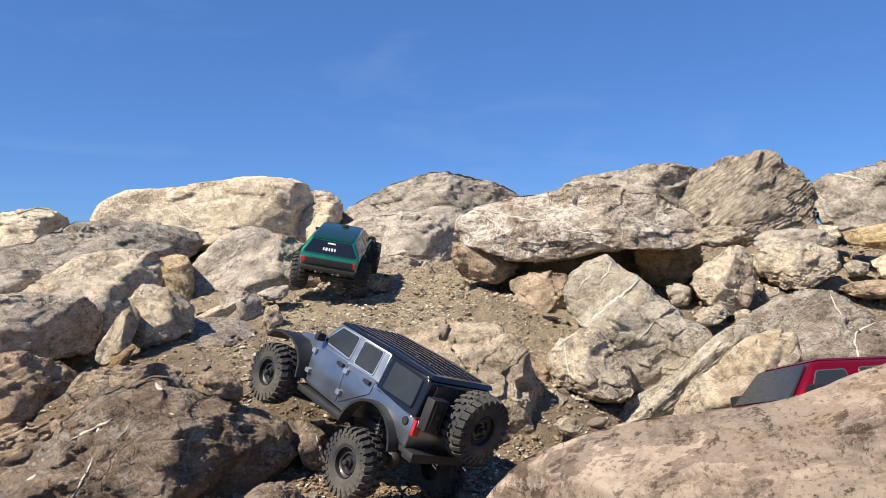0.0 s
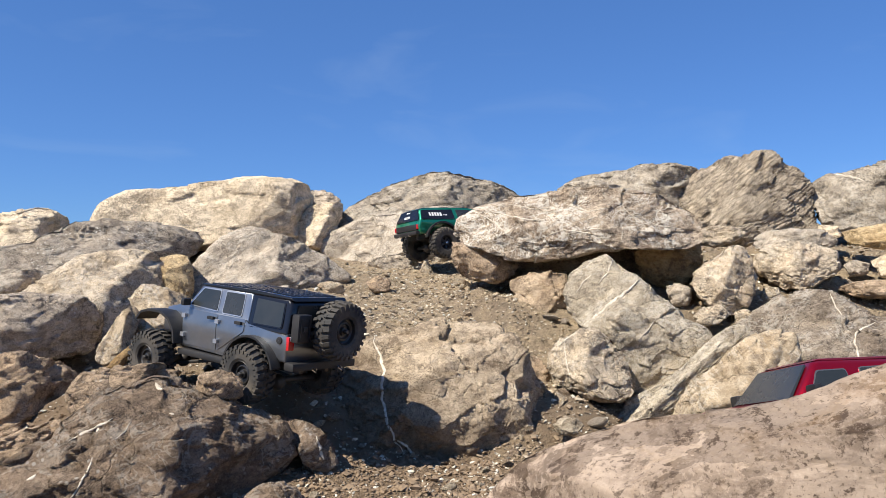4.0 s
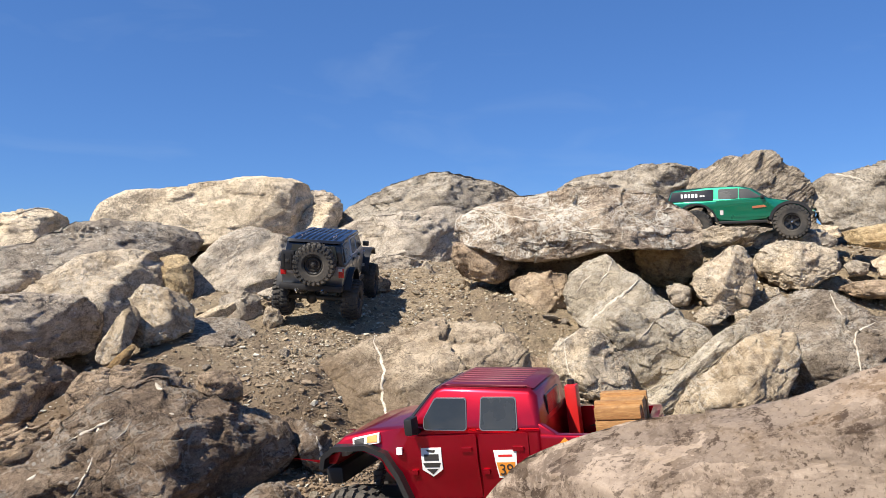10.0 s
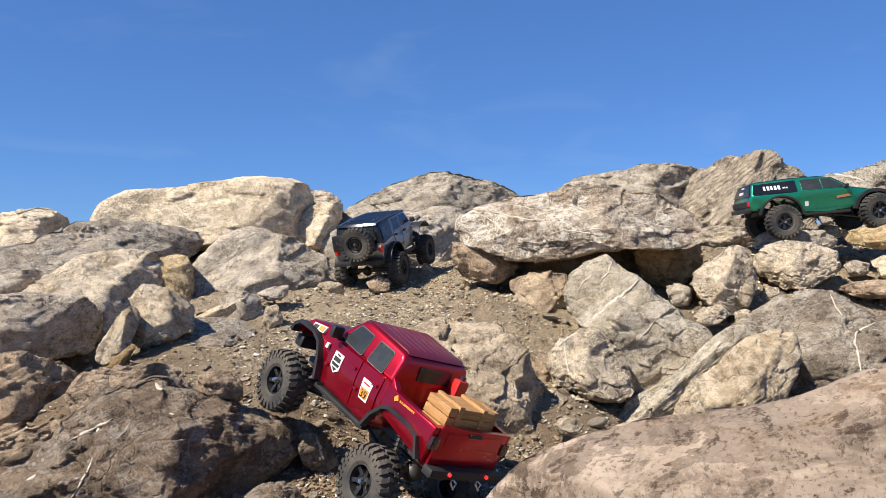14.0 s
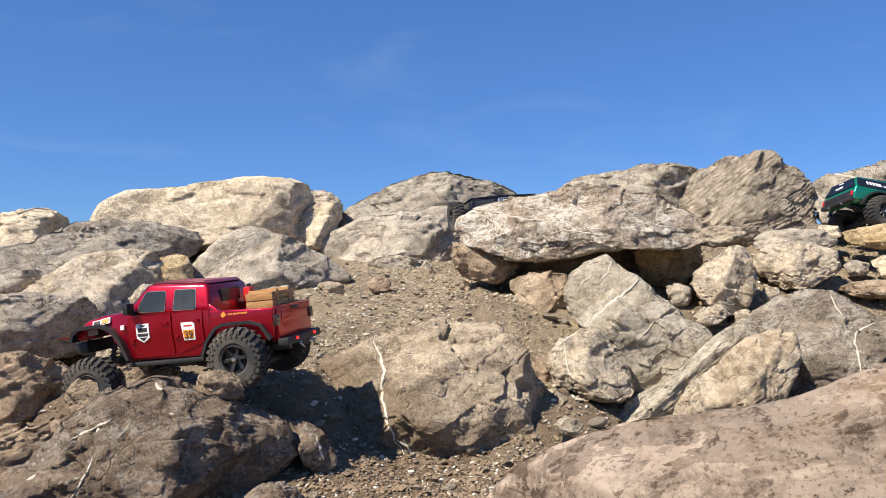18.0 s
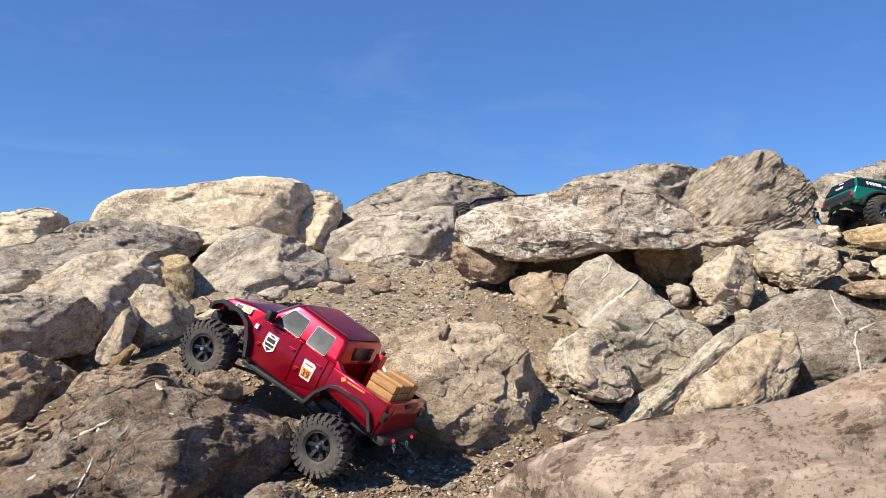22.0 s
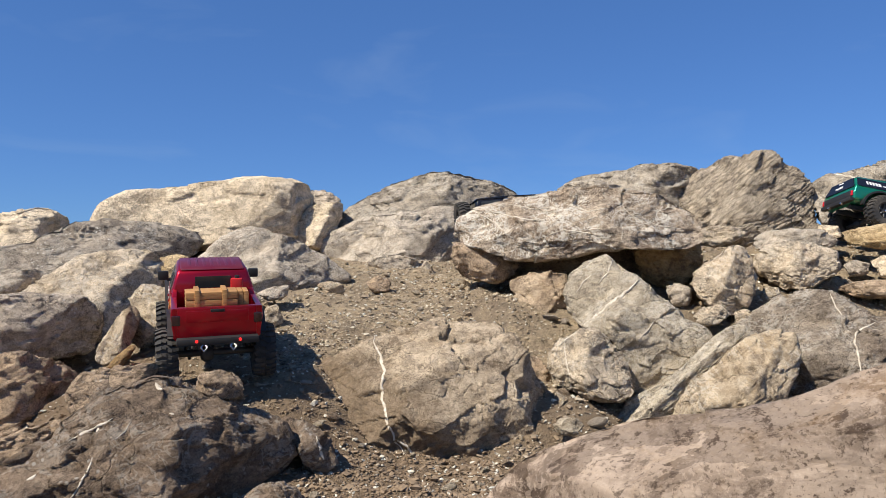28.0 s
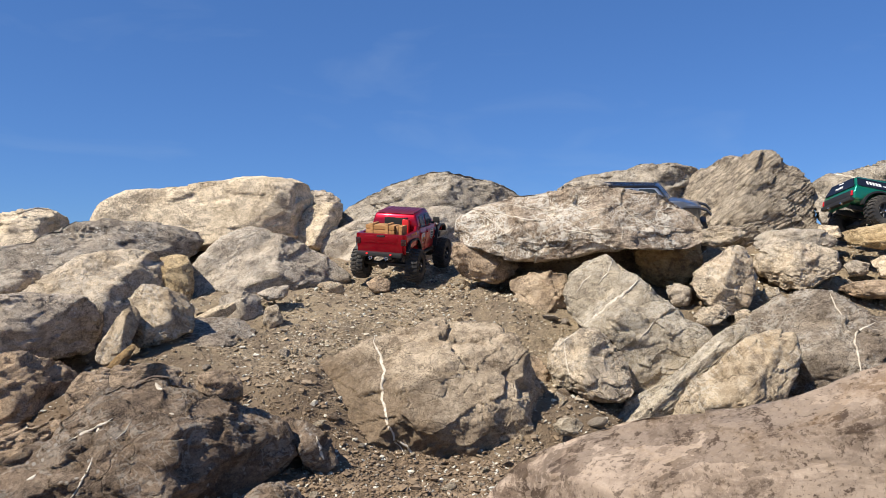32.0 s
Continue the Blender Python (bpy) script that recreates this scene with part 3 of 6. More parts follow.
boulder('ochre', pose(0.728, 2.460, 0.480, 1.3, 0, -16.5), (0.104, 0.079, 3.9), (0.93, 0.96, 1.08, 1.20, 0.96, 0.85, 0.81, 0.82, 0.90, 1.07, 1.20, 1.03, 0.96, 0.96, 1.02, 0.97, 0.95, 1.01, 0.97, 0.97, 1.05, 0.97, 0.91, 0.92), 0.14, 0.15, 21, 6, 'yellow-brown foot of the overhanging slab', cuts=3, strata=0.006, tilt=-25, faces=((-0.3, -0.75, -0.6, 0.6), (0.5, -0.85, 0.2, 0.65)))
# filler rock, added to keep the hollow under the slab dark
boulder('brown', pose(0.477, 2.680, 0.460, 0.8, 0, -10.1), (0.271, 0.111, -2.4), (0.95, 0.96, 1.03, 1.22, 1.06, 0.90, 0.80, 0.77, 0.79, 0.89, 1.12, 1.20, 1.08, 1.05, 1.10, 1.14, 0.94, 0.85, 0.82, 0.86, 0.93, 1.00, 1.16, 1.01), 0.08, 0.20, 22, 5, 'brown rock filling the back of the shaded hollow')
boulder('vein1', pose(0.519, 2.050, 0.301, -3.2, 0, -14.2), (0.203, 0.129, -44.9), (0.89, 0.90, 0.93, 1.03, 1.20, 1.16, 0.86, 0.84, 0.79, 0.76, 0.86, 0.89, 0.96, 1.13, 1.10, 1.11, 1.12, 1.17, 1.16, 1.18, 1.12, 0.95, 0.63, 0.60, 0.62, 0.69, 0.88, 1.29, 1.17, 1.05, 0.98, 0.93), 0.17, 0.30, 23, 7, 'pale pointed boulder with a white vein', cuts=2, rough=0.5, boxy=0.5, faces=((-0.5, -0.75, 0.4, 0.5), (0.35, -0.9, 0.1, 0.45), (0.4, -0.6, 0.7, 0.55), (-0.2, -0.8, -0.55, 0.7)))
boulder('greige', pose(0.373, 1.950, 0.207, -6.1, 0, -10.8), (0.109, 0.086, -28.9), (1.13, 0.99, 0.93, 0.90, 0.90, 0.96, 1.01, 1.08, 1.07, 1.00, 0.95, 0.97, 0.97, 1.04, 1.06, 1.04, 1.09, 0.97, 0.92, 0.91, 0.90, 0.96, 1.01, 1.07), 0.11, 0.20, 25, 6, 'rounded boulder with rusty stains', cuts=3, rough=0.8, faces=((-0.55, -0.7, 0.4, 0.6), (0.5, -0.8, 0.2, 0.6)))
boulder('rusty', pose(0.303, 2.350, 0.376, -1.1, 0, -7.4), (0.089, 0.088, -12.3), (0.89, 0.93, 1.04, 1.06, 1.17, 1.00, 0.89, 0.85, 0.88, 0.97, 1.06, 1.16, 1.06, 0.99, 0.91, 0.89, 0.93, 1.00, 1.02, 1.12, 1.02, 0.97, 0.99, 0.92), 0.10, 0.25, 26, 5, 'layered orange-topped rock below the overhang', cuts=4, strata=0.005, tilt=5, faces=((-0.2, -0.85, 0.45, 0.6),))
boulder('greige', pose(0.828, 2.240, 0.425, 0.1, 0, -20.3), (0.097, 0.086, 72.5), (1.15, 1.04, 0.89, 0.84, 0.86, 0.96, 1.07, 1.12, 1.08, 1.01, 0.93, 0.93, 0.91, 0.96, 1.08, 1.05, 1.06, 0.98, 0.93, 0.93, 0.88, 0.90, 0.97, 1.12), 0.12, 0.20, 27, 6, 'pale cracked block of rock', cuts=7, rough=0.8, strata=0.003, tilt=-15, boxy=0.56, faces=((-0.5, -0.75, 0.4, 0.5), (0.6, -0.75, 0.1, 0.55)))
boulder('greige', pose(1.123, 2.440, 0.477, 1.2, 0, -24.7), (0.120, 0.083, -1.8), (1.06, 1.05, 1.11, 0.99, 0.93, 0.88, 0.89, 0.96, 1.02, 1.04, 1.05, 1.07, 1.10, 1.01, 1.00, 0.96, 1.00, 0.99, 1.05, 1.01, 0.92, 0.89, 0.91, 1.00), 0.14, 0.15, 28, 6, 'beige wedge-shaped block of rock', cuts=7, rough=0.8, strata=0.003, tilt=-15, boxy=0.56, faces=((-0.4, -0.6, 0.65, 0.55), (0.4, -0.9, -0.1, 0.6), (-0.6, -0.6, -0.5, 0.7)))
boulder('strata', pose(1.369, 3.450, 0.775, 5.5, 0, -21.6), (0.301, 0.220, -2.5), (0.91, 0.94, 0.96, 0.97, 0.96, 1.12, 0.96, 1.02, 0.96, 0.95, 0.95, 1.02, 1.15, 1.11, 1.05, 1.03, 0.97, 0.95, 0.91, 0.93, 0.95, 1.02, 1.15, 0.97), 0.22, 0.40, 29, 7, 'steeply layered crest boulder', cuts=3, rough=0.9, strata=0.006, tilt=36, bite=1.5, faces=((-0.5, -0.75, 0.45, 0.6), (0.5, -0.85, 0.1, 0.62)))
boulder('greytop', pose(0.948, 3.690, 0.859, 6.6, 0, -14.4), (0.319, 0.139, -0.6), (0.93, 0.96, 1.06, 1.10, 1.05, 0.94, 0.91, 0.80, 0.81, 0.88, 1.06, 1.19, 1.25, 1.09, 0.99, 0.96, 0.92, 0.88, 0.89, 0.98, 1.07, 1.01, 1.02, 0.98), 0.25, 0.40, 30, 6, 'grey crest boulder with pale scratches', cuts=4, rough=0.75, faces=((-0.3, -0.7, 0.6, 0.6),))
boulder('greytop', pose(1.870, 3.310, 0.767, 5.2, 0, -29.5), (0.229, 0.186, -7.3), (0.82, 0.83, 0.90, 1.07, 1.14, 0.99, 0.91, 0.86, 0.82, 0.88, 1.09, 1.17, 1.07, 1.04, 1.06, 0.99, 0.98, 0.91, 0.90, 0.94, 1.01, 1.17, 1.00, 0.87), 0.28, 0.50, 31, 6, 'grey-beige crest boulder among the rocks', cuts=4, rough=.8, faces=((-0.4, -0.6, 0.7, 0.6), (0.0, -0.95, 0.1, 0.7)))
boulder('vein1', pose(0.570, 1.900, 0.165, -7.3, 0, -16.7), (0.181, 0.044, 41.9), (1.26, 1.24, 1.21, 0.98, 0.62, 0.58, 0.58, 0.72, 1.24, 1.18, 1.19, 1.06, 0.98, 0.97, 1.04, 1.09, 1.16, 1.15, 0.85, 0.66, 0.58, 0.59, 0.91, 1.20), 0.05, 0.12, 24, 6, 'long slanting ridge of rock', cuts=3, rough=0.8, strata=0.003, tilt=40, faces=((-0.5, -0.6, 0.6, 0.45), (0.4, -0.85, -0.35, 0.55)))
boulder('tan', pose(0.705, 1.840, 0.173, -7.2, 0, -21.0), (0.176, 0.089, 38.6), (0.99, 1.09, 1.07, 1.05, 1.04, 0.94, 0.90, 0.90, 0.96, 0.97, 1.03, 1.17, 1.14, 1.04, 0.98, 0.91, 0.91, 0.93, 0.97, 1.09, 0.97, 0.93, 0.91, 0.96), 0.10, 0.25, 32, 6, 'beige angular boulder with cracks', cuts=4, rough=0.7, strata=0.003, tilt=38, faces=((-0.25, -0.8, 0.5, 0.5), (0.65, -0.75, 0.0, 0.6), (-0.4, -0.8, -0.4, 0.6)))
boulder('brownvein', pose(1.060, 2.080, 0.219, -4.9, 0, -27.0), (0.232, 0.170, -16.6), (0.91, 0.90, 0.95, 1.08, 0.91, 0.86, 0.94, 1.05, 1.01, 0.99, 1.00, 1.08, 1.20, 1.12, 0.96, 0.93, 0.98, 1.12, 1.00, 0.90, 0.88, 0.92, 1.04, 1.00), 0.20, 0.40, 33, 7, 'brown boulder with white quartz veins', cuts=4, rough=0.8, strata=0.003, tilt=18, faces=((-0.35, -0.7, 0.6, 0.55), (0.25, -0.9, 0.3, 0.55), (0.1, -0.97, -0.2, 0.7)))
boulder('brown', pose(1.358, 2.350, 0.399, -0.4, 0, -30.0), (0.107, 0.036, -0.4), (0.94, 0.97, 1.09, 1.19, 0.96, 0.86, 0.83, 0.82, 0.86, 0.99, 1.08, 1.15, 1.23, 1.13, 1.11, 0.99, 0.89, 0.86, 0.84, 0.86, 0.94, 1.13, 1.08, 0.97), 0.10, 0.25, 34, 5, 'flat dark ledge of rock', cuts=5)
boulder('cream', pose(1.434, 2.450, 0.470, 1.0, 0, -30.3), (0.053, 0.040, -7.0), (0.90, 0.92, 1.00, 1.19, 1.02, 0.90, 0.87, 0.89, 0.93, 0.96, 1.07, 1.19, 1.00, 0.91, 0.90, 0.95, 1.08, 1.05, 0.93, 0.89, 0.91, 1.00, 1.09, 0.95), 0.06, 0.10, 35, 5, 'small pale angular stone', cuts=5)
boulder('ochre2', pose(1.500, 2.580, 0.576, 3.0, 0, -30.2), (0.117, 0.049, -0.8), (0.92, 0.96, 1.07, 1.19, 0.98, 0.88, 0.85, 0.84, 0.86, 0.96, 1.05, 1.22, 1.15, 1.13, 1.19, 0.98, 0.87, 0.84, 0.82, 0.86, 0.96, 1.19, 1.06, 0.95), 0.08, 0.10, 36, 5, 'orange weathered ledge among the rocks', cuts=3)
boulder('centre', pose(-0.034, 1.875, 0.146, -8.3, 0, 1.1), (0.274, 0.181, -1.4), (0.98, 0.96, 0.98, 1.07, 1.09, 1.02, 0.98, 0.94, 0.93, 0.94, 0.98, 1.06, 1.16, 1.07, 0.98, 0.92, 0.92, 0.92, 0.93, 0.95, 0.97, 1.04, 1.07, 1.04), 0.27, 0.30, 37, 7, 'large rounded brown-grey boulder with a white vein', cuts=3, rough=0.85, boxy=0.55, faces=((-0.55, -0.75, 0.35, 0.6), (0.0, -0.6, 0.8, 0.7), (0.15, -0.95, 0.25, 0.7), (0.85, -0.5, 0.0, 0.85), (0.1, -0.9, -0.42, 0.8)))
boulder('frontleft', pose(-0.550, 1.360, 0.077, -13.1, 0, 22.0), (0.256, 0.148, 12.0), (1.16, 1.09, 1.02, 1.00, 1.05, 1.14, 1.07, 0.90, 0.83, 0.82, 0.84, 0.98, 1.07, 1.02, 0.96, 0.87, 0.85, 0.88, 0.91, 0.99, 1.03, 0.95, 1.03, 1.19), 0.19, 0.13, 38, 7, 'large dark brown boulder with white marks', cuts=4, rough=0.8, strata=0.0025, tilt=-8, boxy=0.6, faces=((-0.4, -0.7, 0.6, 0.74), (0.2, -0.75, 0.6, 0.74), (0.6, -0.55, -0.6, 0.62), (0, -0.97, 0.2, 0.8)))
boulder('brown', pose(-0.409, 1.420, 0.230, -7.3, 0, 16.1), (0.042, 0.028, -16.2), (1.01, 0.98, 0.99, 0.98, 1.03, 1.04, 0.97, 0.97, 0.93, 0.92, 0.97, 1.08, 1.02, 1.03, 1.13, 1.00, 0.91, 0.89, 0.93, 0.99, 0.94, 0.96, 1.06, 1.12), 0.04, 0.04, 39, 5, 'grey-brown stone wedged on the boulder', cuts=5)
boulder('frontleft', pose(-0.260, 1.500, 0.108, -11.6, 0, 9.8), (0.066, 0.035, -40.7), (1.02, 1.04, 0.97, 0.96, 0.99, 0.97, 1.01, 1.00, 0.92, 0.91, 0.97, 1.11, 1.10, 1.13, 1.26, 0.88, 0.69, 0.69, 0.80, 1.04, 1.10, 1.07, 1.07, 1.01), 0.05, 0.08, 40, 5, 'dark wedge of rock beside the boulder', cuts=5, rough=0.75, faces=((-0.5, -0.7, 0.5, 0.5), (0.6, -0.75, 0, 0.55)))
boulder('frontleft', pose(-0.288, 1.318, 0.054, -15.2, 0, 12.3), (0.047, 0.026, -2.9), (1.00, 0.98, 1.04, 1.00, 1.00, 1.08, 0.97, 0.94, 0.97, 0.91, 0.92, 0.99, 1.06, 1.02, 1.06, 1.18, 1.01, 0.86, 0.79, 0.79, 0.84, 0.97, 1.25, 1.09), 0.05, 0.08, 41, 5, 'brown stone half buried in gravel', cuts=4)
boulder('vein1', pose(0.272, 1.680, 0.108, -10.4, 0, -9.2), (0.030, 0.021, 4.5), (1.11, 1.00, 0.97, 1.01, 1.05, 0.93, 0.90, 0.92, 1.02, 1.01, 1.02, 1.10, 1.01, 0.96, 0.97, 1.06, 1.06, 0.94, 0.90, 0.93, 1.01, 0.95, 0.97, 1.05), 0.03, 0.04, 42, 5, 'grey stone with white veins', cuts=4)
boulder('greige', pose(0.919, 2.550, 0.574, 3.2, 0, -19.8), (0.073, 0.036, 6.4), (1.24, 1.05, 0.97, 0.95, 0.88, 0.87, 0.93, 1.01, 1.02, 1.11, 1.02, 0.96, 0.98, 1.07, 1.06, 0.99, 1.00, 1.04, 0.93, 0.89, 0.91, 0.95, 0.96, 1.05), 0.05, 0.10, 46, 5, 'small grey stone on the ledge', cuts=4)
boulder('grey', pose(1.242, 2.700, 0.567, 2.8, 0, -24.7), (0.123, 0.048, -1.3), (1.10, 1.01, 1.00, 1.06, 0.93, 0.88, 0.90, 0.92, 0.95, 1.05, 1.10, 1.04, 1.05, 1.15, 1.20, 0.97, 0.86, 0.83, 0.85, 0.94, 1.04, 0.98, 1.00, 1.09), 0.10, 0.20, 54, 5, 'grey broken rock under the crest', cuts=4)
boulder('grey', pose(-0.201, 3.150, 0.439, 0.3, 0, 3.7), (0.220, 0.055, 5.9), (1.07, 1.12, 1.10, 1.00, 0.97, 1.01, 0.90, 0.87, 0.89, 0.93, 0.98, 1.11, 1.17, 1.15, 1.21, 1.05, 0.86, 0.78, 0.75, 0.78, 0.88, 1.08, 1.22, 1.10), 0.05, 0.15, 55, 5, 'low grey rock at the top of the scree', cuts=4, rough=0.75, faces=((0, -0.6, 0.8, 0.6),))
boulder('brown', pose(-0.665, 1.580, 0.204, -7.2, 0, 22.8), (0.105, 0.049, 12.3), (1.18, 1.10, 1.09, 0.96, 0.87, 0.85, 0.88, 0.96, 1.13, 1.03, 0.98, 0.99, 0.93, 0.94, 1.03, 1.17, 1.00, 0.93, 0.86, 0.84, 0.88, 0.98, 1.03, 1.18), 0.06, 0.15, 68, 5, 'brown cracked rock bank above the large boulder', cuts=5, strata=0.005, rough=1.0)
boulder('brown', pose(-0.849, 1.500, 0.082, -11.1, 0, 29.5), (0.102, 0.048, 21.1), (1.15, 1.25, 1.13, 0.93, 0.82, 0.78, 0.80, 0.91, 1.14, 1.10, 0.96, 0.90, 0.91, 0.99, 1.11, 0.96, 0.91, 0.92, 0.99, 0.94, 0.92, 0.96, 1.08, 1.08), 0.10, 0.15, 64, 6, 'dark layered rock at the edge of the slope', cuts=5, strata=0.006, rough=1.0)
boulder('brown', pose(0.239, 2.050, 0.169, -6.9, 0, -6.7), (0.073, 0.047, -52.6), (1.03, 0.99, 1.01, 0.96, 0.90, 0.91, 0.98, 1.04, 0.98, 1.00, 1.06, 0.98, 0.97, 1.02, 1.17, 1.05, 0.92, 0.87, 0.88, 0.96, 0.97, 0.96, 1.03, 1.16), 0.06, 0.15, 45, 5, 'brown bank of rock beside the gully', cuts=4)
boulder('foreground', pose(0.314, 0.660, 0.239, -13.9, 0, -25.4), (0.236, 0.105, 14.5), (0.80, 0.85, 0.90, 1.00, 1.14, 1.13, 0.97, 0.85, 0.78, 0.76, 0.84, 0.99, 1.11, 1.22, 1.28, 1.32, 1.23, 1.18, 1.19, 1.07, 0.94, 0.87, 0.84, 0.83, 0.86, 0.92, 0.93, 0.92, 0.95, 0.85, 0.80, 0.79), 0.10, 0.12, 44, 7, 'large smooth reddish-brown boulder with pale patches', cuts=2, rough=0.25, boxy=0.7, faces=((-0.3, -0.6, 0.75, 0.8), (0.1, -0.85, 0.5, 0.85)))
boulder('greige', pose(0.752, 2.160, 0.327, -2.3, 0, -19.2), (0.045, 0.029, 14.9), (1.04, 0.98, 0.98, 1.06, 0.99, 0.92, 0.91, 0.97, 1.03, 0.97, 0.99, 1.08, 1.02, 1.02, 1.09, 1.04, 0.94, 0.91, 0.95, 1.00, 0.93, 0.93, 1.00, 1.16), 0.04, 0.06, 47, 5, 'pale stone lying in the rubble', cuts=5)
boulder('tan', pose(0.980, 2.300, 0.386, -0.8, 0, -23.1), (0.029, 0.023, 5.8), (0.95, 0.95, 1.01, 1.10, 0.96, 0.91, 0.92, 1.00, 1.09, 0.97, 0.94, 0.97, 1.08, 1.06, 0.96, 0.94, 0.99, 1.12, 0.97, 0.90, 0.90, 0.96, 1.12, 1.03), 0.03, 0.05, 48, 5, 'small beige stone beside the wedge', cuts=5)
boulder('grey', pose(0.707, 2.300, 0.383, -0.9, 0, -17.1), (0.039, 0.035, -34.9), (1.01, 0.93, 0.92, 0.98, 1.13, 1.00, 0.92, 0.91, 0.97, 0.97, 0.96, 1.01, 1.14, 1.07, 0.92, 0.86, 0.87, 0.93, 1.09, 1.09, 0.96, 0.92, 0.94, 1.04), 0.04, 0.08, 49, 5, 'grey stone under the overhang', cuts=5)
boulder('greige', pose(0.863, 2.200, 0.321, -2.4, 0, -21.4), (0.032, 0.024, 7.0), (1.09, 1.12, 0.96, 0.90, 0.91, 0.98, 0.95, 0.94, 0.98, 1.12, 1.07, 0.94, 0.89, 0.90, 0.99, 1.18, 1.01, 0.93, 0.92, 0.98, 1.01, 0.93, 0.91, 0.96), 0.03, 0.06, 51, 5, 'flat pale stone in the rubble', cuts=5)
boulder('cream', pose(1.370, 2.720, 0.598, 3.3, 0, -26.7), (0.040, 0.028, -10.7), (1.06, 0.96, 0.95, 1.00, 1.11, 0.96, 0.90, 0.90, 0.97, 1.07, 0.99, 0.98, 1.04, 1.17, 0.99, 0.91, 0.90, 0.96, 1.10, 1.01, 0.92, 0.90, 0.95, 1.08), 0.04, 0.06, 52, 5, 'pale stone on the rubble bank', cuts=5)
boulder('grey', pose(1.350, 2.500, 0.466, 0.9, 0, -28.4), (0.036, 0.027, -2.6), (0.94, 0.99, 1.12, 1.03, 0.92, 0.90, 0.93, 1.04, 0.96, 0.96, 1.02, 1.17, 1.02, 0.94, 0.93, 0.99, 1.14, 1.00, 0.91, 0.88, 0.92, 1.03, 1.06, 0.96), 0.04, 0.06, 53, 5, 'grey stone on the rubble bank', cuts=5)
boulder('grey', pose(0.532, 2.750, 0.756, 6.8, 0, -10.9), (0.088, 0.035, -2.2), (1.08, 1.24, 1.03, 0.92, 0.89, 0.92, 0.94, 0.91, 0.94, 1.04, 1.07, 1.14, 1.06, 1.01, 1.03, 1.14, 0.99, 0.88, 0.84, 0.86, 0.94, 1.11, 1.03, 1.02), 0.05, 0.10, 57, 5, 'pale grey block behind the overhanging slab', cuts=4)
boulder('grey', pose(-0.202, 3.120, 0.491, 1.3, 0, 3.7), (0.104, 0.045, -1.2), (1.02, 1.02, 1.11, 1.01, 0.94, 0.94, 0.96, 0.91, 0.92, 1.00, 1.01, 1.03, 1.12, 1.14, 0.98, 0.91, 0.92, 0.99, 1.00, 0.92, 0.90, 0.96, 1.10, 1.09), 0.05, 0.10, 58, 5, 'grey block at the foot of the crest', cuts=4)
boulder('tan', pose(-0.376, 2.600, 0.402, -0.4, 0, 8.2), (0.043, 0.024, -9.6), (1.03, 0.98, 1.00, 1.09, 0.99, 0.92, 0.91, 0.97, 0.99, 0.94, 0.95, 1.03, 1.18, 1.00, 0.92, 0.91, 0.96, 1.10, 1.03, 0.91, 0.87, 0.89, 0.98, 1.17), 0.03, 0.05, 59, 4, 'small beige stone on the scree', cuts=5)
boulder('brown', pose(-0.217, 2.600, 0.412, -0.2, 0, 4.8), (0.041, 0.029, -3.9), (0.95, 0.98, 1.11, 1.03, 0.94, 0.93, 0.99, 1.01, 0.93, 0.91, 0.96, 1.10, 1.08, 0.96, 0.92, 0.95, 1.05, 1.04, 0.93, 0.89, 0.92, 1.02, 1.08, 0.97), 0.03, 0.05, 60, 4, 'dark angular stone on the scree', cuts=5)
boulder('brownvein', pose(-0.655, 2.09, 0.272, -74, 0, 14), (0.140, 0.125, 0.0), (1.05, 0.98, 1.1, 0.92, 1.0, 1.12, 0.95, 1.04, 1.1, 0.9, 1.02, 0.96), 0.030, 0.08, 67, 5, 'flat brown slab lying flush with the slope', cuts=4, rough=0.6, keep=0.8)
boulder('cream', pose(-0.690, 2.185, 0.312, -60, -28, 8), (0.110, 0.016, 0.0), (1.0, 0.9, 1.1, 0.9, 1.0, 1.1, 0.8, 1.1, 0.9, 1.0), 0.012, 0.03, 65, 5, 'pale rib of rock along the edge of a slab', cuts=3, rough=0.5)

# ---------------------------------------------------------------- the model cars: materials
def plain_material(name, colour, rough=0.5, metal=0.0, coat=0.0, dust=0.0, relief=0.0, grain=60.0):
    m, nt, bsdf = material(name)
    vec = nt.nodes.new("ShaderNodeTexCoord").outputs["Object"]
    n1, n2 = noise_tex(nt, vec, grain, 5, 0.65), noise_tex(nt, vec, 11, 5, 0.6, 0.4)
    col = mix(nt, ramp(nt, n1, 0.3, 0.7, 0, 0.35), colour, tuple(c * 0.7 for c in colour))
    if dust:
        col = mix(nt, math_node(nt, "MULTIPLY", ramp(nt, n2, 0.38, 0.72, 0, dust), ramp(nt, n1, 0.25, 0.6, 0.4, 1)), col, (0.27, 0.225, 0.17))
    nt.links.new(col, bsdf.inputs["Base Color"])
    nt.links.new(ramp(nt, n2, 0.3, 0.75, rough * 0.85, min(1, rough * 1.25 + dust * 0.3)), bsdf.inputs["Roughness"])
    bsdf.inputs["Metallic"].default_value = metal
    bsdf.inputs["Coat Weight"].default_value = coat
    bsdf.inputs["Coat Roughness"].default_value = 0.09
    if relief:
        b = node(nt, "ShaderNodeBump", Strength=0.6, Distance=relief)
        nt.links.new(n1, b.inputs["Height"])
        nt.links.new(b.outputs[0], bsdf.inputs["Normal"])
    return m


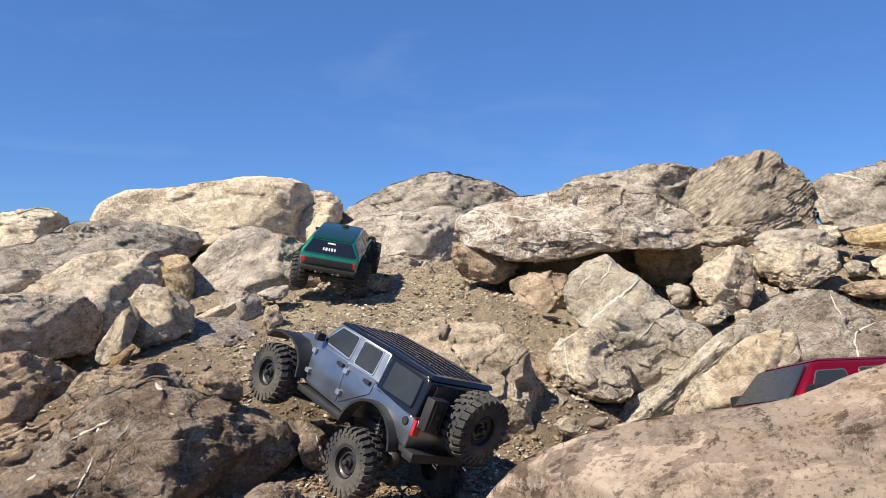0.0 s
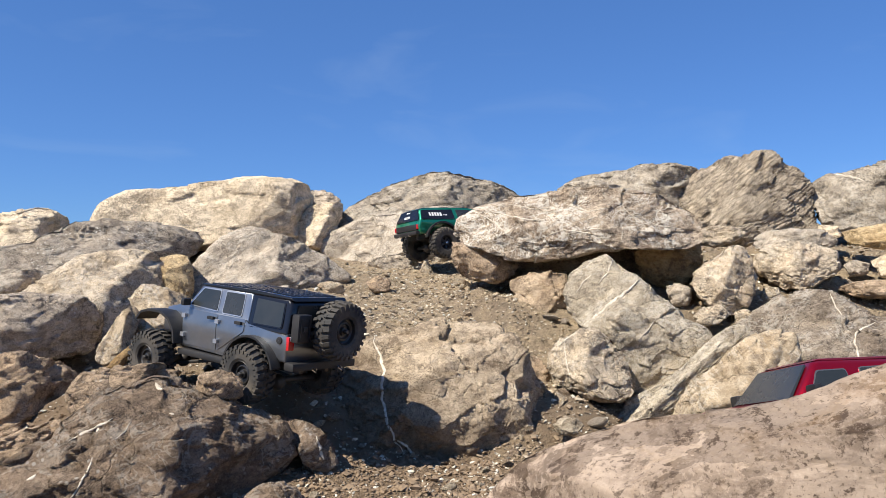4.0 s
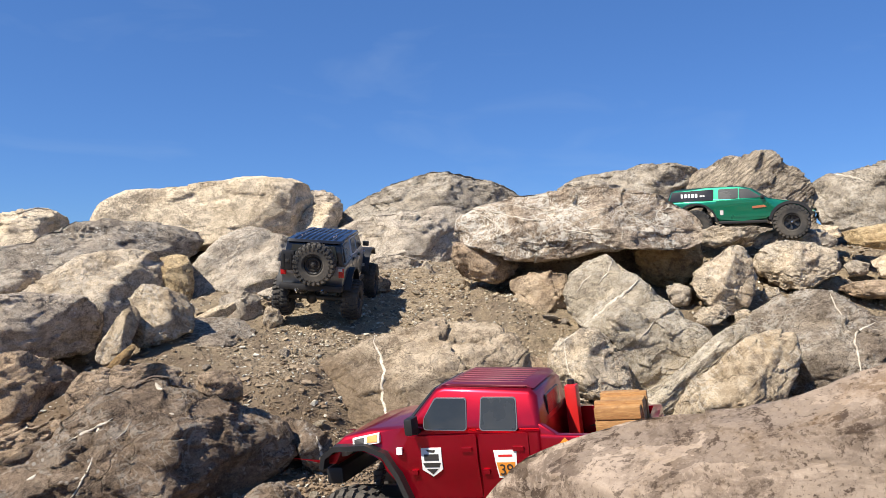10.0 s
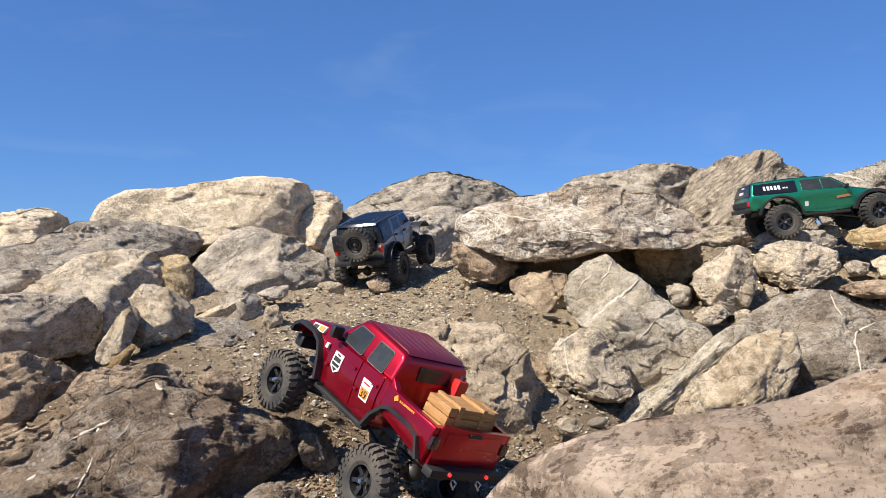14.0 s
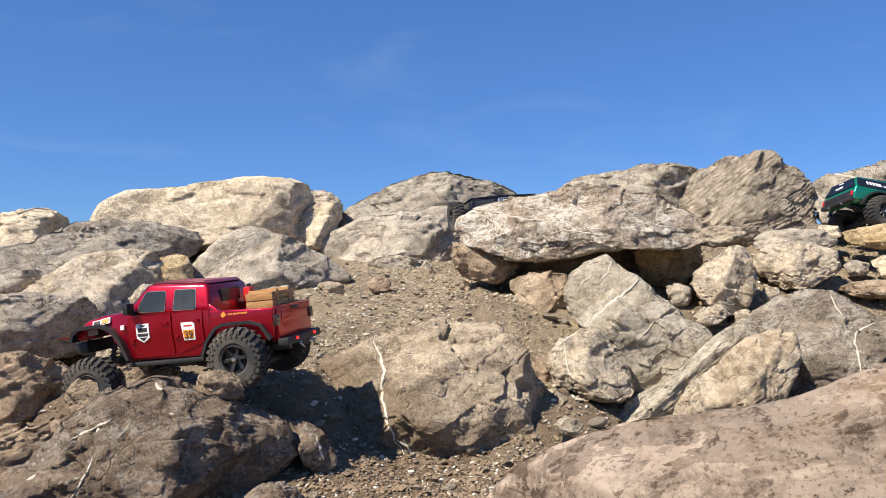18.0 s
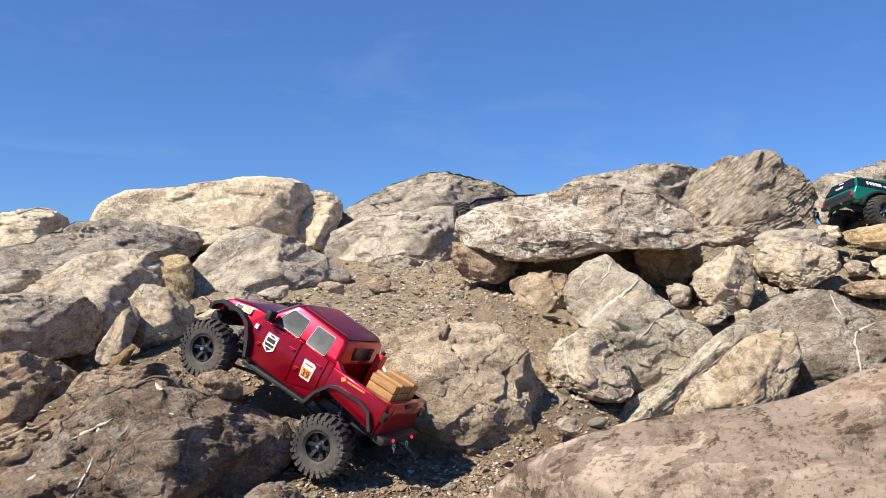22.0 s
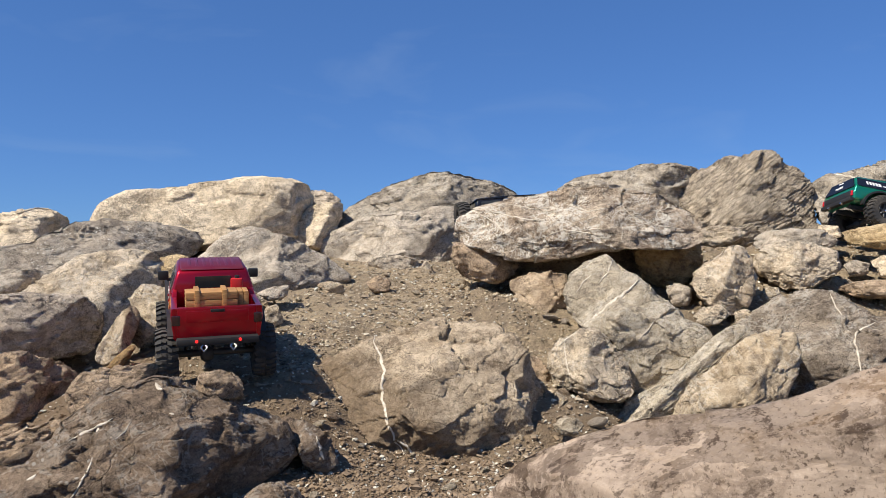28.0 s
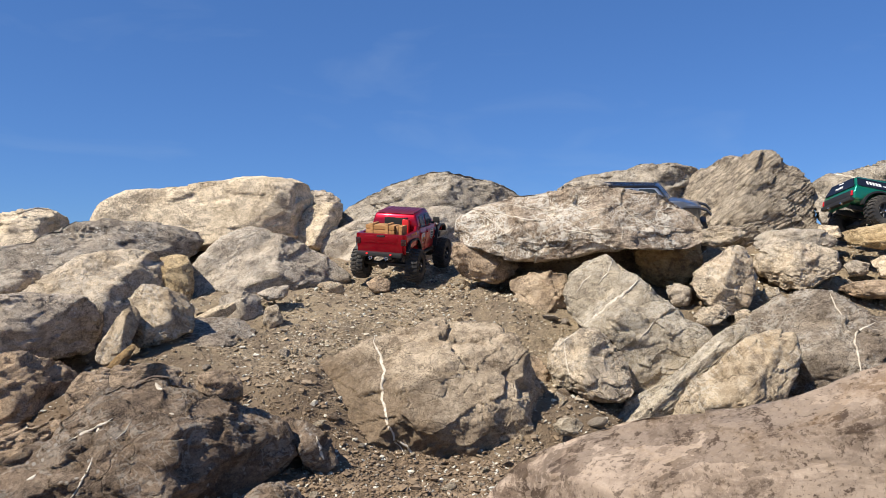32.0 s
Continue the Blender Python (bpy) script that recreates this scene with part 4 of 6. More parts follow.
def timber_material():
    m, nt, bsdf = material("crate_wood")
    vec = object_space(nt)
    turn = node(nt, "ShaderNodeMapping", Scale=(60, 25, 420))
    nt.links.new(vec, turn.inputs[0])
    g = noise_tex(nt, turn.outputs[0], 1.0, 6, 0.6, 1.0)
    col = mix(nt, ramp(nt, g, 0.3, 0.7), (0.52, 0.29, 0.105), (0.27, 0.125, 0.04))
    nt.links.new(col, bsdf.inputs["Base Color"])
    bsdf.inputs["Roughness"].default_value = 0.6
    b = node(nt, "ShaderNodeBump", Strength=0.4, Distance=0.0006)
    nt.links.new(g, b.inputs["Height"])
    nt.links.new(b.outputs[0], bsdf.inputs["Normal"])
    return m


RED = plain_material("candy_red_paint", (0.44, 0.002, 0.018), 0.33, 0.8, 0.6, 0.01)
GREY = plain_material("grey_metallic_paint", (0.27, 0.29, 0.32), 0.36, 0.9, 0.7, 0.06)
GREEN = plain_material("green_metallic_paint", (0.006, 0.25, 0.135), 0.3, 0.6, 1.0, 0.05)
GREEN_TOP = plain_material("dark_green_roof_paint", (0.004, 0.045, 0.04), 0.35, 0.3, 0.4, 0.06)
BLACK = plain_material("black_plastic", (0.011, 0.011, 0.012), 0.55, 0, 0.0, 0.08, 0.0003, 200)
GLOSS = plain_material("gloss_black_lexan", (0.009, 0.010, 0.014), 0.16, 0, 0.0, 0.03)
# body red with the reflected sky's darker tone put into the colour
TOP_RED = plain_material("red_roof_sky_tone", (0.14, 0.006, 0.02), 0.42, 0.2, 0.25, 0.1)
FRAME = plain_material("dark_window_rim", (0.16, 0.16, 0.165), 0.35, 0.6, 0, 0.1)
GLASS = plain_material("smoked_window", (0.024, 0.028, 0.028), 0.24, 0, 0.12, 0.08)
TRIM = plain_material("silver_trim", (0.55, 0.56, 0.58), 0.35, 0.8, 0, 0.1)
CHROME = plain_material("bright_metal", (0.75, 0.75, 0.76), 0.22, 1.0, 0, 0.05)
STEEL = plain_material("dark_chassis_metal", (0.06, 0.058, 0.056), 0.45, 0.5, 0, 0.25)
RUBBER = plain_material("dusty_tyre_rubber", (0.026, 0.025, 0.024), 0.85, 0, 0, 0.5, 0.0006, 140)
RIM = plain_material("black_rim", (0.02, 0.02, 0.021), 0.42, 0.2, 0.2, 0.2)
LENS = plain_material("red_lamp_lens", (0.55, 0.012, 0.015), 0.25, 0, 0.6)
SMOKE_LENS = plain_material("smoked_lamp_lens", (0.035, 0.008, 0.01), 0.25, 0, 0.6)
CLEAR_LENS = plain_material("clear_lamp_lens", (0.7, 0.7, 0.68), 0.15, 0, 0.5)
WHITE = plain_material("white_sticker", (0.78, 0.76, 0.72), 0.5)
ORANGE = plain_material("orange_sticker", (0.75, 0.27, 0.03), 0.5)
INK = plain_material("dark_sticker_print", (0.03, 0.025, 0.022), 0.6)
BRIGHT_RED = plain_material("red_plastic", (0.62, 0.02, 0.018), 0.4, 0, 0.2)
LED = plain_material("lit_red_lamp", (0.5, 0.01, 0.012), 0.3, 0, 0.5)
LED.node_tree.nodes["Principled BSDF"].inputs["Emission Color"].default_value = (1.0, 0.03, 0.03, 1)
LED.node_tree.nodes["Principled BSDF"].inputs["Emission Strength"].default_value = 0.7
WOOD = timber_material()


# ---------------------------------------------------------------- the model cars: shapes
def part(name, bm, mat, parent, label="", smooth=False):
    me = bpy.data.meshes.new(name)
    bmesh.ops.recalc_face_normals(bm, faces=bm.faces[:])
    bm.to_mesh(me)
    bm.free()
    me.materials.append(mat)
    me.shade_smooth()
    if not smooth:
        me.set_sharp_from_angle(angle=radians(38))
    ob = new(name, me)
    ob.parent = parent
    return tagged(ob, label)


def part_of(name, mesh, parent, m=None, label=""):
    ob = new(name, mesh)
    ob.parent = parent
    if m is not None:
        ob.matrix_basis = m
    return tagged(ob, label)


def box(x0, x1, y0, y1, z0, z1, bevel=0.0, bm=None):
    bm = bm or bmesh.new()
    v = [bm.verts.new((x, y, z)) for x in (x0, x1) for y in (y0, y1) for z in (z0, z1)]
    fs = [bm.faces.new([v[i] for i in q]) for q in ((0, 1, 3, 2), (4, 6, 7, 5), (0, 4, 5, 1), (2, 3, 7, 6), (0, 2, 6, 4), (1, 5, 7, 3))]
    if bevel:
        bmesh.ops.bevel(bm, geom=list({e for f in fs for e in f.edges}), offset=bevel, segments=2, affect="EDGES", profile=0.6)
    return bm


def bulge(z):
    """How far the flanks swell at each height."""
    return 0.0036 * math.exp(-((z - 0.148) / 0.027) ** 2)


def swell(bm, levels):
    """Cut the panels along level lines and swell them."""
    for z in levels:
        bmesh.ops.bisect_plane(bm, geom=bm.verts[:] + bm.edges[:] + bm.faces[:], plane_co=(0, 0, z), plane_no=(0, 0, 1))
    for v in bm.verts:
        if abs(v.co.y) > 0.03:
            v.co.y += math.copysign(bulge(v.co.z), v.co.y)


LEVELS = tuple(0.100 + 0.009 * k for k in range(12))


def prism(profile, half, bevel=0.0, lean=0.0, inner=None, side=0, segments=3):
    """A side profile of (x, z) pairs, drawn out across the car to the half-width half(z). side 1 or -1 with inner: a wall on one flank alone."""
    bm = bmesh.new()
    hw = half if callable(half) else (lambda x, z: half)
    a, b = [], []
    for x, z in profile:
        w = hw(x, z)
        a.append(bm.verts.new((x, side * w if side else w, z)))
        b.append(bm.verts.new((x, side * (w - inner) if side else -w, z)))
    n = len(profile)
    fa, fb = bm.faces.new(a), bm.faces.new(b[::-1])
    for i in range(n):
        j = (i + 1) % n
        bm.faces.new((a[j], a[i], b[i], b[j]))
    if bevel:
        edges = list({e for f in (fa, fb) for e in f.edges}) if not side else list(fa.edges)
        bmesh.ops.bevel(bm, geom=edges, offset=bevel, segments=segments, affect="EDGES", profile=0.5)
    bmesh.ops.triangulate(bm, faces=[f for f in bm.faces if len(f.verts) > 4])
    if hw(profile[0][0], profile[0][1]) > 0.06:
        swell(bm, LEVELS)
    return bm


def arch(cx, cz, r, a0=170, a1=10, n=12):
    return [(cx + r * math.cos(radians(a0 + (a1 - a0) * i / n)), cz + r * math.sin(radians(a0 + (a1 - a0) * i / n))) for i in range(n + 1)]


def strip(points, y0, y1, thick, bevel=0.0):
    """A bent band along (x, z) points, between two distances from the car's middle line."""
    bm = bmesh.new()
    rows = []
    for i, (x, z) in enumerate(points):
        p, q = points[max(i - 1, 0)], points[min(i + 1, len(points) - 1)]
        t = Vector((q[0] - p[0], q[1] - p[1])).normalized()
        n = Vector((-t.y, t.x)) * thick
        rows.append([bm.verts.new(c) for c in ((x, y0, z), (x, y1, z), (x + n.x, y1, z + n.y), (x + n.x, y0, z + n.y))])
    for a, b in zip(rows, rows[1:]):
        for k in range(4):
            bm.faces.new((a[k], a[(k + 1) % 4], b[(k + 1) % 4], b[k]))
    bm.faces.new(rows[0]), bm.faces.new(rows[-1][::-1])
    return bm


def tube(points, r, sides=8):
    bm = bmesh.new()
    rings = []
    for i, p in enumerate(points):
        t = (Vector(points[min(i + 1, len(points) - 1)]) - Vector(points[max(i - 1, 0)])).normalized()
        a = t.orthogonal().normalized()
        b = t.cross(a)
        rings.append([bm.verts.new(Vector(p) + r * (math.cos(6.2832 * k / sides) * a + math.sin(6.2832 * k / sides) * b)) for k in range(sides)])
    for u, v in zip(rings, rings[1:]):
        for k in range(sides):
            best = min(range(sides), key=lambda s: (v[s].co - u[0].co).length)
            bm.faces.new((u[k], u[(k + 1) % sides], v[(k + 1 + best) % sides], v[(k + best) % sides]))
    bm.faces.new(rings[0][::-1]), bm.faces.new(rings[-1])
    return bm


def lathe(profile, sides=36, bm=None):
    """(radius, y) pairs turned round the y axis."""
    bm = bm or bmesh.new()
    rings = [[bm.verts.new((r * math.cos(6.28319 * k / sides), y, r * math.sin(6.28319 * k / sides))) for k in range(sides)] for r, y in profile]
    for u, v in zip(rings, rings[1:]):
        for k in range(sides):
            bm.faces.new((u[k], u[(k + 1) % sides], v[(k + 1) % sides], v[k]))
    return bm


TYRE_R = 0.059


def tyre_mesh():
    w = 0.0215
    bm = lathe([(0.0255, -w * 0.80), (0.031, -w * 0.98), (0.046, -w * 1.02), (0.0525, -w * 0.9), (0.0545, -w * 0.55), (0.0548, 0), (0.0545, w * 0.55), (0.0525, w * 0.9),
                (0.046, w * 1.02), (0.031, w * 0.98), (0.0255, w * 0.80)], 52)
    rng = random.Random(4)
    count = 25
    for k in range(count):
        for side in (-1, 1):
            a = 6.28319 * (k + (0.25 if side > 0 else -0.25)) / count
            # a shoulder block that wraps on to the sidewall, and a tread block in the middle
            for (r0, r1, y0, y1, da, sk) in ((0.0490, 0.0590, 0.50, 1.07, 0.074, 0.07), (0.0530, 0.0593, 0.06, 0.46, 0.066, -0.07), (0.0420, 0.0515, 0.98, 1.09, 0.04, 0.0)):
                vs = []
                for r in (r0, r1):
                    for yy in (y0, y1):
                        for s in (-1, 1):
                            shrink = 0.86 if r == r1 else 1.0
                            rr = r - (0.0035 if (r == r1 and yy == y1 and y1 > 1) else 0)
                            ang = a + s * da * shrink + sk * (yy - 0.3) * side + rng.uniform(-0.004, 0.004)
                            vs.append(bm.verts.new((rr * math.cos(ang), side * yy * w, rr * math.sin(ang))))
                for q in ((0, 1, 3, 2), (4, 6, 7, 5), (0, 4, 5, 1), (2, 3, 7, 6), (0, 2, 6, 4), (1, 5, 7, 3)):
                    bm.faces.new([vs[i] for i in q])
    bmesh.ops.recalc_face_normals(bm, faces=bm.faces[:])
    me = bpy.data.meshes.new("tyre")
    bm.to_mesh(me)
    bm.free()
    me.materials.append(RUBBER)
    return me


def turned(name, profile, sides, mat):
    bm = lathe(profile, sides)
    bmesh.ops.recalc_face_normals(bm, faces=bm.faces[:])
    me = bpy.data.meshes.new(name)
    bm.to_mesh(me)
    bm.free()
    me.materials.append(mat)
    return me


def rim_mesh(kind):
    """One turned shell: outer lip, dished face, and the barrel behind it."""
    w = 0.0215
    back = [(0.004, -w * 0.1), (0.021, 0), (0.0225, -w * 0.8), (0.0265, -w * 0.83), (0.0272, 0), (0.0265, w * 0.83), (0.0252, w * 0.9)]
    if kind == "steel":
        face = [(0.0238, w * 0.55), (0.0195, w * 0.42), (0.0182, w * 0.58), (0.0155, w * 0.6), (0.0138, w * 0.4), (0.009, w * 0.38), (0.0078, w * 0.62), (0.0035, w * 0.66), (0.0005, w * 0.66)]
    else:
        face = [(0.0238, w * 0.30), (0.0115, w * 0.22), (0.0105, w * 0.5), (0.0005, w * 0.52)]
    return turned("rim", back + face, 32, RIM)


def spoke_mesh():
    w = 0.0215
    bm = bmesh.new()
    vs = [bm.verts.new((r, yy * w, sg * hw)) for r, hw, y in ((0.0085, 0.0030, 0.56), (0.0248, 0.0040, 0.72)) for sg in (-1, 1) for yy in (y, 0.2)]
    for q in ((0, 1, 3, 2), (4, 6, 7, 5), (0, 4, 5, 1), (2, 3, 7, 6), (0, 2, 6, 4), (1, 5, 7, 3)):
        bm.faces.new([vs[i] for i in q])
    bmesh.ops.recalc_face_normals(bm, faces=bm.faces[:])
    bmesh.ops.bevel(bm, geom=bm.edges[:], offset=0.0006, segments=1, affect="EDGES")
    me = bpy.data.meshes.new("spoke")
    bm.to_mesh(me)
    bm.free()
    me.materials.append(RIM)
    return me


def hub_mesh(mat):
    w = 0.0215
    bm = lathe([(0.0052, w * 0.5), (0.0052, w * 0.95), (0.0035, w * 1.05), (0.0002, w * 1.06)], 6)
    me = bpy.data.meshes.new("hub_nut")
    bm.to_mesh(me)
    bm.free()
    me.materials.append(mat)
    return me


TYRE = tyre_mesh()
SPOKE = spoke_mesh()
RIMS = {"steel": rim_mesh("steel"), "spoked": rim_mesh("spoked")}
HUBS = {"steel": hub_mesh(STEEL), "spoked": hub_mesh(CHROME)}
WHEELS = {}


def running_gear(car, wb, kind, track=0.1):
    """Wheels, axles, dampers and frame rails. The wheels are kept in WHEELS for their keys."""
    WHEELS[car.name] = []
    for fx in (1, -1):
        for sy in (1, -1):
            m = pose(fx * wb / 2, sy * track, TYRE_R, 0, 0, 0 if sy > 0 else 180)
            wheel = part_of("wheel", RIMS[kind], car, m)
            part_of("tyre", TYRE, wheel)
            part_of("hub_nut", HUBS[kind], wheel)
            for k in range(6 if kind == "spoked" else 0):
                part_of("spoke", SPOKE, wheel, pose(0, 0, 0, 0, 60 * k, 0))
            WHEELS[car.name].append((wheel, m, sy))
        part("axle", tube([(fx * wb / 2, -track * 0.85, TYRE_R), (fx * wb / 2, track * 0.85, TYRE_R)], 0.0075, 10), STEEL, car)
        bm = lathe([(0.0005, -0.013), (0.012, -0.012), (0.017, -0.004), (0.017, 0.006), (0.011, 0.014), (0.0005, 0.015)], 14)
        bmesh.ops.translate(bm, verts=bm.verts[:], vec=(fx * wb / 2, 0.018, TYRE_R - 0.003))
        part("differential", bm, STEEL, car, smooth=True)
        for sy in (1, -1):
            top, low = Vector((fx * (wb / 2 - 0.028), sy * 0.052, 0.137)), Vector((fx * (wb / 2 - 0.006), sy * 0.062, 0.062))
            damper = part("shock_absorber", tube([low, top], 0.0042, 8), STEEL, car)
            coil = []
            for k in range(61):
                u = 0.2 + 0.72 * k / 60
                c = low.lerp(top, u)
                coil.append(c + 0.0075 * Vector((math.cos(k * 0.785), math.sin(k * 0.785), 0)))
            part("coil_spring", tube(coil, 0.0011, 5), BLACK, damper)
            part("link", tube([(fx * wb / 2, sy * 0.055, 0.048), (fx * 0.03, sy * 0.034, 0.072)], 0.0036, 7), STEEL, car)
    for sy in (1, -1):
        part("frame_rail", box(-wb / 2 - 0.08, wb / 2 + 0.03, sy * 0.036 - 0.005, sy * 0.036 + 0.005, 0.086, 0.102, 0.0015), STEEL, car)
    part("gearbox", box(-0.045, 0.05, -0.028, 0.028, 0.068, 0.1, 0.005), STEEL, car)
    part("drive_shaft", tube([(-wb / 2, 0.005, 0.06), (0, 0.004, 0.08), (wb / 2, 0.005, 0.06)], 0.004, 7), STEEL, car)


def flank(name, poly, half, sy, mat, parent, thick=0.0016, label="", bevel=0.0):
    """A thin panel that lies on a flank of the body: (x, z) outline on the surface y = half(x, z)."""
    bm = bmesh.new()
    a = [bm.verts.new((x, sy * (half(x, z) + thick), z)) for x, z in poly]
    b = [bm.verts.new((x, sy * (half(x, z) - 0.002), z)) for x, z in poly]
    n = len(poly)
    top = bm.faces.new(a)
    bm.faces.new(b[::-1])
    for i in range(n):
        bm.faces.new((a[(i + 1) % n], a[i], b[i], b[(i + 1) % n]))
    if bevel:
        bmesh.ops.bevel(bm, geom=[e for e in bm.edges if (e.verts[0] in a) != (e.verts[1] in a)], offset=bevel, segments=3, affect="EDGES", profile=0.5)
    bmesh.ops.triangulate(bm, faces=[f for f in bm.faces if len(f.verts) > 4])
    zs = [z for _, z in poly]
    swell(bm, [z for z in LEVELS if min(zs) < z < max(zs)] if max(zs) - min(zs) > 0.012 else [])
    return part(name, bm, mat, parent, label)


def window(poly, half, sy, parent, frame_mat, grow=0.0022, corner=0.004):
    """A side window with its rim."""
    cx, cz = sum(p[0] for p in poly) / len(poly), sum(p[1] for p in poly) / len(poly)
    big = [(x + grow * (1 if x > cx else -1), z + grow * (1 if z > cz else -1)) for x, z in poly]
    rim = flank("window_frame", big, half, sy, frame_mat, parent, 0.0009, bevel=corner)
    return flank("window", poly, half, sy, GLASS, rim, 0.0017, bevel=corner * 0.8)


def bars(parent, half, sy, x0, x1, z0, z1, count, mat, seed, thick=0.0024):
    """Unreadable lettering as plain upright strokes."""
    rng = random.Random(seed)
    w = (x1 - x0) / count
    for i in range(count):
        a = x0 + i * w + w * 0.1
        b = a + w * rng.uniform(0.5, 0.8)
        flank("print", [(a, z0), (b, z0), (b, z1), (a, z1)], half, sy, mat, parent, thick)


# ---------------------------------------------------------------- grey four-door off-roader
def grey_car():
    car = tagged(new("toy_car"), "grey radio-controlled off-road car with black hardtop and spare wheel", "toy car", "radio-controlled cars on the rocks")
    wb = 0.305
    running_gear(car, wb, "steel")
    r, f = -wb / 2, wb / 2
    side = lambda x, z: 0.0865 - max(0.0, z - 0.172) * 0.2 - max(0.0, 0.13 - z) * 0.08
    tub = [(-0.236, 0.112), (-0.241, 0.14), (-0.239, 0.166), (-0.125, 0.169), (-0.122, 0.182), (0.073, 0.186), (0.077, 0.17), (0.077, 0.1), (r + 0.077, 0.098)] + arch(r, 0.08, 0.075, 14, 155)
    body = part("body", prism(tub, side, 0.004), GREY, car, "grey metallic body shell")
    part("hood", prism([(0.07, 0.12), (0.07, 0.189), (0.12, 0.184), (0.165, 0.174), (0.175, 0.165), (0.177, 0.115)], lambda x, z: 0.07 - 0.09 * max(0, x - 0.06) - 0.12 * max(0, z - 0.165), 0.005), GREY, car, "dark blue-grey hood")
    grille = part("grille", box(0.172, 0.18, -0.052, 0.052, 0.118, 0.164, 0.002), GREY, car)
    for k in range(7):
        part("slot", box(0.177, 0.1812, -0.026 + k * 0.0078, -0.0225 + k * 0.0078, 0.13, 0.16), BLACK, grille)
    for sy in (1, -1):
        lamp = lathe([(0.0005, 0.0), (0.0085, 0.0), (0.0095, -0.004)], 16)
        bmesh.ops.rotate(lamp, verts=lamp.verts[:], cent=(0, 0, 0), matrix=Matrix.Rotation(radians(-90), 3, "Z"))
        bmesh.ops.translate(lamp, verts=lamp.verts[:], vec=(0.183, sy * 0.0405, 0.148))
        part("headlight", lamp, CLEAR_LENS, car)
    upper = [(-0.125, 0.166), (-0.121, 0.232), (0.034, 0.234), (0.073, 0.184)]
    part("door_frame", prism(upper, side, 0.003), GREY, car, "grey door pillars")
    hard = [(-0.2365, 0.163), (-0.233, 0.222), (-0.225, 0.232), (-0.121, 0.233), (-0.125, 0.163)]
    part("hardtop", prism(hard, lambda x, z: side(x, z) + 0.0006, 0.006), GLOSS, car, "black hardtop")
    roof = part("roof", prism([(-0.236, 0.229), (-0.23, 0.236), (-0.12, 0.2395), (0.033, 0.238), (0.042, 0.232)], 0.0765, 0.004), GLOSS, car, "glossy dark roof with raised ribs")
    for k in range(8):
        y = -0.056 + k * 0.016
        part("roof_rib", prism([(-0.22, 0.236), (-0.216, 0.2382), (-0.12, 0.2412), (0.026, 0.2398), (0.03, 0.236)], 0.0036, 0.001, segments=1), GLOSS, roof).location.y = y
    for x in (-0.185, -0.15):
        for y in (-0.045, 0.045):
            part("roof_bolt", tube([(x, y, 0.238), (x, y, 0.2435)], 0.0024, 6), CHROME, roof)
    shield = prism([(0.034, 0.2305), (0.0375, 0.2315), (0.0735, 0.189), (0.07, 0.187)], lambda x, z: side(x, z) - 0.009, 0.0)
    bmesh.ops.translate(shield, verts=shield.verts[:], vec=(0.0022, 0, 0.001))
    part("windscreen", shield, GLASS, car)
    part("rear_window", prism([(-0.2395, 0.178), (-0.2365, 0.221), (-0.233, 0.221), (-0.236, 0.178)], lambda x, z: side(x, z) - 0.017), GLASS, car)
    for sy in (1, -1):
        window([(-0.028, 0.187), (-0.026, 0.2275), (0.027, 0.2275), (0.058, 0.191)], side, sy, car, TRIM)
        window([(-0.102, 0.185), (-0.1, 0.2275), (-0.045, 0.2275), (-0.046, 0.185)], side, sy, car, TRIM)
        window([(-0.22, 0.177), (-0.216, 0.2225), (-0.139, 0.225), (-0.141, 0.177)], lambda x, z: side(x, z) + 0.0006, sy, car, GLOSS)
        for x0, x1 in ((-0.034, 0.07), (-0.118, -0.037)):
            door = flank("door", [(x0, 0.106 if x0 > -0.1 else 0.155), (x0, 0.18), (x1, 0.18), (x1, 0.106)], side, sy, GREY, car, 0.0011, bevel=0.003)
            hx = x0 + 0.016
            part("door_handle", box(hx - 0.009, hx + 0.009, sy * 0.0865, sy * 0.0935, 0.168, 0.174, 0.0), BLACK, door)
            for z in (0.162, 0.122):
                part("hinge", box(x1 - 0.008, x1 + 0.003, sy * 0.087, sy * 0.094, z, z + 0.008, 0.0), TRIM, door)
        flare = strip(arch(r, 0.08, 0.074, 8, 165, 14), sy * 0.083, sy * 0.106, 0.004)
        part("fender_flare", flare, BLACK, car, "black rear fender flare")
        pts = [(f - 0.073, 0.105), (f - 0.068, 0.13), (f - 0.05, 0.152), (f - 0.02, 0.163), (f + 0.02, 0.163), (f + 0.045, 0.156), (f + 0.06, 0.14)][::-1]
        part("fender_flare", strip(pts, sy * 0.056, sy * 0.107, -0.005), BLACK, car, "black flat-topped front fender")
        part("rock_slider", box(-0.075, 0.078, sy * 0.074 - 0.012, sy * 0.09 + 0.004 * sy, 0.083, 0.096, 0.004), BLACK, car)
        mirror = part("mirror", box(0.052, 0.063, sy * 0.088, sy * 0.107, 0.188, 0.203, 0.003), BLACK, car)
        tail = part("tail_light", box(-0.2455, -0.232, sy * 0.081 - 0.0075, sy * 0.081 + 0.0075, 0.136, 0.162, 0.002), LENS, car, "red tail light")
        part("reverse_lens", box(-0.2462, -0.239, sy * 0.079 - 0.005, sy * 0.079 + 0.006, 0.154, 0.162), CLEAR_LENS, tail)
        cap = lathe([(0.0005, 0.0), (0.0065, 0.0), (0.0075, -0.003)], 14)
        bmesh.ops.translate(cap, verts=cap.verts[:], vec=(-0.222, 0.0925, 0.153))
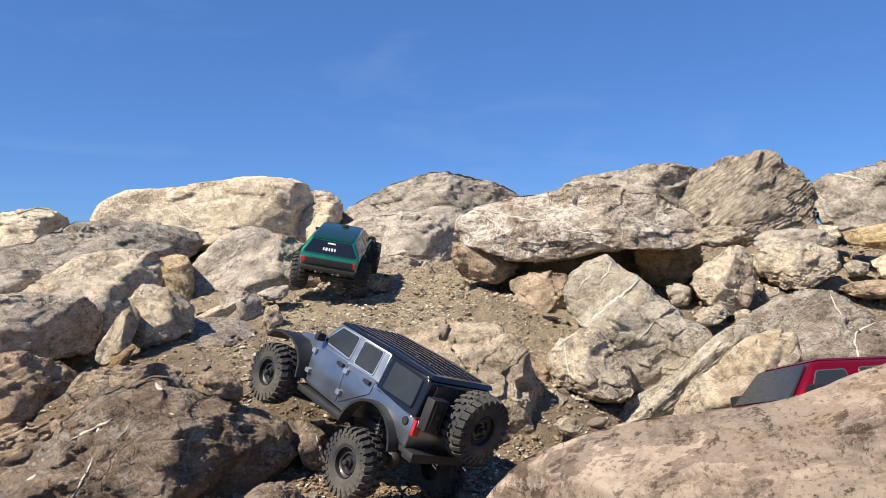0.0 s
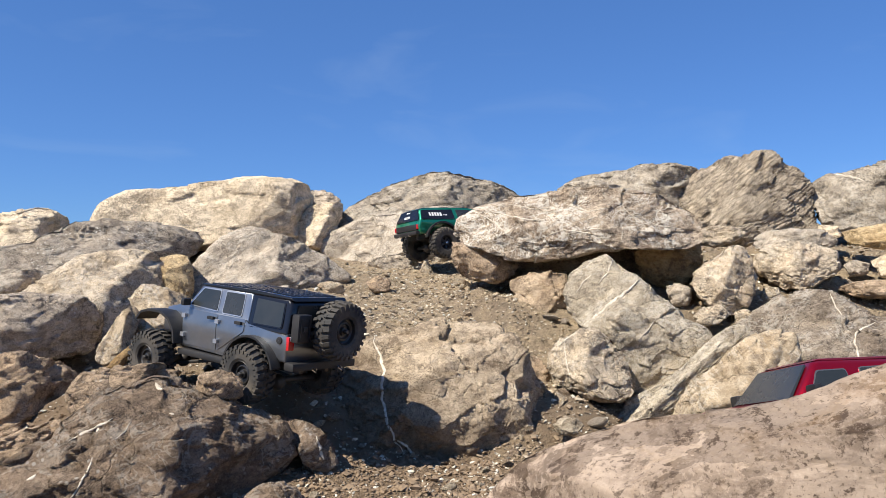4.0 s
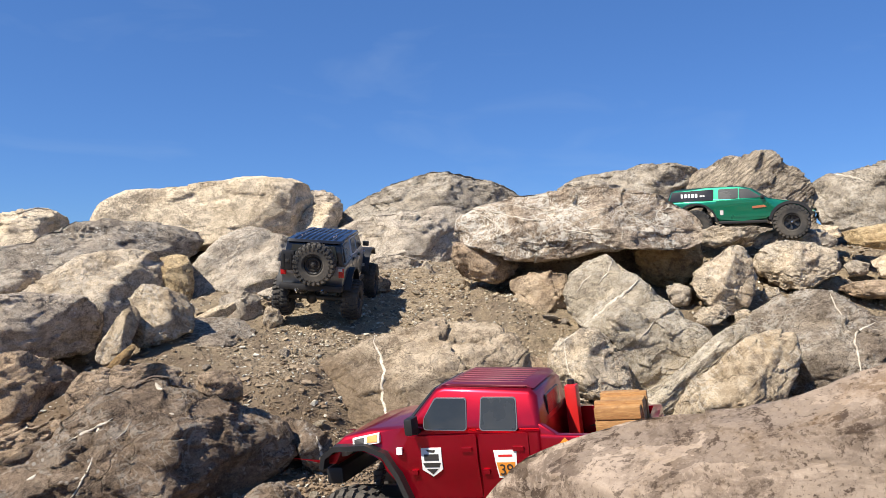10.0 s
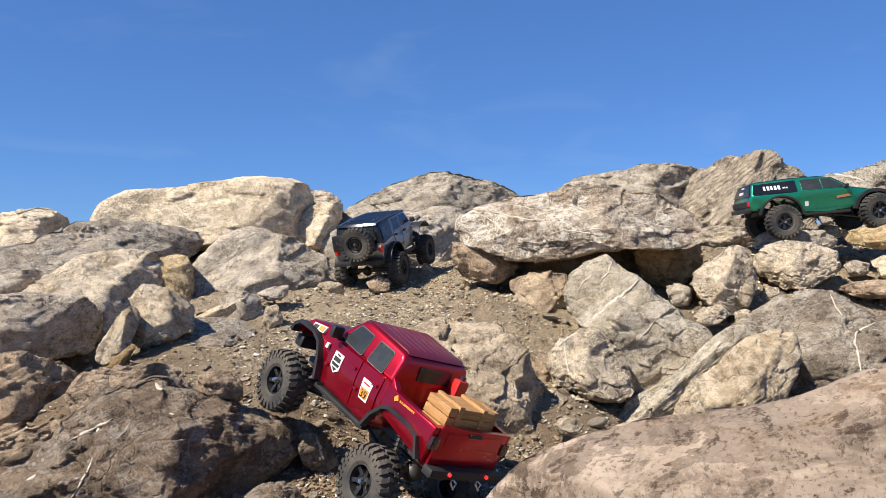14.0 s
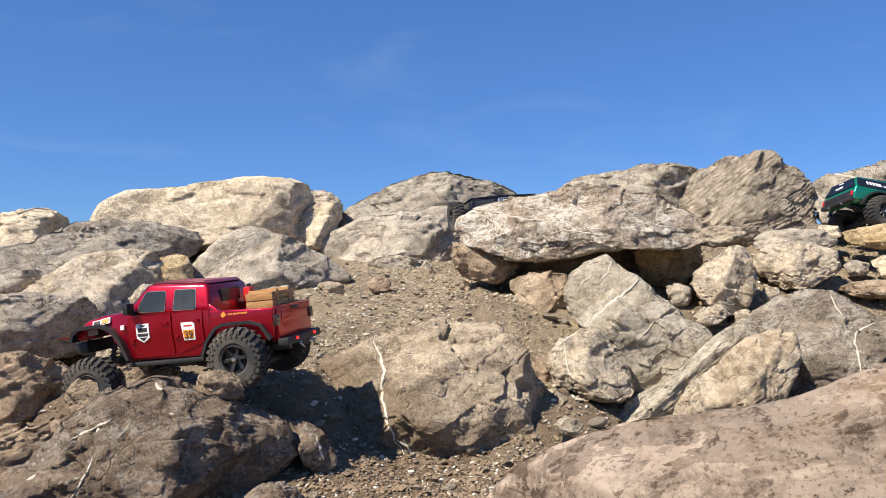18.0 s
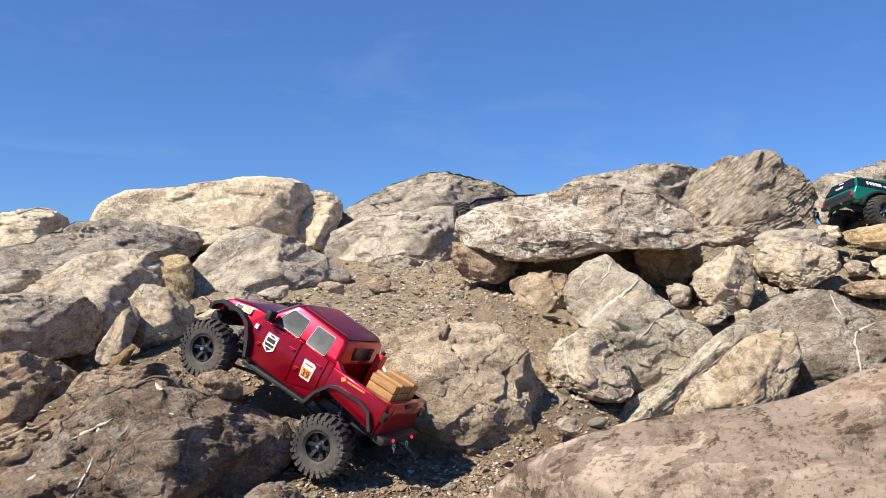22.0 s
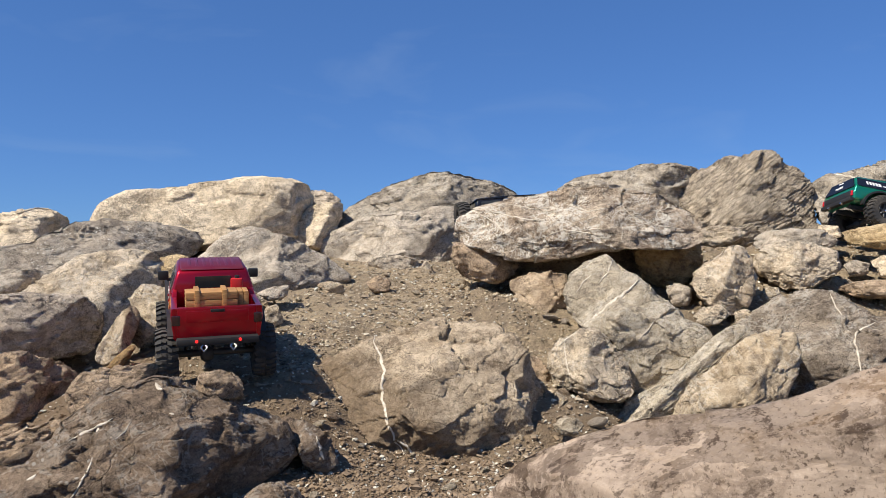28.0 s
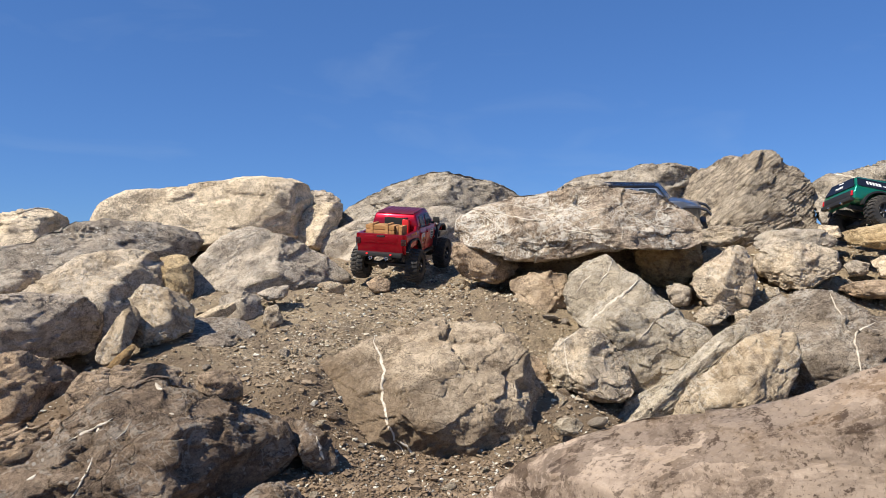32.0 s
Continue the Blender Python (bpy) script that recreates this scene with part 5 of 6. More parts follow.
        if sy > 0:
            part("fuel_cap", cap, BLACK, car)
        else:
            cap.free()
        part("tow_shackle", tube([(-0.259, sy * 0.036, 0.104), (-0.268, sy * 0.036 - 0.005, 0.1), (-0.272, sy * 0.036, 0.096), (-0.268, sy * 0.036 + 0.005, 0.1), (-0.259, sy * 0.036, 0.104)], 0.0017, 6), CHROME, car)
    part("rear_bumper", box(-0.262, -0.236, -0.088, 0.088, 0.098, 0.114, 0.004), BLACK, car)
    part("front_bumper", box(0.18, 0.2, -0.07, 0.07, 0.1, 0.118, 0.004), BLACK, car)
    carrier = part("spare_wheel", box(-0.262, -0.238, -0.036, 0.012, 0.15, 0.2, 0.002), BLACK, car, "spare wheel on the tail door")
    turn = pose(-0.278, -0.013, 0.176, 0, 0, 90)
    for name, me in (("rim", RIMS["steel"]), ("tyre", TYRE), ("hub_nut", HUBS["steel"])):
        part_of(name, me, carrier, turn)
    can = part("fuel_can", box(-0.263, -0.243, 0.048, 0.084, 0.152, 0.206, 0.004), BLACK, car, "black fuel can on the tail")
    part("can_boss", box(-0.265, -0.262, 0.061, 0.071, 0.174, 0.183, 0.001), STEEL, can)
    part("can_rib", box(-0.2645, -0.262, 0.054, 0.057, 0.16, 0.198, 0.0), BLACK, can)
    part("can_rib", box(-0.2645, -0.262, 0.075, 0.078, 0.16, 0.198, 0.0), BLACK, can)
    return car


# ---------------------------------------------------------------- red pickup with crates on its bed
def red_car():
    car = tagged(new("toy_truck"), "candy-red radio-controlled pickup truck with wooden crates on its bed", "toy truck", "radio-controlled cars on the rocks")
    wb = 0.32
    running_gear(car, wb, "spoked")
    r, f = -wb / 2, wb / 2
    side = lambda x, z: 0.089 - max(0.0, z - 0.184) * 0.3 - max(0.0, 0.12 - z) * 0.16
    nose = lambda x, z: side(x, z) - max(0.0, x - 0.08) * 0.05 - max(0.0, z - 0.176) * 0.6 * (1 if x > 0.08 else 0)
    front = [(-0.105, 0.185), (0.07, 0.189), (0.082, 0.193), (0.135, 0.190), (0.172, 0.182), (0.186, 0.171), (0.189, 0.145), (f + 0.025, 0.144)]
    front += arch(f, 0.09, 0.075, 48, 168) + [(f - 0.076, 0.094), (-0.06, 0.09), (-0.083, 0.094)] + [(r + 0.075 * math.cos(radians(a)), 0.077 + 0.075 * math.sin(radians(a))) for a in (14, 22, 32, 44)]
    part("body", prism(front, nose, 0.006), RED, car, "candy-red body shell")
    flankp = [(-0.231, 0.11), (-0.2365, 0.172), (-0.103, 0.1775), (-0.103, 0.130)] + arch(r, 0.077, 0.075, 44, 158)
    for sy in (1, -1):
        part("bed_side", prism(flankp, side, 0.003, inner=0.012, side=sy), RED, car)
    part("bed_floor", box(-0.235, -0.1, -0.079, 0.079, 0.13, 0.136), BLACK, car)
    gate = part("tailgate", box(-0.239, -0.226, -0.079, 0.079, 0.11, 0.1735, 0.003), RED, car, "dark red tailgate")
    part("gate_panel", box(-0.2402, -0.238, -0.062, 0.062, 0.142, 0.166, 0.001), RED, gate)
    part("gate_handle", box(-0.243, -0.238, -0.014, 0.014, 0.163, 0.169, 0.001), BLACK, gate)
    cab = [(-0.105, 0.182), (-0.101, 0.223), (-0.092, 0.232), (0.022, 0.241), (0.035, 0.239), (0.082, 0.188)]
    part("cab", prism(cab, side, 0.007), RED, car, "candy-red cab with rounded corners")
    roof = part("roof", prism([(-0.096, 0.231), (-0.088, 0.2365), (0.02, 0.2435), (0.031, 0.241)], 0.068, 0.003), TOP_RED, car, "ribbed red roof, its colour darkened for the reflected sky")
    for k in range(7):
        rib = part("roof_rib", prism([(-0.082, 0.236), (-0.078, 0.2378), (0.016, 0.2445), (0.022, 0.242)], 0.0034, 0.001, segments=1), TOP_RED, roof)
        rib.location.y = -0.048 + k * 0.016
    glass = prism([(0.037, 0.2355), (0.039, 0.2365), (0.081, 0.193), (0.078, 0.191)], lambda x, z: side(x, z) - 0.011)
    bmesh.ops.translate(glass, verts=glass.verts[:], vec=(0.0018, 0, 0.0015))
    part("windscreen", glass, GLASS, car)
    part("rear_window", box(-0.1055, -0.1, -0.038, 0.038, 0.192, 0.217, 0.0), GLASS, car)
    for sy in (1, -1):
        # slanting quarter panels behind the cab
        part("sail_panel", prism([(-0.128, 0.174), (-0.104, 0.19), (-0.098, 0.19), (-0.098, 0.174)], lambda x, z: side(x, z) - 0.002, 0.002, inner=0.01, side=sy), RED, car)
        window([(-0.007, 0.187), (-0.007, 0.2245), (0.034, 0.2265), (0.05, 0.203), (0.05, 0.190)], side, sy, car, FRAME, 0.0015)
        window([(-0.074, 0.185), (-0.073, 0.2225), (-0.029, 0.2245), (-0.027, 0.187)], side, sy, car, FRAME, 0.0015)
        for x0, x1 in ((-0.02, 0.075), (-0.088, -0.023)):
            door = flank("door", [(x0, 0.1 if x0 > -0.08 else 0.12), (x0, 0.181), (x1, 0.181), (x1, 0.1)], side, sy, RED, car, 0.0009, bevel=0.003)
            part("door_handle", box(x0 + 0.006, x0 + 0.02, sy * 0.09, sy * 0.0955, 0.160, 0.165, 0.0), RED, door)
            part("hinge", box(x1 - 0.012, x1 - 0.003, sy * 0.09, sy * 0.095, 0.132, 0.137, 0.0), RED, door)
        rear_arch = [(r + 0.08, 0.094), (r + 0.068, 0.121), (r + 0.047, 0.145), (r + 0.028, 0.1525), (r - 0.028, 0.1525), (r - 0.052, 0.144), (r - 0.07, 0.115)]
        part("fender_flare", strip(rear_arch, sy * 0.084, sy * 0.099, 0.006), BLACK, car, "black rear fender flare")
        front_arch = [(f + 0.038, 0.142), (f + 0.034, 0.156), (f + 0.02, 0.1655), (f - 0.026, 0.1665), (f - 0.05, 0.157), (f - 0.066, 0.13), (f - 0.079, 0.097)]
        part("fender_flare", strip(front_arch, sy * 0.068, sy * 0.101, -0.007), BLACK, car, "black front fender flare")
        part("rock_slider", box(-0.08, 0.085, sy * 0.08 - 0.008, sy * 0.08 + 0.008, 0.082, 0.091, 0.003), BLACK, car)
        mirror = part("mirror", box(0.055, 0.067, sy * 0.092, sy * 0.116, 0.187, 0.209, 0.004), BLACK, car)
        part("mirror_arm", box(0.057, 0.065, sy * 0.082, sy * 0.096, 0.184, 0.191), BLACK, mirror)
        part("tail_light", box(-0.2412, -0.222, sy * 0.0815 - 0.008, sy * 0.0815 + 0.009, 0.137, 0.158, 0.002), SMOKE_LENS, car, "smoked tail light")
        part("headlight", box(0.18, 0.192, sy * 0.052 - 0.011, sy * 0.052 + 0.011, 0.149, 0.167, 0.004), CLEAR_LENS, car)
        part("bumper_light", tube([(-0.252, sy * 0.043, 0.107), (-0.2605, sy * 0.043, 0.107)], 0.0032, 8), LED, car, "small red bumper light")
        part("tow_shackle", tube([(-0.252, sy * 0.029, 0.1), (-0.26, sy * 0.029 - 0.006, 0.094), (-0.264, sy * 0.029, 0.086), (-0.26, sy * 0.029 + 0.006, 0.094), (-0.252, sy * 0.029, 0.1)], 0.0018, 6), CHROME, car)
        # stickers
        crest = flank("door_sticker", [(0.028, 0.166), (0.028, 0.138), (0.042, 0.129), (0.056, 0.138), (0.056, 0.166)], side, sy, WHITE, car, 0.0015, "white and black shield sticker")
        flank("print", [(0.032, 0.158), (0.052, 0.158), (0.052, 0.15), (0.032, 0.15)], side, sy, INK, crest, 0.002)
        flank("print", [(0.036, 0.163), (0.049, 0.164), (0.046, 0.161), (0.038, 0.160)], side, sy, INK, crest, 0.002)
        flank("print", [(0.03, 0.147), (0.054, 0.147), (0.052, 0.1415), (0.032, 0.1415)], side, sy, INK, crest, 0.002)
        flank("print", [(0.034, 0.139), (0.05, 0.139), (0.042, 0.132)], side, sy, INK, crest, 0.002)
        plate = flank("number_sticker", [(-0.072, 0.161), (-0.070, 0.126), (-0.046, 0.126), (-0.042, 0.161)], side, sy, WHITE, car, 0.0015, "white and orange race number sticker")
        flank("print", [(-0.069, 0.146), (-0.0675, 0.129), (-0.0475, 0.129), (-0.045, 0.146)], side, sy, ORANGE, plate, 0.0019)
        flank("print", [(-0.066, 0.1555), (-0.048, 0.1555), (-0.048, 0.153), (-0.066, 0.153)], side, sy, BRIGHT_RED, plate, 0.0019)
        txt = bpy.data.curves.new("number", "FONT")
        txt.body, txt.size, txt.extrude, txt.align_x = "39", 0.019, 0.0003, "CENTER"
        txt.materials.append(INK)
        num = new("number", txt)
        num.parent = plate
        num.matrix_basis = pose(-0.0572, sy * 0.0944, 0.1305, 90, 0, 180 if sy > 0 else 0)
        logo = flank("side_script", [(-0.14, 0.167), (-0.132, 0.162), (-0.128, 0.168), (-0.134, 0.174)], side, sy, ORANGE, car, 0.0013, "orange script on the bed side")
        bars(logo, side, sy, -0.184, -0.143, 0.1662, 0.1694, 9, ORANGE, 5, 0.0013)
        hood_sticker = flank("hood_sticker", [(0.115, 0.174), (0.117, 0.186), (0.156, 0.18), (0.155, 0.170)], nose, sy, WHITE, car, 0.003, "white and orange sticker on the wing")
        flank("print", [(0.118, 0.1755), (0.12, 0.1842), (0.134, 0.182), (0.134, 0.1745)], nose, sy, ORANGE, hood_sticker, 0.0036)
        flank("print", [(0.138, 0.1742), (0.139, 0.1808), (0.153, 0.1785), (0.152, 0.172)], nose, sy, INK, hood_sticker, 0.0036)
        flank("fender_badge", [(0.083, 0.158), (0.083, 0.167), (0.091, 0.167), (0.091, 0.158)], nose, sy, WHITE, car, 0.0018)
    grille = part("grille", box(0.184, 0.1925, -0.04, 0.04, 0.146, 0.169, 0.002), BLACK, car)
    for k in range(7):
        part("slot_frame", box(0.191, 0.194, -0.0345 + k * 0.0105, -0.0285 + k * 0.0105, 0.149, 0.166), RED, grille)
    part("front_bumper", box(0.18, 0.206, -0.08, 0.08, 0.116, 0.14, 0.006), BLACK, car)
    part("bull_bar", tube([(0.2, -0.045, 0.132), (0.207, -0.04, 0.158), (0.207, 0.04, 0.158), (0.2, 0.045, 0.132)], 0.0045, 8), BLACK, car)
    part("rear_bumper", box(-0.257, -0.234, -0.082, 0.082, 0.097, 0.112, 0.004), BLACK, car)
    # the load: two slatted crates and a red canister
    for n, (x0, x1, y0, y1, z1) in enumerate(((-0.224, -0.168, -0.042, 0.062, 0.203), (-0.21, -0.162, -0.066, -0.044, 0.196))):
        crate = part("crate", box(x0 + 0.003, x1 - 0.003, y0 + 0.003, y1 - 0.003, 0.137, z1 - 0.003), WOOD, car, "wooden slatted crate")
        h = (z1 - 0.138) / 4
        for k in range(4):
            z = 0.138 + k * h
            part("slat", box(x0, x1, y0, y1, z, z + h - 0.0018, 0.0008), WOOD, crate)
        for y in (y0 + 0.25 * (y1 - y0), y0 + 0.78 * (y1 - y0)):
            part("batten", box(x0 - 0.002, x1 + 0.002, y - 0.005, y + 0.005, 0.138, z1 + 0.003, 0.0008), WOOD, crate)
    can = part("canister", box(-0.13, -0.113, -0.061, -0.036, 0.137, 0.214, 0.004), BRIGHT_RED, car, "bright red fuel canister")
    part("canister_cap", tube([(-0.121, -0.05, 0.213), (-0.121, -0.05, 0.22)], 0.005, 10), BLACK, can)
    return car


# ---------------------------------------------------------------- green estate-bodied off-roader
def green_car():
    car = tagged(new("toy_suv"), "green metallic radio-controlled off-road car with black windows", "toy car", "radio-controlled cars on the rocks")
    wb = 0.31
    running_gear(car, wb, "spoked")
    r, f = -wb / 2, wb / 2
    side = lambda x, z: 0.089 - max(0.0, z - 0.155) * 0.46 - max(0.0, 0.12 - z) * 0.14 - max(0.0, x - 0.1) * 0.12
    prof = [(-0.252, 0.108), (-0.256, 0.132), (-0.249, 0.158), (0.074, 0.16), (0.088, 0.157), (0.155, 0.145), (0.186, 0.13), (0.191, 0.108), (f + 0.026, 0.105)]
    prof += arch(f, 0.072, 0.074, 28, 168) + [(f - 0.077, 0.084), (0.0, 0.082), (r + 0.078, 0.084)] + arch(r, 0.075, 0.076, 10, 158)
    part("body", prism(prof, side, 0.007), GREEN, car, "green metallic body shell")
    cab = [(-0.25, 0.154), (-0.238, 0.194), (-0.224, 0.200), (-0.12, 0.204), (-0.01, 0.203), (0.026, 0.197), (0.083, 0.155)]
    part("cabin", prism(cab, side, 0.006), GREEN, car, "green pillars and roof edge")
    roof = part("roof", prism([(-0.234, 0.198), (-0.222, 0.203), (-0.12, 0.207), (-0.01, 0.206), (0.02, 0.199)], 0.063, 0.004), GREEN_TOP, car, "dark green roof")
    part("roof_fin", box(-0.05, -0.03, -0.02, 0.0, 0.205, 0.213, 0.003), BLACK, roof)
    glass = prism([(0.026, 0.196), (0.028, 0.1975), (0.083, 0.1575), (0.079, 0.156)], lambda x, z: side(x, z) - 0.008)
    bmesh.ops.translate(glass, verts=glass.verts[:], vec=(0.0015, 0, 0.0018))
    part("windscreen", glass, GLASS, car)
    tail = part("rear_window", prism([(-0.2535, 0.156), (-0.2415, 0.195), (-0.2375, 0.195), (-0.2495, 0.156)], lambda x, z: side(x, z) - 0.010, 0.0), GLOSS, car, "black tail window with white lettering")
    rng = random.Random(8)
    for k in range(5):
        y = 0.022 - k * 0.0088
        part("print", prism([(-0.2512, 0.166), (-0.2484, 0.175), (-0.2474, 0.175), (-0.2502, 0.166)], 0.0026 + rng.uniform(-0.0007, 0.0007)), WHITE, tail).location = (-0.0005, y, 0)
    part("print", prism([(-0.2449, 0.1865), (-0.2436, 0.1905), (-0.2426, 0.1905), (-0.2439, 0.1865)], 0.012), WHITE, tail).location.x = -0.0005
    part("tailgate_trim", box(-0.2605, -0.25, -0.075, 0.075, 0.118, 0.14, 0.003), BLACK, car)
    for sy in (1, -1):
        flank("window", [(-0.01, 0.161), (-0.01, 0.1965), (0.02, 0.194), (0.066, 0.161)], side, sy, GLASS, car, 0.0012, bevel=0.003)
        flank("window", [(-0.078, 0.161), (-0.078, 0.1975), (-0.013, 0.1975), (-0.013, 0.161)], side, sy, GLASS, car, 0.0012, bevel=0.003)
        quarter = flank("quarter_panel", [(-0.244, 0.159), (-0.234, 0.194), (-0.094, 0.198), (-0.094, 0.159)], side, sy, GLOSS, car, 0.0012, "black panel with white lettering", bevel=0.003)
        bars(quarter, side, sy, -0.205, -0.145, 0.171, 0.185, 5, WHITE, 3, 0.0018)
        bars(quarter, side, sy, -0.14, -0.122, 0.173, 0.178, 3, WHITE, 4, 0.0018)
        flank("door_script", [(0.032, 0.124), (0.032, 0.132), (0.07, 0.135), (0.078, 0.128)], side, sy, plain_material("faded_orange_sticker", (0.5, 0.17, 0.08), 0.5), car, 0.0014)
        flank("door_sticker", [(-0.073, 0.106), (-0.073, 0.122), (-0.062, 0.122), (-0.062, 0.106)], side, sy, WHITE, car, 0.0014)
        flank("door", [(-0.086, 0.096), (-0.086, 0.155), (0.076, 0.155), (0.076, 0.096)], side, sy, GREEN, car, 0.0008, bevel=0.003)
        part("fender_flare", strip(arch(r, 0.075, 0.075, 4, 168, 14), sy * 0.083, sy * 0.1, 0.006), BLACK, car, "black rear wheel arch")
        part("fender_flare", strip(arch(f, 0.072, 0.073, 20, 170, 14), sy * 0.07, sy * 0.101, 0.010), BLACK, car, "black front wheel arch")
        part("sill", box(-0.078, 0.078, sy * 0.078 - 0.006, sy * 0.078 + 0.008, 0.074, 0.084, 0.003), BLACK, car)
        light = part("tail_light", box(-0.259, -0.238, sy * 0.0765 - 0.006, sy * 0.0765 + 0.0105, 0.121, 0.139, 0.002), LENS, car, "red and white tail light")
        part("reverse_lens", box(-0.2455, -0.2375, sy * 0.081 - 0.004, sy * 0.081 + 0.0065, 0.122, 0.138), CLEAR_LENS, light)
        part("headlight", box(0.174, 0.189, sy * 0.058 - 0.012, sy * 0.058 + 0.012, 0.116, 0.13, 0.003), CLEAR_LENS, car)
        part("mirror", box(0.058, 0.07, sy * 0.088, sy * 0.105, 0.158, 0.169, 0.003), BLACK, car)
        part("tow_ring", tube([(-0.262, sy * 0.035, 0.1), (-0.27, sy * 0.035, 0.1)], 0.0035, 8), CHROME, car)
    part("rear_bumper", box(-0.268, -0.248, -0.084, 0.084, 0.1, 0.115, 0.005), BLACK, car)
    part("front_bumper", box(0.178, 0.2, -0.078, 0.078, 0.09, 0.108, 0.005), BLACK, car)
    part("bull_bar", tube([(0.192, -0.05, 0.1), (0.207, -0.045, 0.13), (0.207, 0.045, 0.13), (0.192, 0.05, 0.1)], 0.004, 8), BLACK, car)
    part("grille", box(0.178, 0.188, -0.04, 0.04, 0.11, 0.124, 0.002), BLACK, car)
    return car


grey, red, green = grey_car(), red_car(), green_car()

# ---------------------------------------------------------------- loose gravel, single stones and quartz veins
from mathutils.bvhtree import BVHTree

GROUND_TREE = BVHTree.FromPolygons([v.co[:] for v in ground.data.vertices], [p.vertices[:] for p in ground.data.polygons])


def surface(x, y):
    hit = GROUND_TREE.ray_cast(Vector((x, y, 3)), Vector((0, 0, -1)))
    return hit[0].z if hit[0] else float(ground_height(x, y))


def gravel_material():
    m, nt, bsdf = material("loose_gravel")
    geo = nt.nodes.new("ShaderNodeNewGeometry")
    vec = nt.nodes.new("ShaderNodeTexCoord").outputs["Object"]
    ramp_node = nt.nodes.new("ShaderNodeValToRGB")
    nt.links.new(geo.outputs["Random Per Island"], ramp_node.inputs[0])
    cr = ramp_node.color_ramp
    cr.interpolation = "LINEAR"
    stops = ((0.0, (0.11, 0.087, 0.065)), (0.14, (0.26, 0.195, 0.13)), (0.36, (0.46, 0.36, 0.235)), (0.66, (0.52, 0.42, 0.285)), (0.84, (0.66, 0.57, 0.43)), (1.0, (0.74, 0.72, 0.61)))
    cr.elements[0].color, cr.elements[1].color = (*stops[0][1], 1), (*stops[-1][1], 1)
    for pos, c in stops[1:-1]:
        cr.elements.new(pos).color = (*c, 1)
    n = noise_tex(nt, vec, 160, 6, 0.7)
    col = mix(nt, ramp(nt, n, 0.35, 0.7, 0, 0.55), ramp_node.outputs[0], (0.12, 0.095, 0.07))
    # chips take the soil's darker brown lower down, except some pale ones
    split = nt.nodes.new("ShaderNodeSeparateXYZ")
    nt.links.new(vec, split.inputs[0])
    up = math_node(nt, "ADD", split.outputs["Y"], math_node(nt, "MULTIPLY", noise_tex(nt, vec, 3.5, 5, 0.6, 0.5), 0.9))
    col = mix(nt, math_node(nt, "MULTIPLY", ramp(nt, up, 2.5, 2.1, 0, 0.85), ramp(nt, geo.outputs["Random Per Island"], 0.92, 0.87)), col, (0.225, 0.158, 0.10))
    nt.links.new(col, bsdf.inputs["Base Color"])
    bsdf.inputs["Roughness"].default_value = 0.9
    bsdf.inputs["Specular IOR Level"].default_value = 0.25
    b = node(nt, "ShaderNodeBump", Strength=0.7, Distance=0.003)
    nt.links.new(n, b.inputs["Height"])
    nt.links.new(b.outputs[0], bsdf.inputs["Normal"])
    return m


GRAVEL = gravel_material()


def chip(level, rng, cuts=6):
    """An angular chip of stone, about one unit across."""
    v, f = sphere(level)
    p = v * np.array([1.0, rng.uniform(0.5, 1.0), rng.uniform(0.3, 0.65)])
    for _ in range(cuts):
        n = rng.normal(size=3)
        n /= np.linalg.norm(n)
        s = p @ n
        p = p - np.outer(np.maximum(s - s.max() * rng.uniform(0.35, 0.75), 0), n)
    return p * 0.5, f


def splinter(rng):
    """A small sharp flake with a dozen or so faces."""
    v = np.array([[1, 0, 0], [0.2, 0.8, 0], [-0.9, 0.3, 0], [-0.5, -0.7, 0], [0.5, -0.6, 0], [0.5, 0.1, 0.5], [-0.4, 0.1, 0.45], [0, 0, -0.5]]) + rng.normal(0, 0.12, (8, 3))
    f = np.array([[0, 1, 5], [1, 6, 5], [1, 2, 6], [2, 3, 6], [3, 4, 6], [4, 5, 6], [4, 0, 5], [1, 0, 7], [2, 1, 7], [3, 2, 7], [4, 3, 7], [0, 4, 7]])
    return v * np.array([0.5, rng.uniform(0.3, 0.5), rng.uniform(0.25, 0.55)]), f


def scatter_gravel():
    rng = np.random.default_rng(12)
    shapes = [splinter(rng) for _ in range(14)] + [chip(1, rng) for _ in range(8)]
    verts, faces, base = [], [], 0
    count = 0
    while count < 62000:
        y = 1.22 + 2.0 * rng.random() ** 1.5
        x = rng.uniform(-0.62, 0.64) * y
        # more on the scree and at the foot of the big boulder, less under the others
        w = 0.30 + 0.7 * math.exp(-((x + 0.05) / 0.38) ** 2) + 0.5 * (x > 0.9)
        w *= 0.45 + 0.9 * (0.5 + 0.5 * noise.noise(Vector((x * 5, y * 5, 1))))
        if rng.random() > w:
            continue
        flake = rng.random() < 0.012
        size = rng.uniform(0.014, 0.03) if flake else min(0.0046 * math.exp(rng.normal(0.3, 0.62)), 0.022)
        p, f = shapes[rng.integers(0, 14) if size < 0.009 or flake else rng.integers(14, 22)]
        rot = np.array(Euler((rng.uniform(-0.5, 0.5), rng.uniform(-0.5, 0.5), rng.uniform(0, 6.28))).to_matrix())
        verts.append(p * size @ rot.T + np.array([x, y, surface(x, y) + size * 0.12]))
        faces.append(f + base)
        base += len(p)
        count += 1
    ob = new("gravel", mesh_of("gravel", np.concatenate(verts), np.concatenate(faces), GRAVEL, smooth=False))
    return tagged(ob, "loose brown and cream gravel chips on the slope", "gravel", kind="stuff")


scatter_gravel()


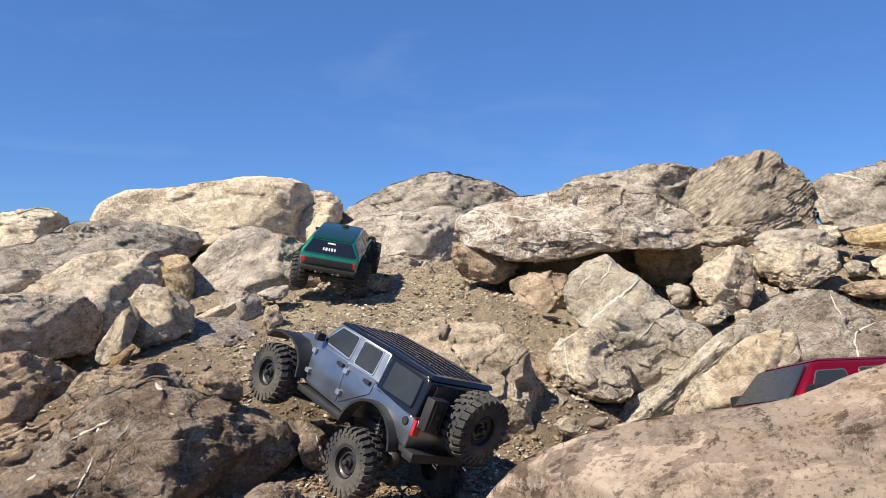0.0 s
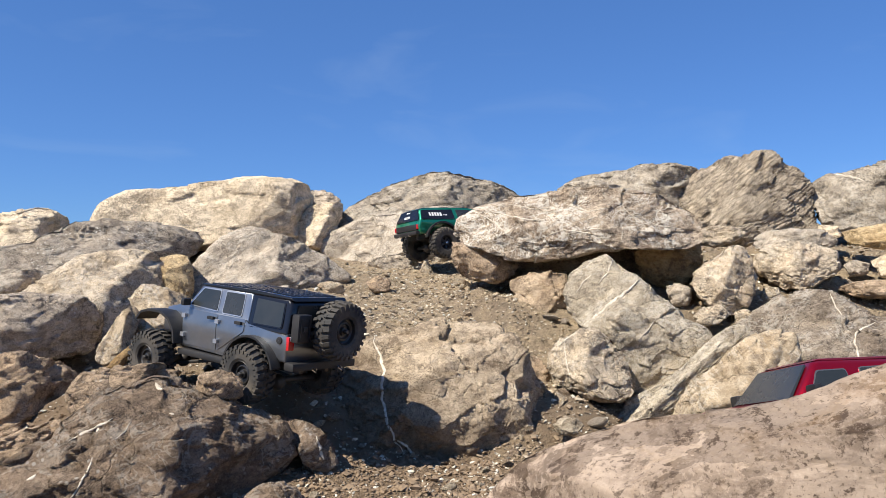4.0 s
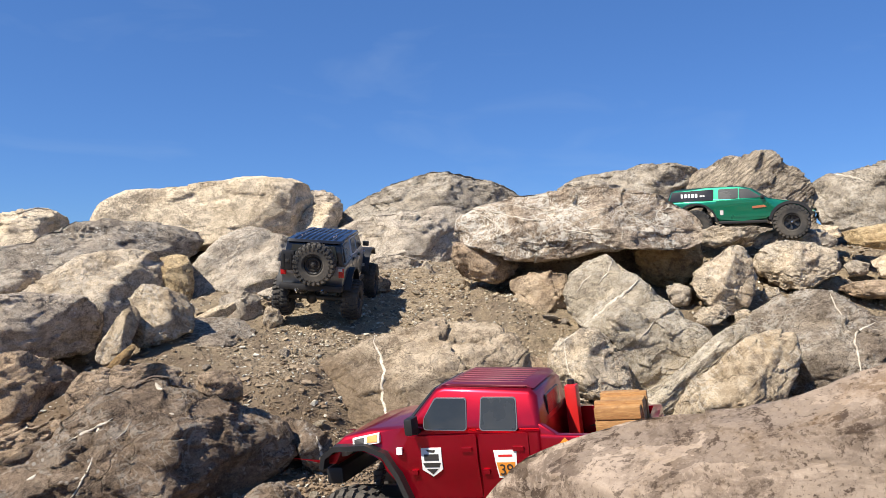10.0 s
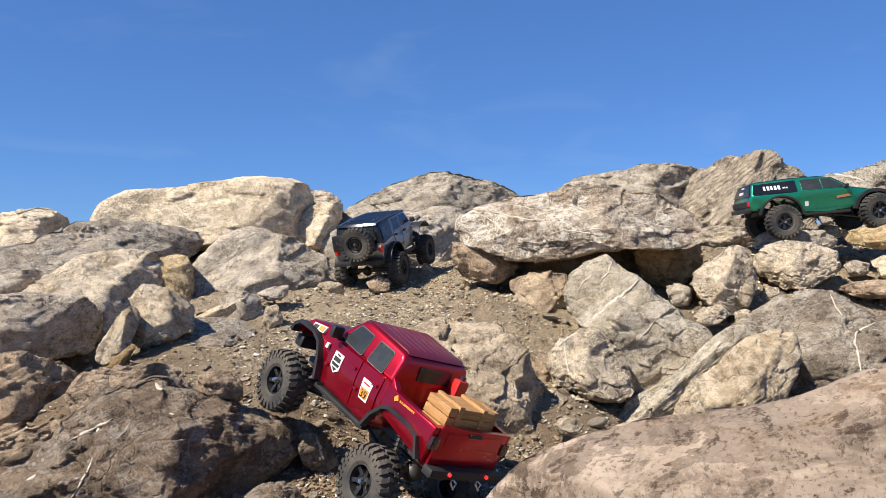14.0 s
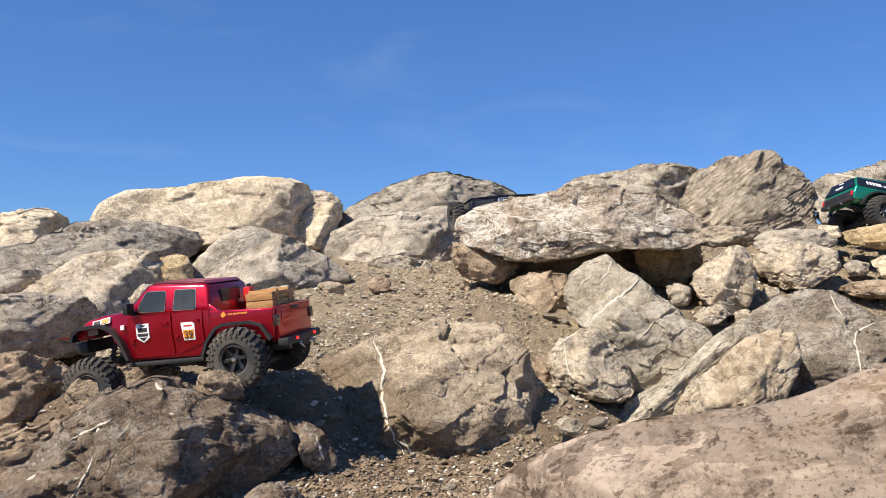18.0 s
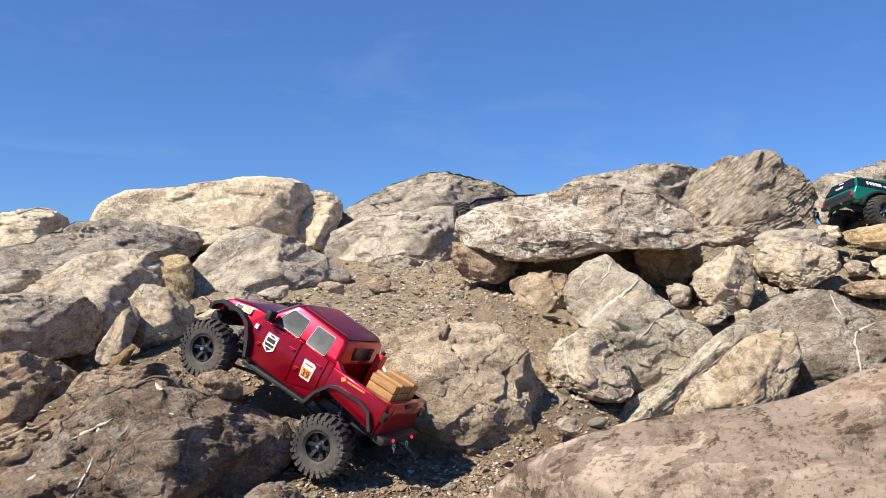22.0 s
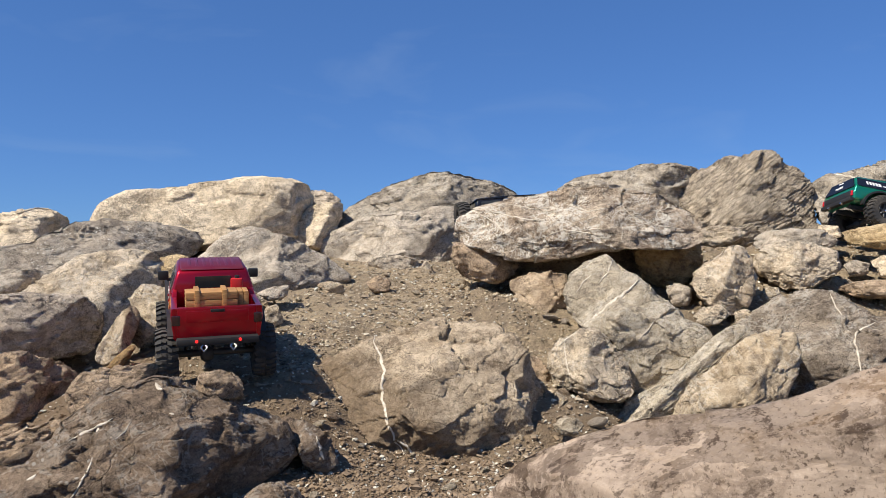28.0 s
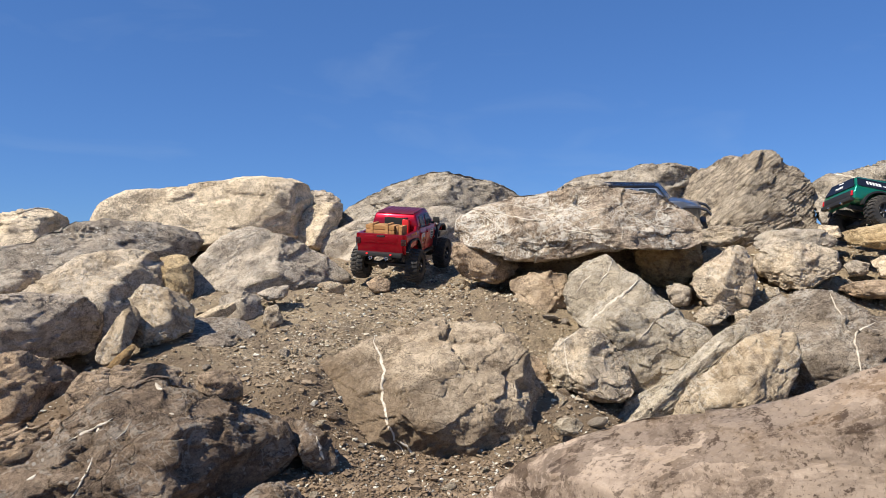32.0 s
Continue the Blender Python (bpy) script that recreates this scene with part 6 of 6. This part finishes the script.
def scatter_stones():
    """Fist-sized and smaller stones that lie on the scree, each one a thing."""
    rng = np.random.default_rng(5)
    kinds = ("tan", "grey", "greige", "cream", "brown", "greybrown")
    names = {"tan": "beige", "grey": "grey", "greige": "pale beige", "cream": "cream", "brown": "dark brown", "greybrown": "grey-brown"}
    meshes = {}
    for k in kinds:
        for j in range(3):
            p, f = chip(3, rng)
            p = p + 0.04 * fractal(p, 5, 3, j)[:, None] * p
            meshes[k, j] = mesh_of("stone", p, f, ROCK[k], smooth=False)
    made = 0
    while made < 240:
        y = 1.25 + 1.85 * rng.random() ** 1.3
        x = rng.uniform(-0.6, 0.62) * y
        if rng.random() > 0.25 + 0.75 * math.exp(-((x + 0.1) / 0.4) ** 2) + 0.35 * (x > 0.8):
            continue
        k = kinds[rng.integers(0, 6)]
        size = 0.016 + 0.04 * rng.random() ** 2.5
        ob = new("stone", meshes[k, int(rng.integers(0, 3))])
        ob.matrix_basis = Matrix.LocRotScale((x, y, surface(x, y) + size * 0.1), Euler((rng.uniform(-0.4, 0.4), rng.uniform(-0.4, 0.4), rng.uniform(0, 6.28))), (size, size, size))
        tagged(ob, "small angular %s stone lying on the gravel" % names[k], "stone", "stones on the scree")
        made += 1


scatter_stones()

# lanes on which the cars drive: x, y along each
LANES = (((1.0, 1.0), (0.5, 1.08), (0.1, 1.1), (-0.1, 1.35), (-0.3, 1.5), (-0.55, 1.62), (-0.52, 1.85), (-0.42, 2.2), (-0.35, 2.5), (-0.28, 2.8), (-0.1, 3.02), (0.3, 3.06), (0.55, 2.97), (0.8, 2.76), (1.1, 2.72), (1.5, 2.7), (1.85, 2.85)),)


def off_lane(x, y):
    best = 9.0
    for lane in LANES:
        for (x0, y0), (x1, y1) in zip(lane, lane[1:]):
            u = max(0.0, min(1.0, ((x - x0) * (x1 - x0) + (y - y0) * (y1 - y0)) / ((x1 - x0) ** 2 + (y1 - y0) ** 2)))
            best = min(best, math.hypot(x - x0 - u * (x1 - x0), y - y0 - u * (y1 - y0)))
    return best


def rubble():
    """Half-buried blocks that fill the gaps between the boulders."""
    rng = np.random.default_rng(21)
    kinds = ("tan", "grey", "greige", "vein1", "brown", "greybrown", "cream")
    names = {"tan": "beige", "grey": "grey", "greige": "pale beige", "vein1": "pale grey", "brown": "dark brown", "greybrown": "grey-brown", "cream": "cream"}
    meshes = {}
    for k in kinds:
        for j in range(3):
            p, f = chip(4, rng, 13)
            p = p + (0.05 * fractal(p, 3, 4, j + 3) + 0.02 * (cells(p, 5, j)[1] - 0.5))[:, None] * p
            meshes[k, j] = mesh_of("block", p, f, ROCK[k], smooth=False)
    made, tries = 0, 0
    while made < 45 and tries < 6000:
        tries += 1
        left = rng.random() < 0.42
        y = rng.uniform(1.55, 3.2)
        x = rng.uniform(-0.66, -0.26) * y if left else rng.uniform(0.12, 0.66) * y
        if off_lane(x, y) < 0.2 or (not left and y < 1.75):
            continue
        k = (kinds if y > 2.1 else ("greige", "greybrown", "tan", "greige"))[int(rng.integers(0, 7 if y > 2.1 else 4))]
        size = rng.uniform(0.04, 0.11) * (0.7 + 0.15 * y)
        ob = new("block", meshes[k, int(rng.integers(0, 3))])
        ob.matrix_basis = Matrix.LocRotScale((x, y, surface(x, y) + size * rng.uniform(-0.1, 0.12)), Euler((rng.uniform(-0.5, 0.5), rng.uniform(-0.5, 0.5), rng.uniform(0, 6.28))), (size, size * rng.uniform(0.7, 1.2), size * rng.uniform(0.6, 0.95)))
        tagged(ob, "half-buried angular %s block between the boulders" % names[k], "rock", "blocks between the boulders")
        made += 1


rubble()


def quartz_material():
    m, nt, bsdf = material("white_quartz")
    vec = nt.nodes.new("ShaderNodeTexCoord").outputs["Object"]
    n1, n2 = noise_tex(nt, vec, 70, 6, 0.7), noise_tex(nt, vec, 18, 4, 0.6)
    col = mix(nt, ramp(nt, n1, 0.35, 0.7), (0.72, 0.66, 0.55), (0.42, 0.34, 0.24))
    col = mix(nt, ramp(nt, n2, 0.5, 0.75, 0, 0.5), col, (0.36, 0.28, 0.19))
    nt.links.new(col, bsdf.inputs["Base Color"])
    bsdf.inputs["Roughness"].default_value = 0.75
    b = node(nt, "ShaderNodeBump", Strength=0.8, Distance=0.003)
    nt.links.new(n1, b.inputs["Height"])
    nt.links.new(b.outputs[0], bsdf.inputs["Normal"])
    return m


QUARTZ = quartz_material()


def vein(rock, path, width, seed=0):
    """A raised quartz vein that follows the rock's face along (x, z) points of the rock's own space."""
    tree = BVHTree.FromPolygons([v.co[:] for v in rock.data.vertices], [p.vertices[:] for p in rock.data.polygons])
    rng = random.Random(seed)
    line = []
    for (x0, z0), (x1, z1) in zip(path, path[1:]):
        n = max(2, int(math.hypot(x1 - x0, z1 - z0) / 0.004))
        line += [(x0 + (x1 - x0) * k / n, z0 + (z1 - z0) * k / n) for k in range(n)]
    line.append(path[-1])
    rows = []
    for i, (x, z) in enumerate(line):
        a, b = line[max(i - 1, 0)], line[min(i + 1, len(line) - 1)]
        t = Vector((b[0] - a[0], b[1] - a[1])).normalized()
        taper = min(1.0, 0.25 + 3.0 * min(i, len(line) - 1 - i) / len(line))
        wob = 0.6 * width * noise.noise(Vector((x * 60, z * 60, seed))) + 0.5 * width * noise.noise(Vector((x * 18, z * 18, seed + 3)))
        half = width * 0.5 * taper * rng.uniform(0.65, 1.25)
        row = []
        for s, lift in ((-1, -0.0006), (-0.5, 0.0014), (0.5, 0.0015), (1, -0.0006)):
            q = Vector((x - t.y * (s * half + wob), -3, z + t.x * (s * half + wob)))
            hit = tree.ray_cast(q, Vector((0, 1, 0)))
            row.append(hit[0] + hit[1] * lift if hit[0] else None)
        rows.append(row if None not in row else None)
    runs = [([], [])]
    for u, v in zip(rows, rows[1:]):
        if u is None or v is None or (u[0] - v[0]).length > 0.04:
            runs.append(([], []))
            continue
        verts, faces = runs[-1]
        k = len(verts)
        verts += [tuple(p) for p in (v if k else u + v)]
        k = max(k - 4, 0)
        faces += [(k + j, k + j + 1, k + j + 5, k + j + 4) for j in range(3)]
    for verts, faces in runs:
        if len(faces) > 5:
            ob = new("quartz_vein", mesh_of("quartz_vein", verts, faces, QUARTZ))
            ob.parent = rock
            tagged(ob, "white quartz vein")


# quartz veins on the boulders
vein(STONES[37], ((-0.136, 0.151), (-0.123, 0.107), (-0.103, 0.055), (-0.105, 0.001), (-0.091, -0.052), (-0.073, -0.099), (-0.055, -0.119)), 0.0070, 0)
vein(STONES[37], ((-0.077, -0.092), (-0.046, -0.106), (-0.028, -0.142)), 0.0060, 1)
vein(STONES[23], ((0.010, 0.131), (-0.027, 0.097), (-0.064, 0.067), (-0.102, 0.029), (-0.138, 0.007)), 0.0080, 2)
vein(STONES[23], ((-0.061, 0.181), (-0.077, 0.143), (-0.101, 0.112)), 0.0045, 3)
vein(STONES[23], ((0.048, 0.027), (0.024, -0.007), (0.001, -0.033)), 0.0035, 4)
vein(STONES[23], ((-0.116, 0.139), (-0.139, 0.120), (-0.159, 0.089)), 0.0035, 5)
vein(STONES[25], ((-0.066, 0.072), (-0.058, 0.012), (-0.047, -0.051)), 0.0035, 6)
vein(STONES[25], ((-0.095, 0.004), (-0.080, 0.052), (-0.035, 0.087)), 0.0035, 7)
vein(STONES[33], ((0.093, 0.093), (0.051, 0.069), (0.043, 0.036), (0.053, -0.009), (0.055, -0.046)), 0.0055, 8)
vein(STONES[33], ((-0.010, 0.168), (0.001, 0.133), (0.019, 0.107)), 0.0040, 9)
vein(STONES[38], ((-0.090, 0.067), (-0.059, 0.083), (-0.026, 0.098)), 0.0042, 10)
vein(STONES[38], ((-0.055, 0.038), (-0.063, 0.012), (-0.078, -0.014), (-0.087, -0.026)), 0.0042, 11)
vein(STONES[38], ((0.002, 0.092), (-0.007, 0.075), (-0.021, 0.064)), 0.0020, 12)
vein(STONES[38], ((0.039, 0.158), (0.045, 0.147), (0.051, 0.144)), 0.0080, 13)
vein(STONES[38], ((-0.148, 0.011), (-0.136, 0.019)), 0.0050, 14)
vein(STONES[38], ((0.063, 0.102), (0.069, 0.098)), 0.0060, 15)
vein(STONES[38], ((-0.050, 0.078), (-0.047, 0.085)), 0.0060, 16)
vein(STONES[19], ((-0.330, 0.047), (-0.253, 0.009), (-0.208, -0.031)), 0.0049, 17)
vein(STONES[19], ((-0.308, 0.057), (-0.208, 0.027), (-0.109, 0.011)), 0.0045, 18)
vein(STONES[19], ((0.117, 0.075), (0.146, 0.036), (0.188, -0.000), (0.219, -0.043)), 0.0045, 19)
vein(STONES[19], ((-0.037, 0.064), (0.033, 0.037), (0.094, 0.047)), 0.0035, 20)
vein(STONES[19], ((0.171, 0.025), (0.240, -0.008), (0.316, -0.019)), 0.0035, 21)
vein(STONES[19], ((-0.118, -0.043), (-0.038, -0.015), (0.067, -0.034)), 0.0035, 22)
vein(STONES[19], ((0.116, 0.022), (0.133, -0.014), (0.126, -0.049)), 0.0035, 23)
vein(STONES[19], ((-0.216, 0.067), (-0.126, 0.047), (-0.055, 0.057)), 0.0031, 24)
vein(STONES[19], ((0.015, 0.006), (0.054, 0.023), (0.099, 0.008)), 0.0031, 25)
vein(STONES[40], ((0.015, 0.014), (0.021, -0.011), (0.030, -0.029)), 0.0070, 26)
vein(STONES[31], ((-0.168, 0.139), (-0.037, 0.096)), 0.0060, 27)


# ---------------------------------------------------------------- what moves: seconds and poses of each car, and the travel of its springs
GREY_ROWS = [
    (0.0, pose(-0.194, 1.484, 0.099, 12.5, -16.7, 131.8)),
    (1.0, pose(-0.291, 1.508, 0.114, 6.1, -20.5, 136.8)),
    (1.5, pose(-0.323, 1.516, 0.139, 12.0, -18.0, 146.1)),
    (2.0, pose(-0.373, 1.524, 0.155, 11.7, -11.1, 154.1)),
    (3.0, pose(-0.426, 1.600, 0.173, 5.2, -4.7, 151.8)),
    (3.5, pose(-0.437, 1.615, 0.174, 4.2, -5.9, 151.3)),
    (5.5, pose(-0.502, 1.862, 0.216, -9.5, -7.2, 106.4)),
    (6.0, pose(-0.491, 1.846, 0.233, -4.3, -10.6, 99.0)),
    (7.0, pose(-0.456, 1.984, 0.255, 0.8, -11.7, 83.2)),
    (8.0, pose(-0.422, 2.123, 0.291, 5.6, -12.9, 80.1)),
    (9.0, pose(-0.388, 2.231, 0.317, 1.9, -10.2, 79.8)),
    (10.0, pose(-0.354, 2.385, 0.347, 3.9, -10.2, 86.3)),
    (11.0, pose(-0.346, 2.500, 0.388, 5.3, -13.0, 89.5)),
    (12.0, pose(-0.316, 2.674, 0.416, 2.2, -13.0, 84.4)),
    (13.0, pose(-0.259, 2.828, 0.436, -2.0, -16.2, 77.9)),
    (14.0, pose(-0.199, 2.862, 0.446, -3.4, -14.5, 73.1)),
    (14.5, pose(-0.153, 2.999, 0.468, -2.8, -10.2, 66.8)),
    (16.5, pose(0.257, 3.054, 0.531, -6.3, -4.9, 17.7)),
    (17.0, pose(0.282, 3.054, 0.531, -6.3, -4.9, 17.7)),
    (18.0, pose(0.335, 3.044, 0.524, -4.0, -5.0, 14.0)),
    (18.8, pose(0.355, 3.034, 0.522, -3.0, -5.0, 12.0)),
    (30.2, pose(0.365, 3.034, 0.522, -3.0, -5.0, 12.0)),
    (31.0, pose(0.545, 2.970, 0.530, 2.0, -3.0, 2.0)),
    (31.5, pose(0.640, 2.870, 0.535, 6.0, 0.0, -10.0)),
    (32.0, pose(0.733, 2.763, 0.536, 11.6, 2.5, -18.0)),
]
GREY_FRONT_LIFT = ((0.0, 0.025), (2.0, 0.015), (5.5, 0.000),)
GREY_REAR_LIFT = ((0.0, -0.015), (1.0, 0.000), (1.5, 0.010), (2.0, 0.015), (3.0, 0.025), (3.5, 0.025), (6.0, 0.000),)
RED_ROWS = [
    (0.0, pose(0.562, 1.090, 0.065, 12.7, 5.0, 188.5)),
    (7.9, pose(0.562, 1.090, 0.065, 12.7, 5.0, 188.5)),
    (8.5, pose(0.413, 1.015, 0.085, 9.1, 9.2, 171.5)),
    (9.0, pose(0.239, 1.001, 0.067, 1.1, 3.5, 168.9)),
    (10.0, pose(0.073, 1.080, 0.051, -3.5, 5.6, 160.1)),
    (11.0, pose(0.260, 1.012, 0.076, -1.6, 3.8, 146.9)),
    (12.0, pose(0.159, 1.120, 0.051, -1.3, 4.2, 140.3)),
    (13.0, pose(-0.024, 1.278, 0.050, -0.2, -0.2, 133.5)),
    (13.5, pose(-0.079, 1.308, 0.069, 12.2, -8.1, 135.1)),
    (14.0, pose(-0.158, 1.422, 0.108, 13.3, -20.6, 130.0)),
    (14.5, pose(-0.189, 1.484, 0.111, 9.0, -21.1, 110.1)),
    (16.5, pose(-0.555, 1.654, 0.186, -8.1, 9.6, 174.5)),
    (17.0, pose(-0.526, 1.624, 0.185, -3.4, 5.9, 168.0)),
    (18.0, pose(-0.512, 1.601, 0.184, -3.8, 5.8, 167.1)),
    (19.0, pose(-0.468, 1.635, 0.168, 0.4, -5.0, 169.0)),
    (19.4, pose(-0.468, 1.635, 0.168, 0.4, -5.0, 169.0)),
    (21.5, pose(-0.468, 1.635, 0.168, 0.4, -5.0, 169.0)),
    (22.0, pose(-0.336, 1.588, 0.142, 6.1, -26.7, 155.7)),
    (22.5, pose(-0.284, 1.537, 0.124, 2.6, -25.6, 140.9)),
    (23.0, pose(-0.284, 1.537, 0.124, 2.6, -25.6, 140.9)),
    (24.4, pose(-0.284, 1.537, 0.124, 2.6, -25.6, 140.9)),
    (25.0, pose(-0.323, 1.569, 0.136, 9.5, -20.4, 147.0)),
    (25.5, pose(-0.358, 1.618, 0.138, 9.0, -18.5, 148.0)),
    (27.5, pose(-0.528, 1.727, 0.216, 7.3, -8.0, 126.6)),
    (28.0, pose(-0.550, 1.835, 0.236, -2.2, -8.9, 110.3)),
    (29.0, pose(-0.485, 2.077, 0.303, 13.8, -19.7, 81.8)),
    (30.0, pose(-0.358, 2.283, 0.337, 10.1, -8.1, 69.0)),
    (31.0, pose(-0.213, 2.568, 0.402, 8.8, -12.9, 68.4)),
    (32.0, pose(-0.147, 2.859, 0.457, 4.6, -10.2, 73.1)),
]
RED_FRONT_LIFT = ((12.5, 0.000), (13.0, -0.005), (13.5, -0.005), (14.5, -0.007), (16.5, 0.000), (17.0, -0.010), (18.0, -0.007), (19.0, 0.003), (21.5, 0.003), (22.0, 0.013), (22.5, 0.025), (24.4, 0.025), (25.0, 0.025), (28.0, 0.000),)
RED_REAR_LIFT = ((12.5, 0.000), (13.5, -0.012), (14.0, -0.025), (16.5, 0.025), (17.0, 0.025), (18.0, 0.025), (19.0, 0.018), (21.5, 0.018), (22.0, -0.015), (22.5, -0.015), (24.4, -0.015), (25.0, 0.003), (25.5, 0.013), (28.0, 0.000),)
GREEN_ROWS = [
    (0.0, pose(-0.370, 2.647, 0.420, 10.3, -14.4, 88.7)),
    (1.0, pose(-0.353, 2.821, 0.455, 8.0, -16.7, 86.5)),
    (2.0, pose(-0.259, 2.877, 0.470, 4.2, -11.5, 79.4)),
    (3.0, pose(-0.087, 2.987, 0.480, 0.9, -12.0, 51.7)),
    (3.5, pose(-0.004, 3.055, 0.492, -3.1, -2.6, 41.7)),
    (6.0, pose(0.370, 3.050, 0.535, 0.0, -2.0, 10.0)),
    (8.0, pose(0.470, 2.990, 0.550, 2.0, 2.0, 0.0)),
    (9.0, pose(0.824, 2.752, 0.566, 7.3, 8.1, -19.3)),
    (10.0, pose(1.075, 2.738, 0.555, 2.5, -0.6, -22.7)),
    (11.0, pose(1.106, 2.693, 0.570, 6.2, -4.9, -3.9)),
    (13.0, pose(1.236, 2.639, 0.572, 0.2, -4.7, -4.9)),
    (14.0, pose(1.313, 2.673, 0.582, 2.1, -5.1, -3.7)),
    (16.5, pose(1.423, 2.673, 0.578, -7.1, -0.2, -5.5)),
    (17.0, pose(1.512, 2.685, 0.568, -9.8, 2.9, 1.2)),
    (18.0, pose(1.670, 2.793, 0.553, -9.5, 10.4, 6.6)),
    (32.0, pose(1.670, 2.793, 0.553, -9.5, 10.4, 6.6)),
]
GREEN_FRONT_LIFT = ((10.0, 0.013), (13.0, 0.013), (14.0, 0.010),)
GREEN_REAR_LIFT = ((11.0, 0.008), (13.0, 0.003), (14.0, 0.000), (16.5, 0.008), (17.0, 0.008), (18.0, 0.013),)


def roll_wheels(car, rows, front, rear, radius=TYRE_R):
    """Turns each wheel by the way that the car goes, and lifts or drops it on its springs."""
    spans, turn = [(rows[0][0], 0.0)], 0.0
    for (t0, a), (t1, b) in zip(rows, rows[1:]):
        ahead = (a.to_3x3() @ Vector((1, 0, 0)) + b.to_3x3() @ Vector((1, 0, 0))).normalized()
        angle = (b.translation - a.translation).dot(ahead) / radius
        steps = max(1, math.ceil(abs(angle) / radians(70)))
        for k in range(1, steps + 1):
            spans.append((t0 + (t1 - t0) * k / steps, turn + angle * k / steps))
        turn += angle
    for wheel, m, sy in WHEELS[car.name]:
        lift = front if m.translation.x > 0 else rear
        keys = []
        for t, a in spans:
            dz = float(np.interp(t, [k[0] for k in lift], [k[1] for k in lift]))
            keys.append((t, Matrix.Translation((0, 0, dz)) @ m @ Matrix.Rotation(a * sy, 4, "Y")))
        walk(wheel, keys)


def motions():
    for car, rows, front, rear in ((grey, GREY_ROWS, GREY_FRONT_LIFT, GREY_REAR_LIFT), (red, RED_ROWS, RED_FRONT_LIFT, RED_REAR_LIFT), (green, GREEN_ROWS, GREEN_FRONT_LIFT, GREEN_REAR_LIFT)):
        walk(car, rows)
        roll_wheels(car, rows, front, rear)


motions()
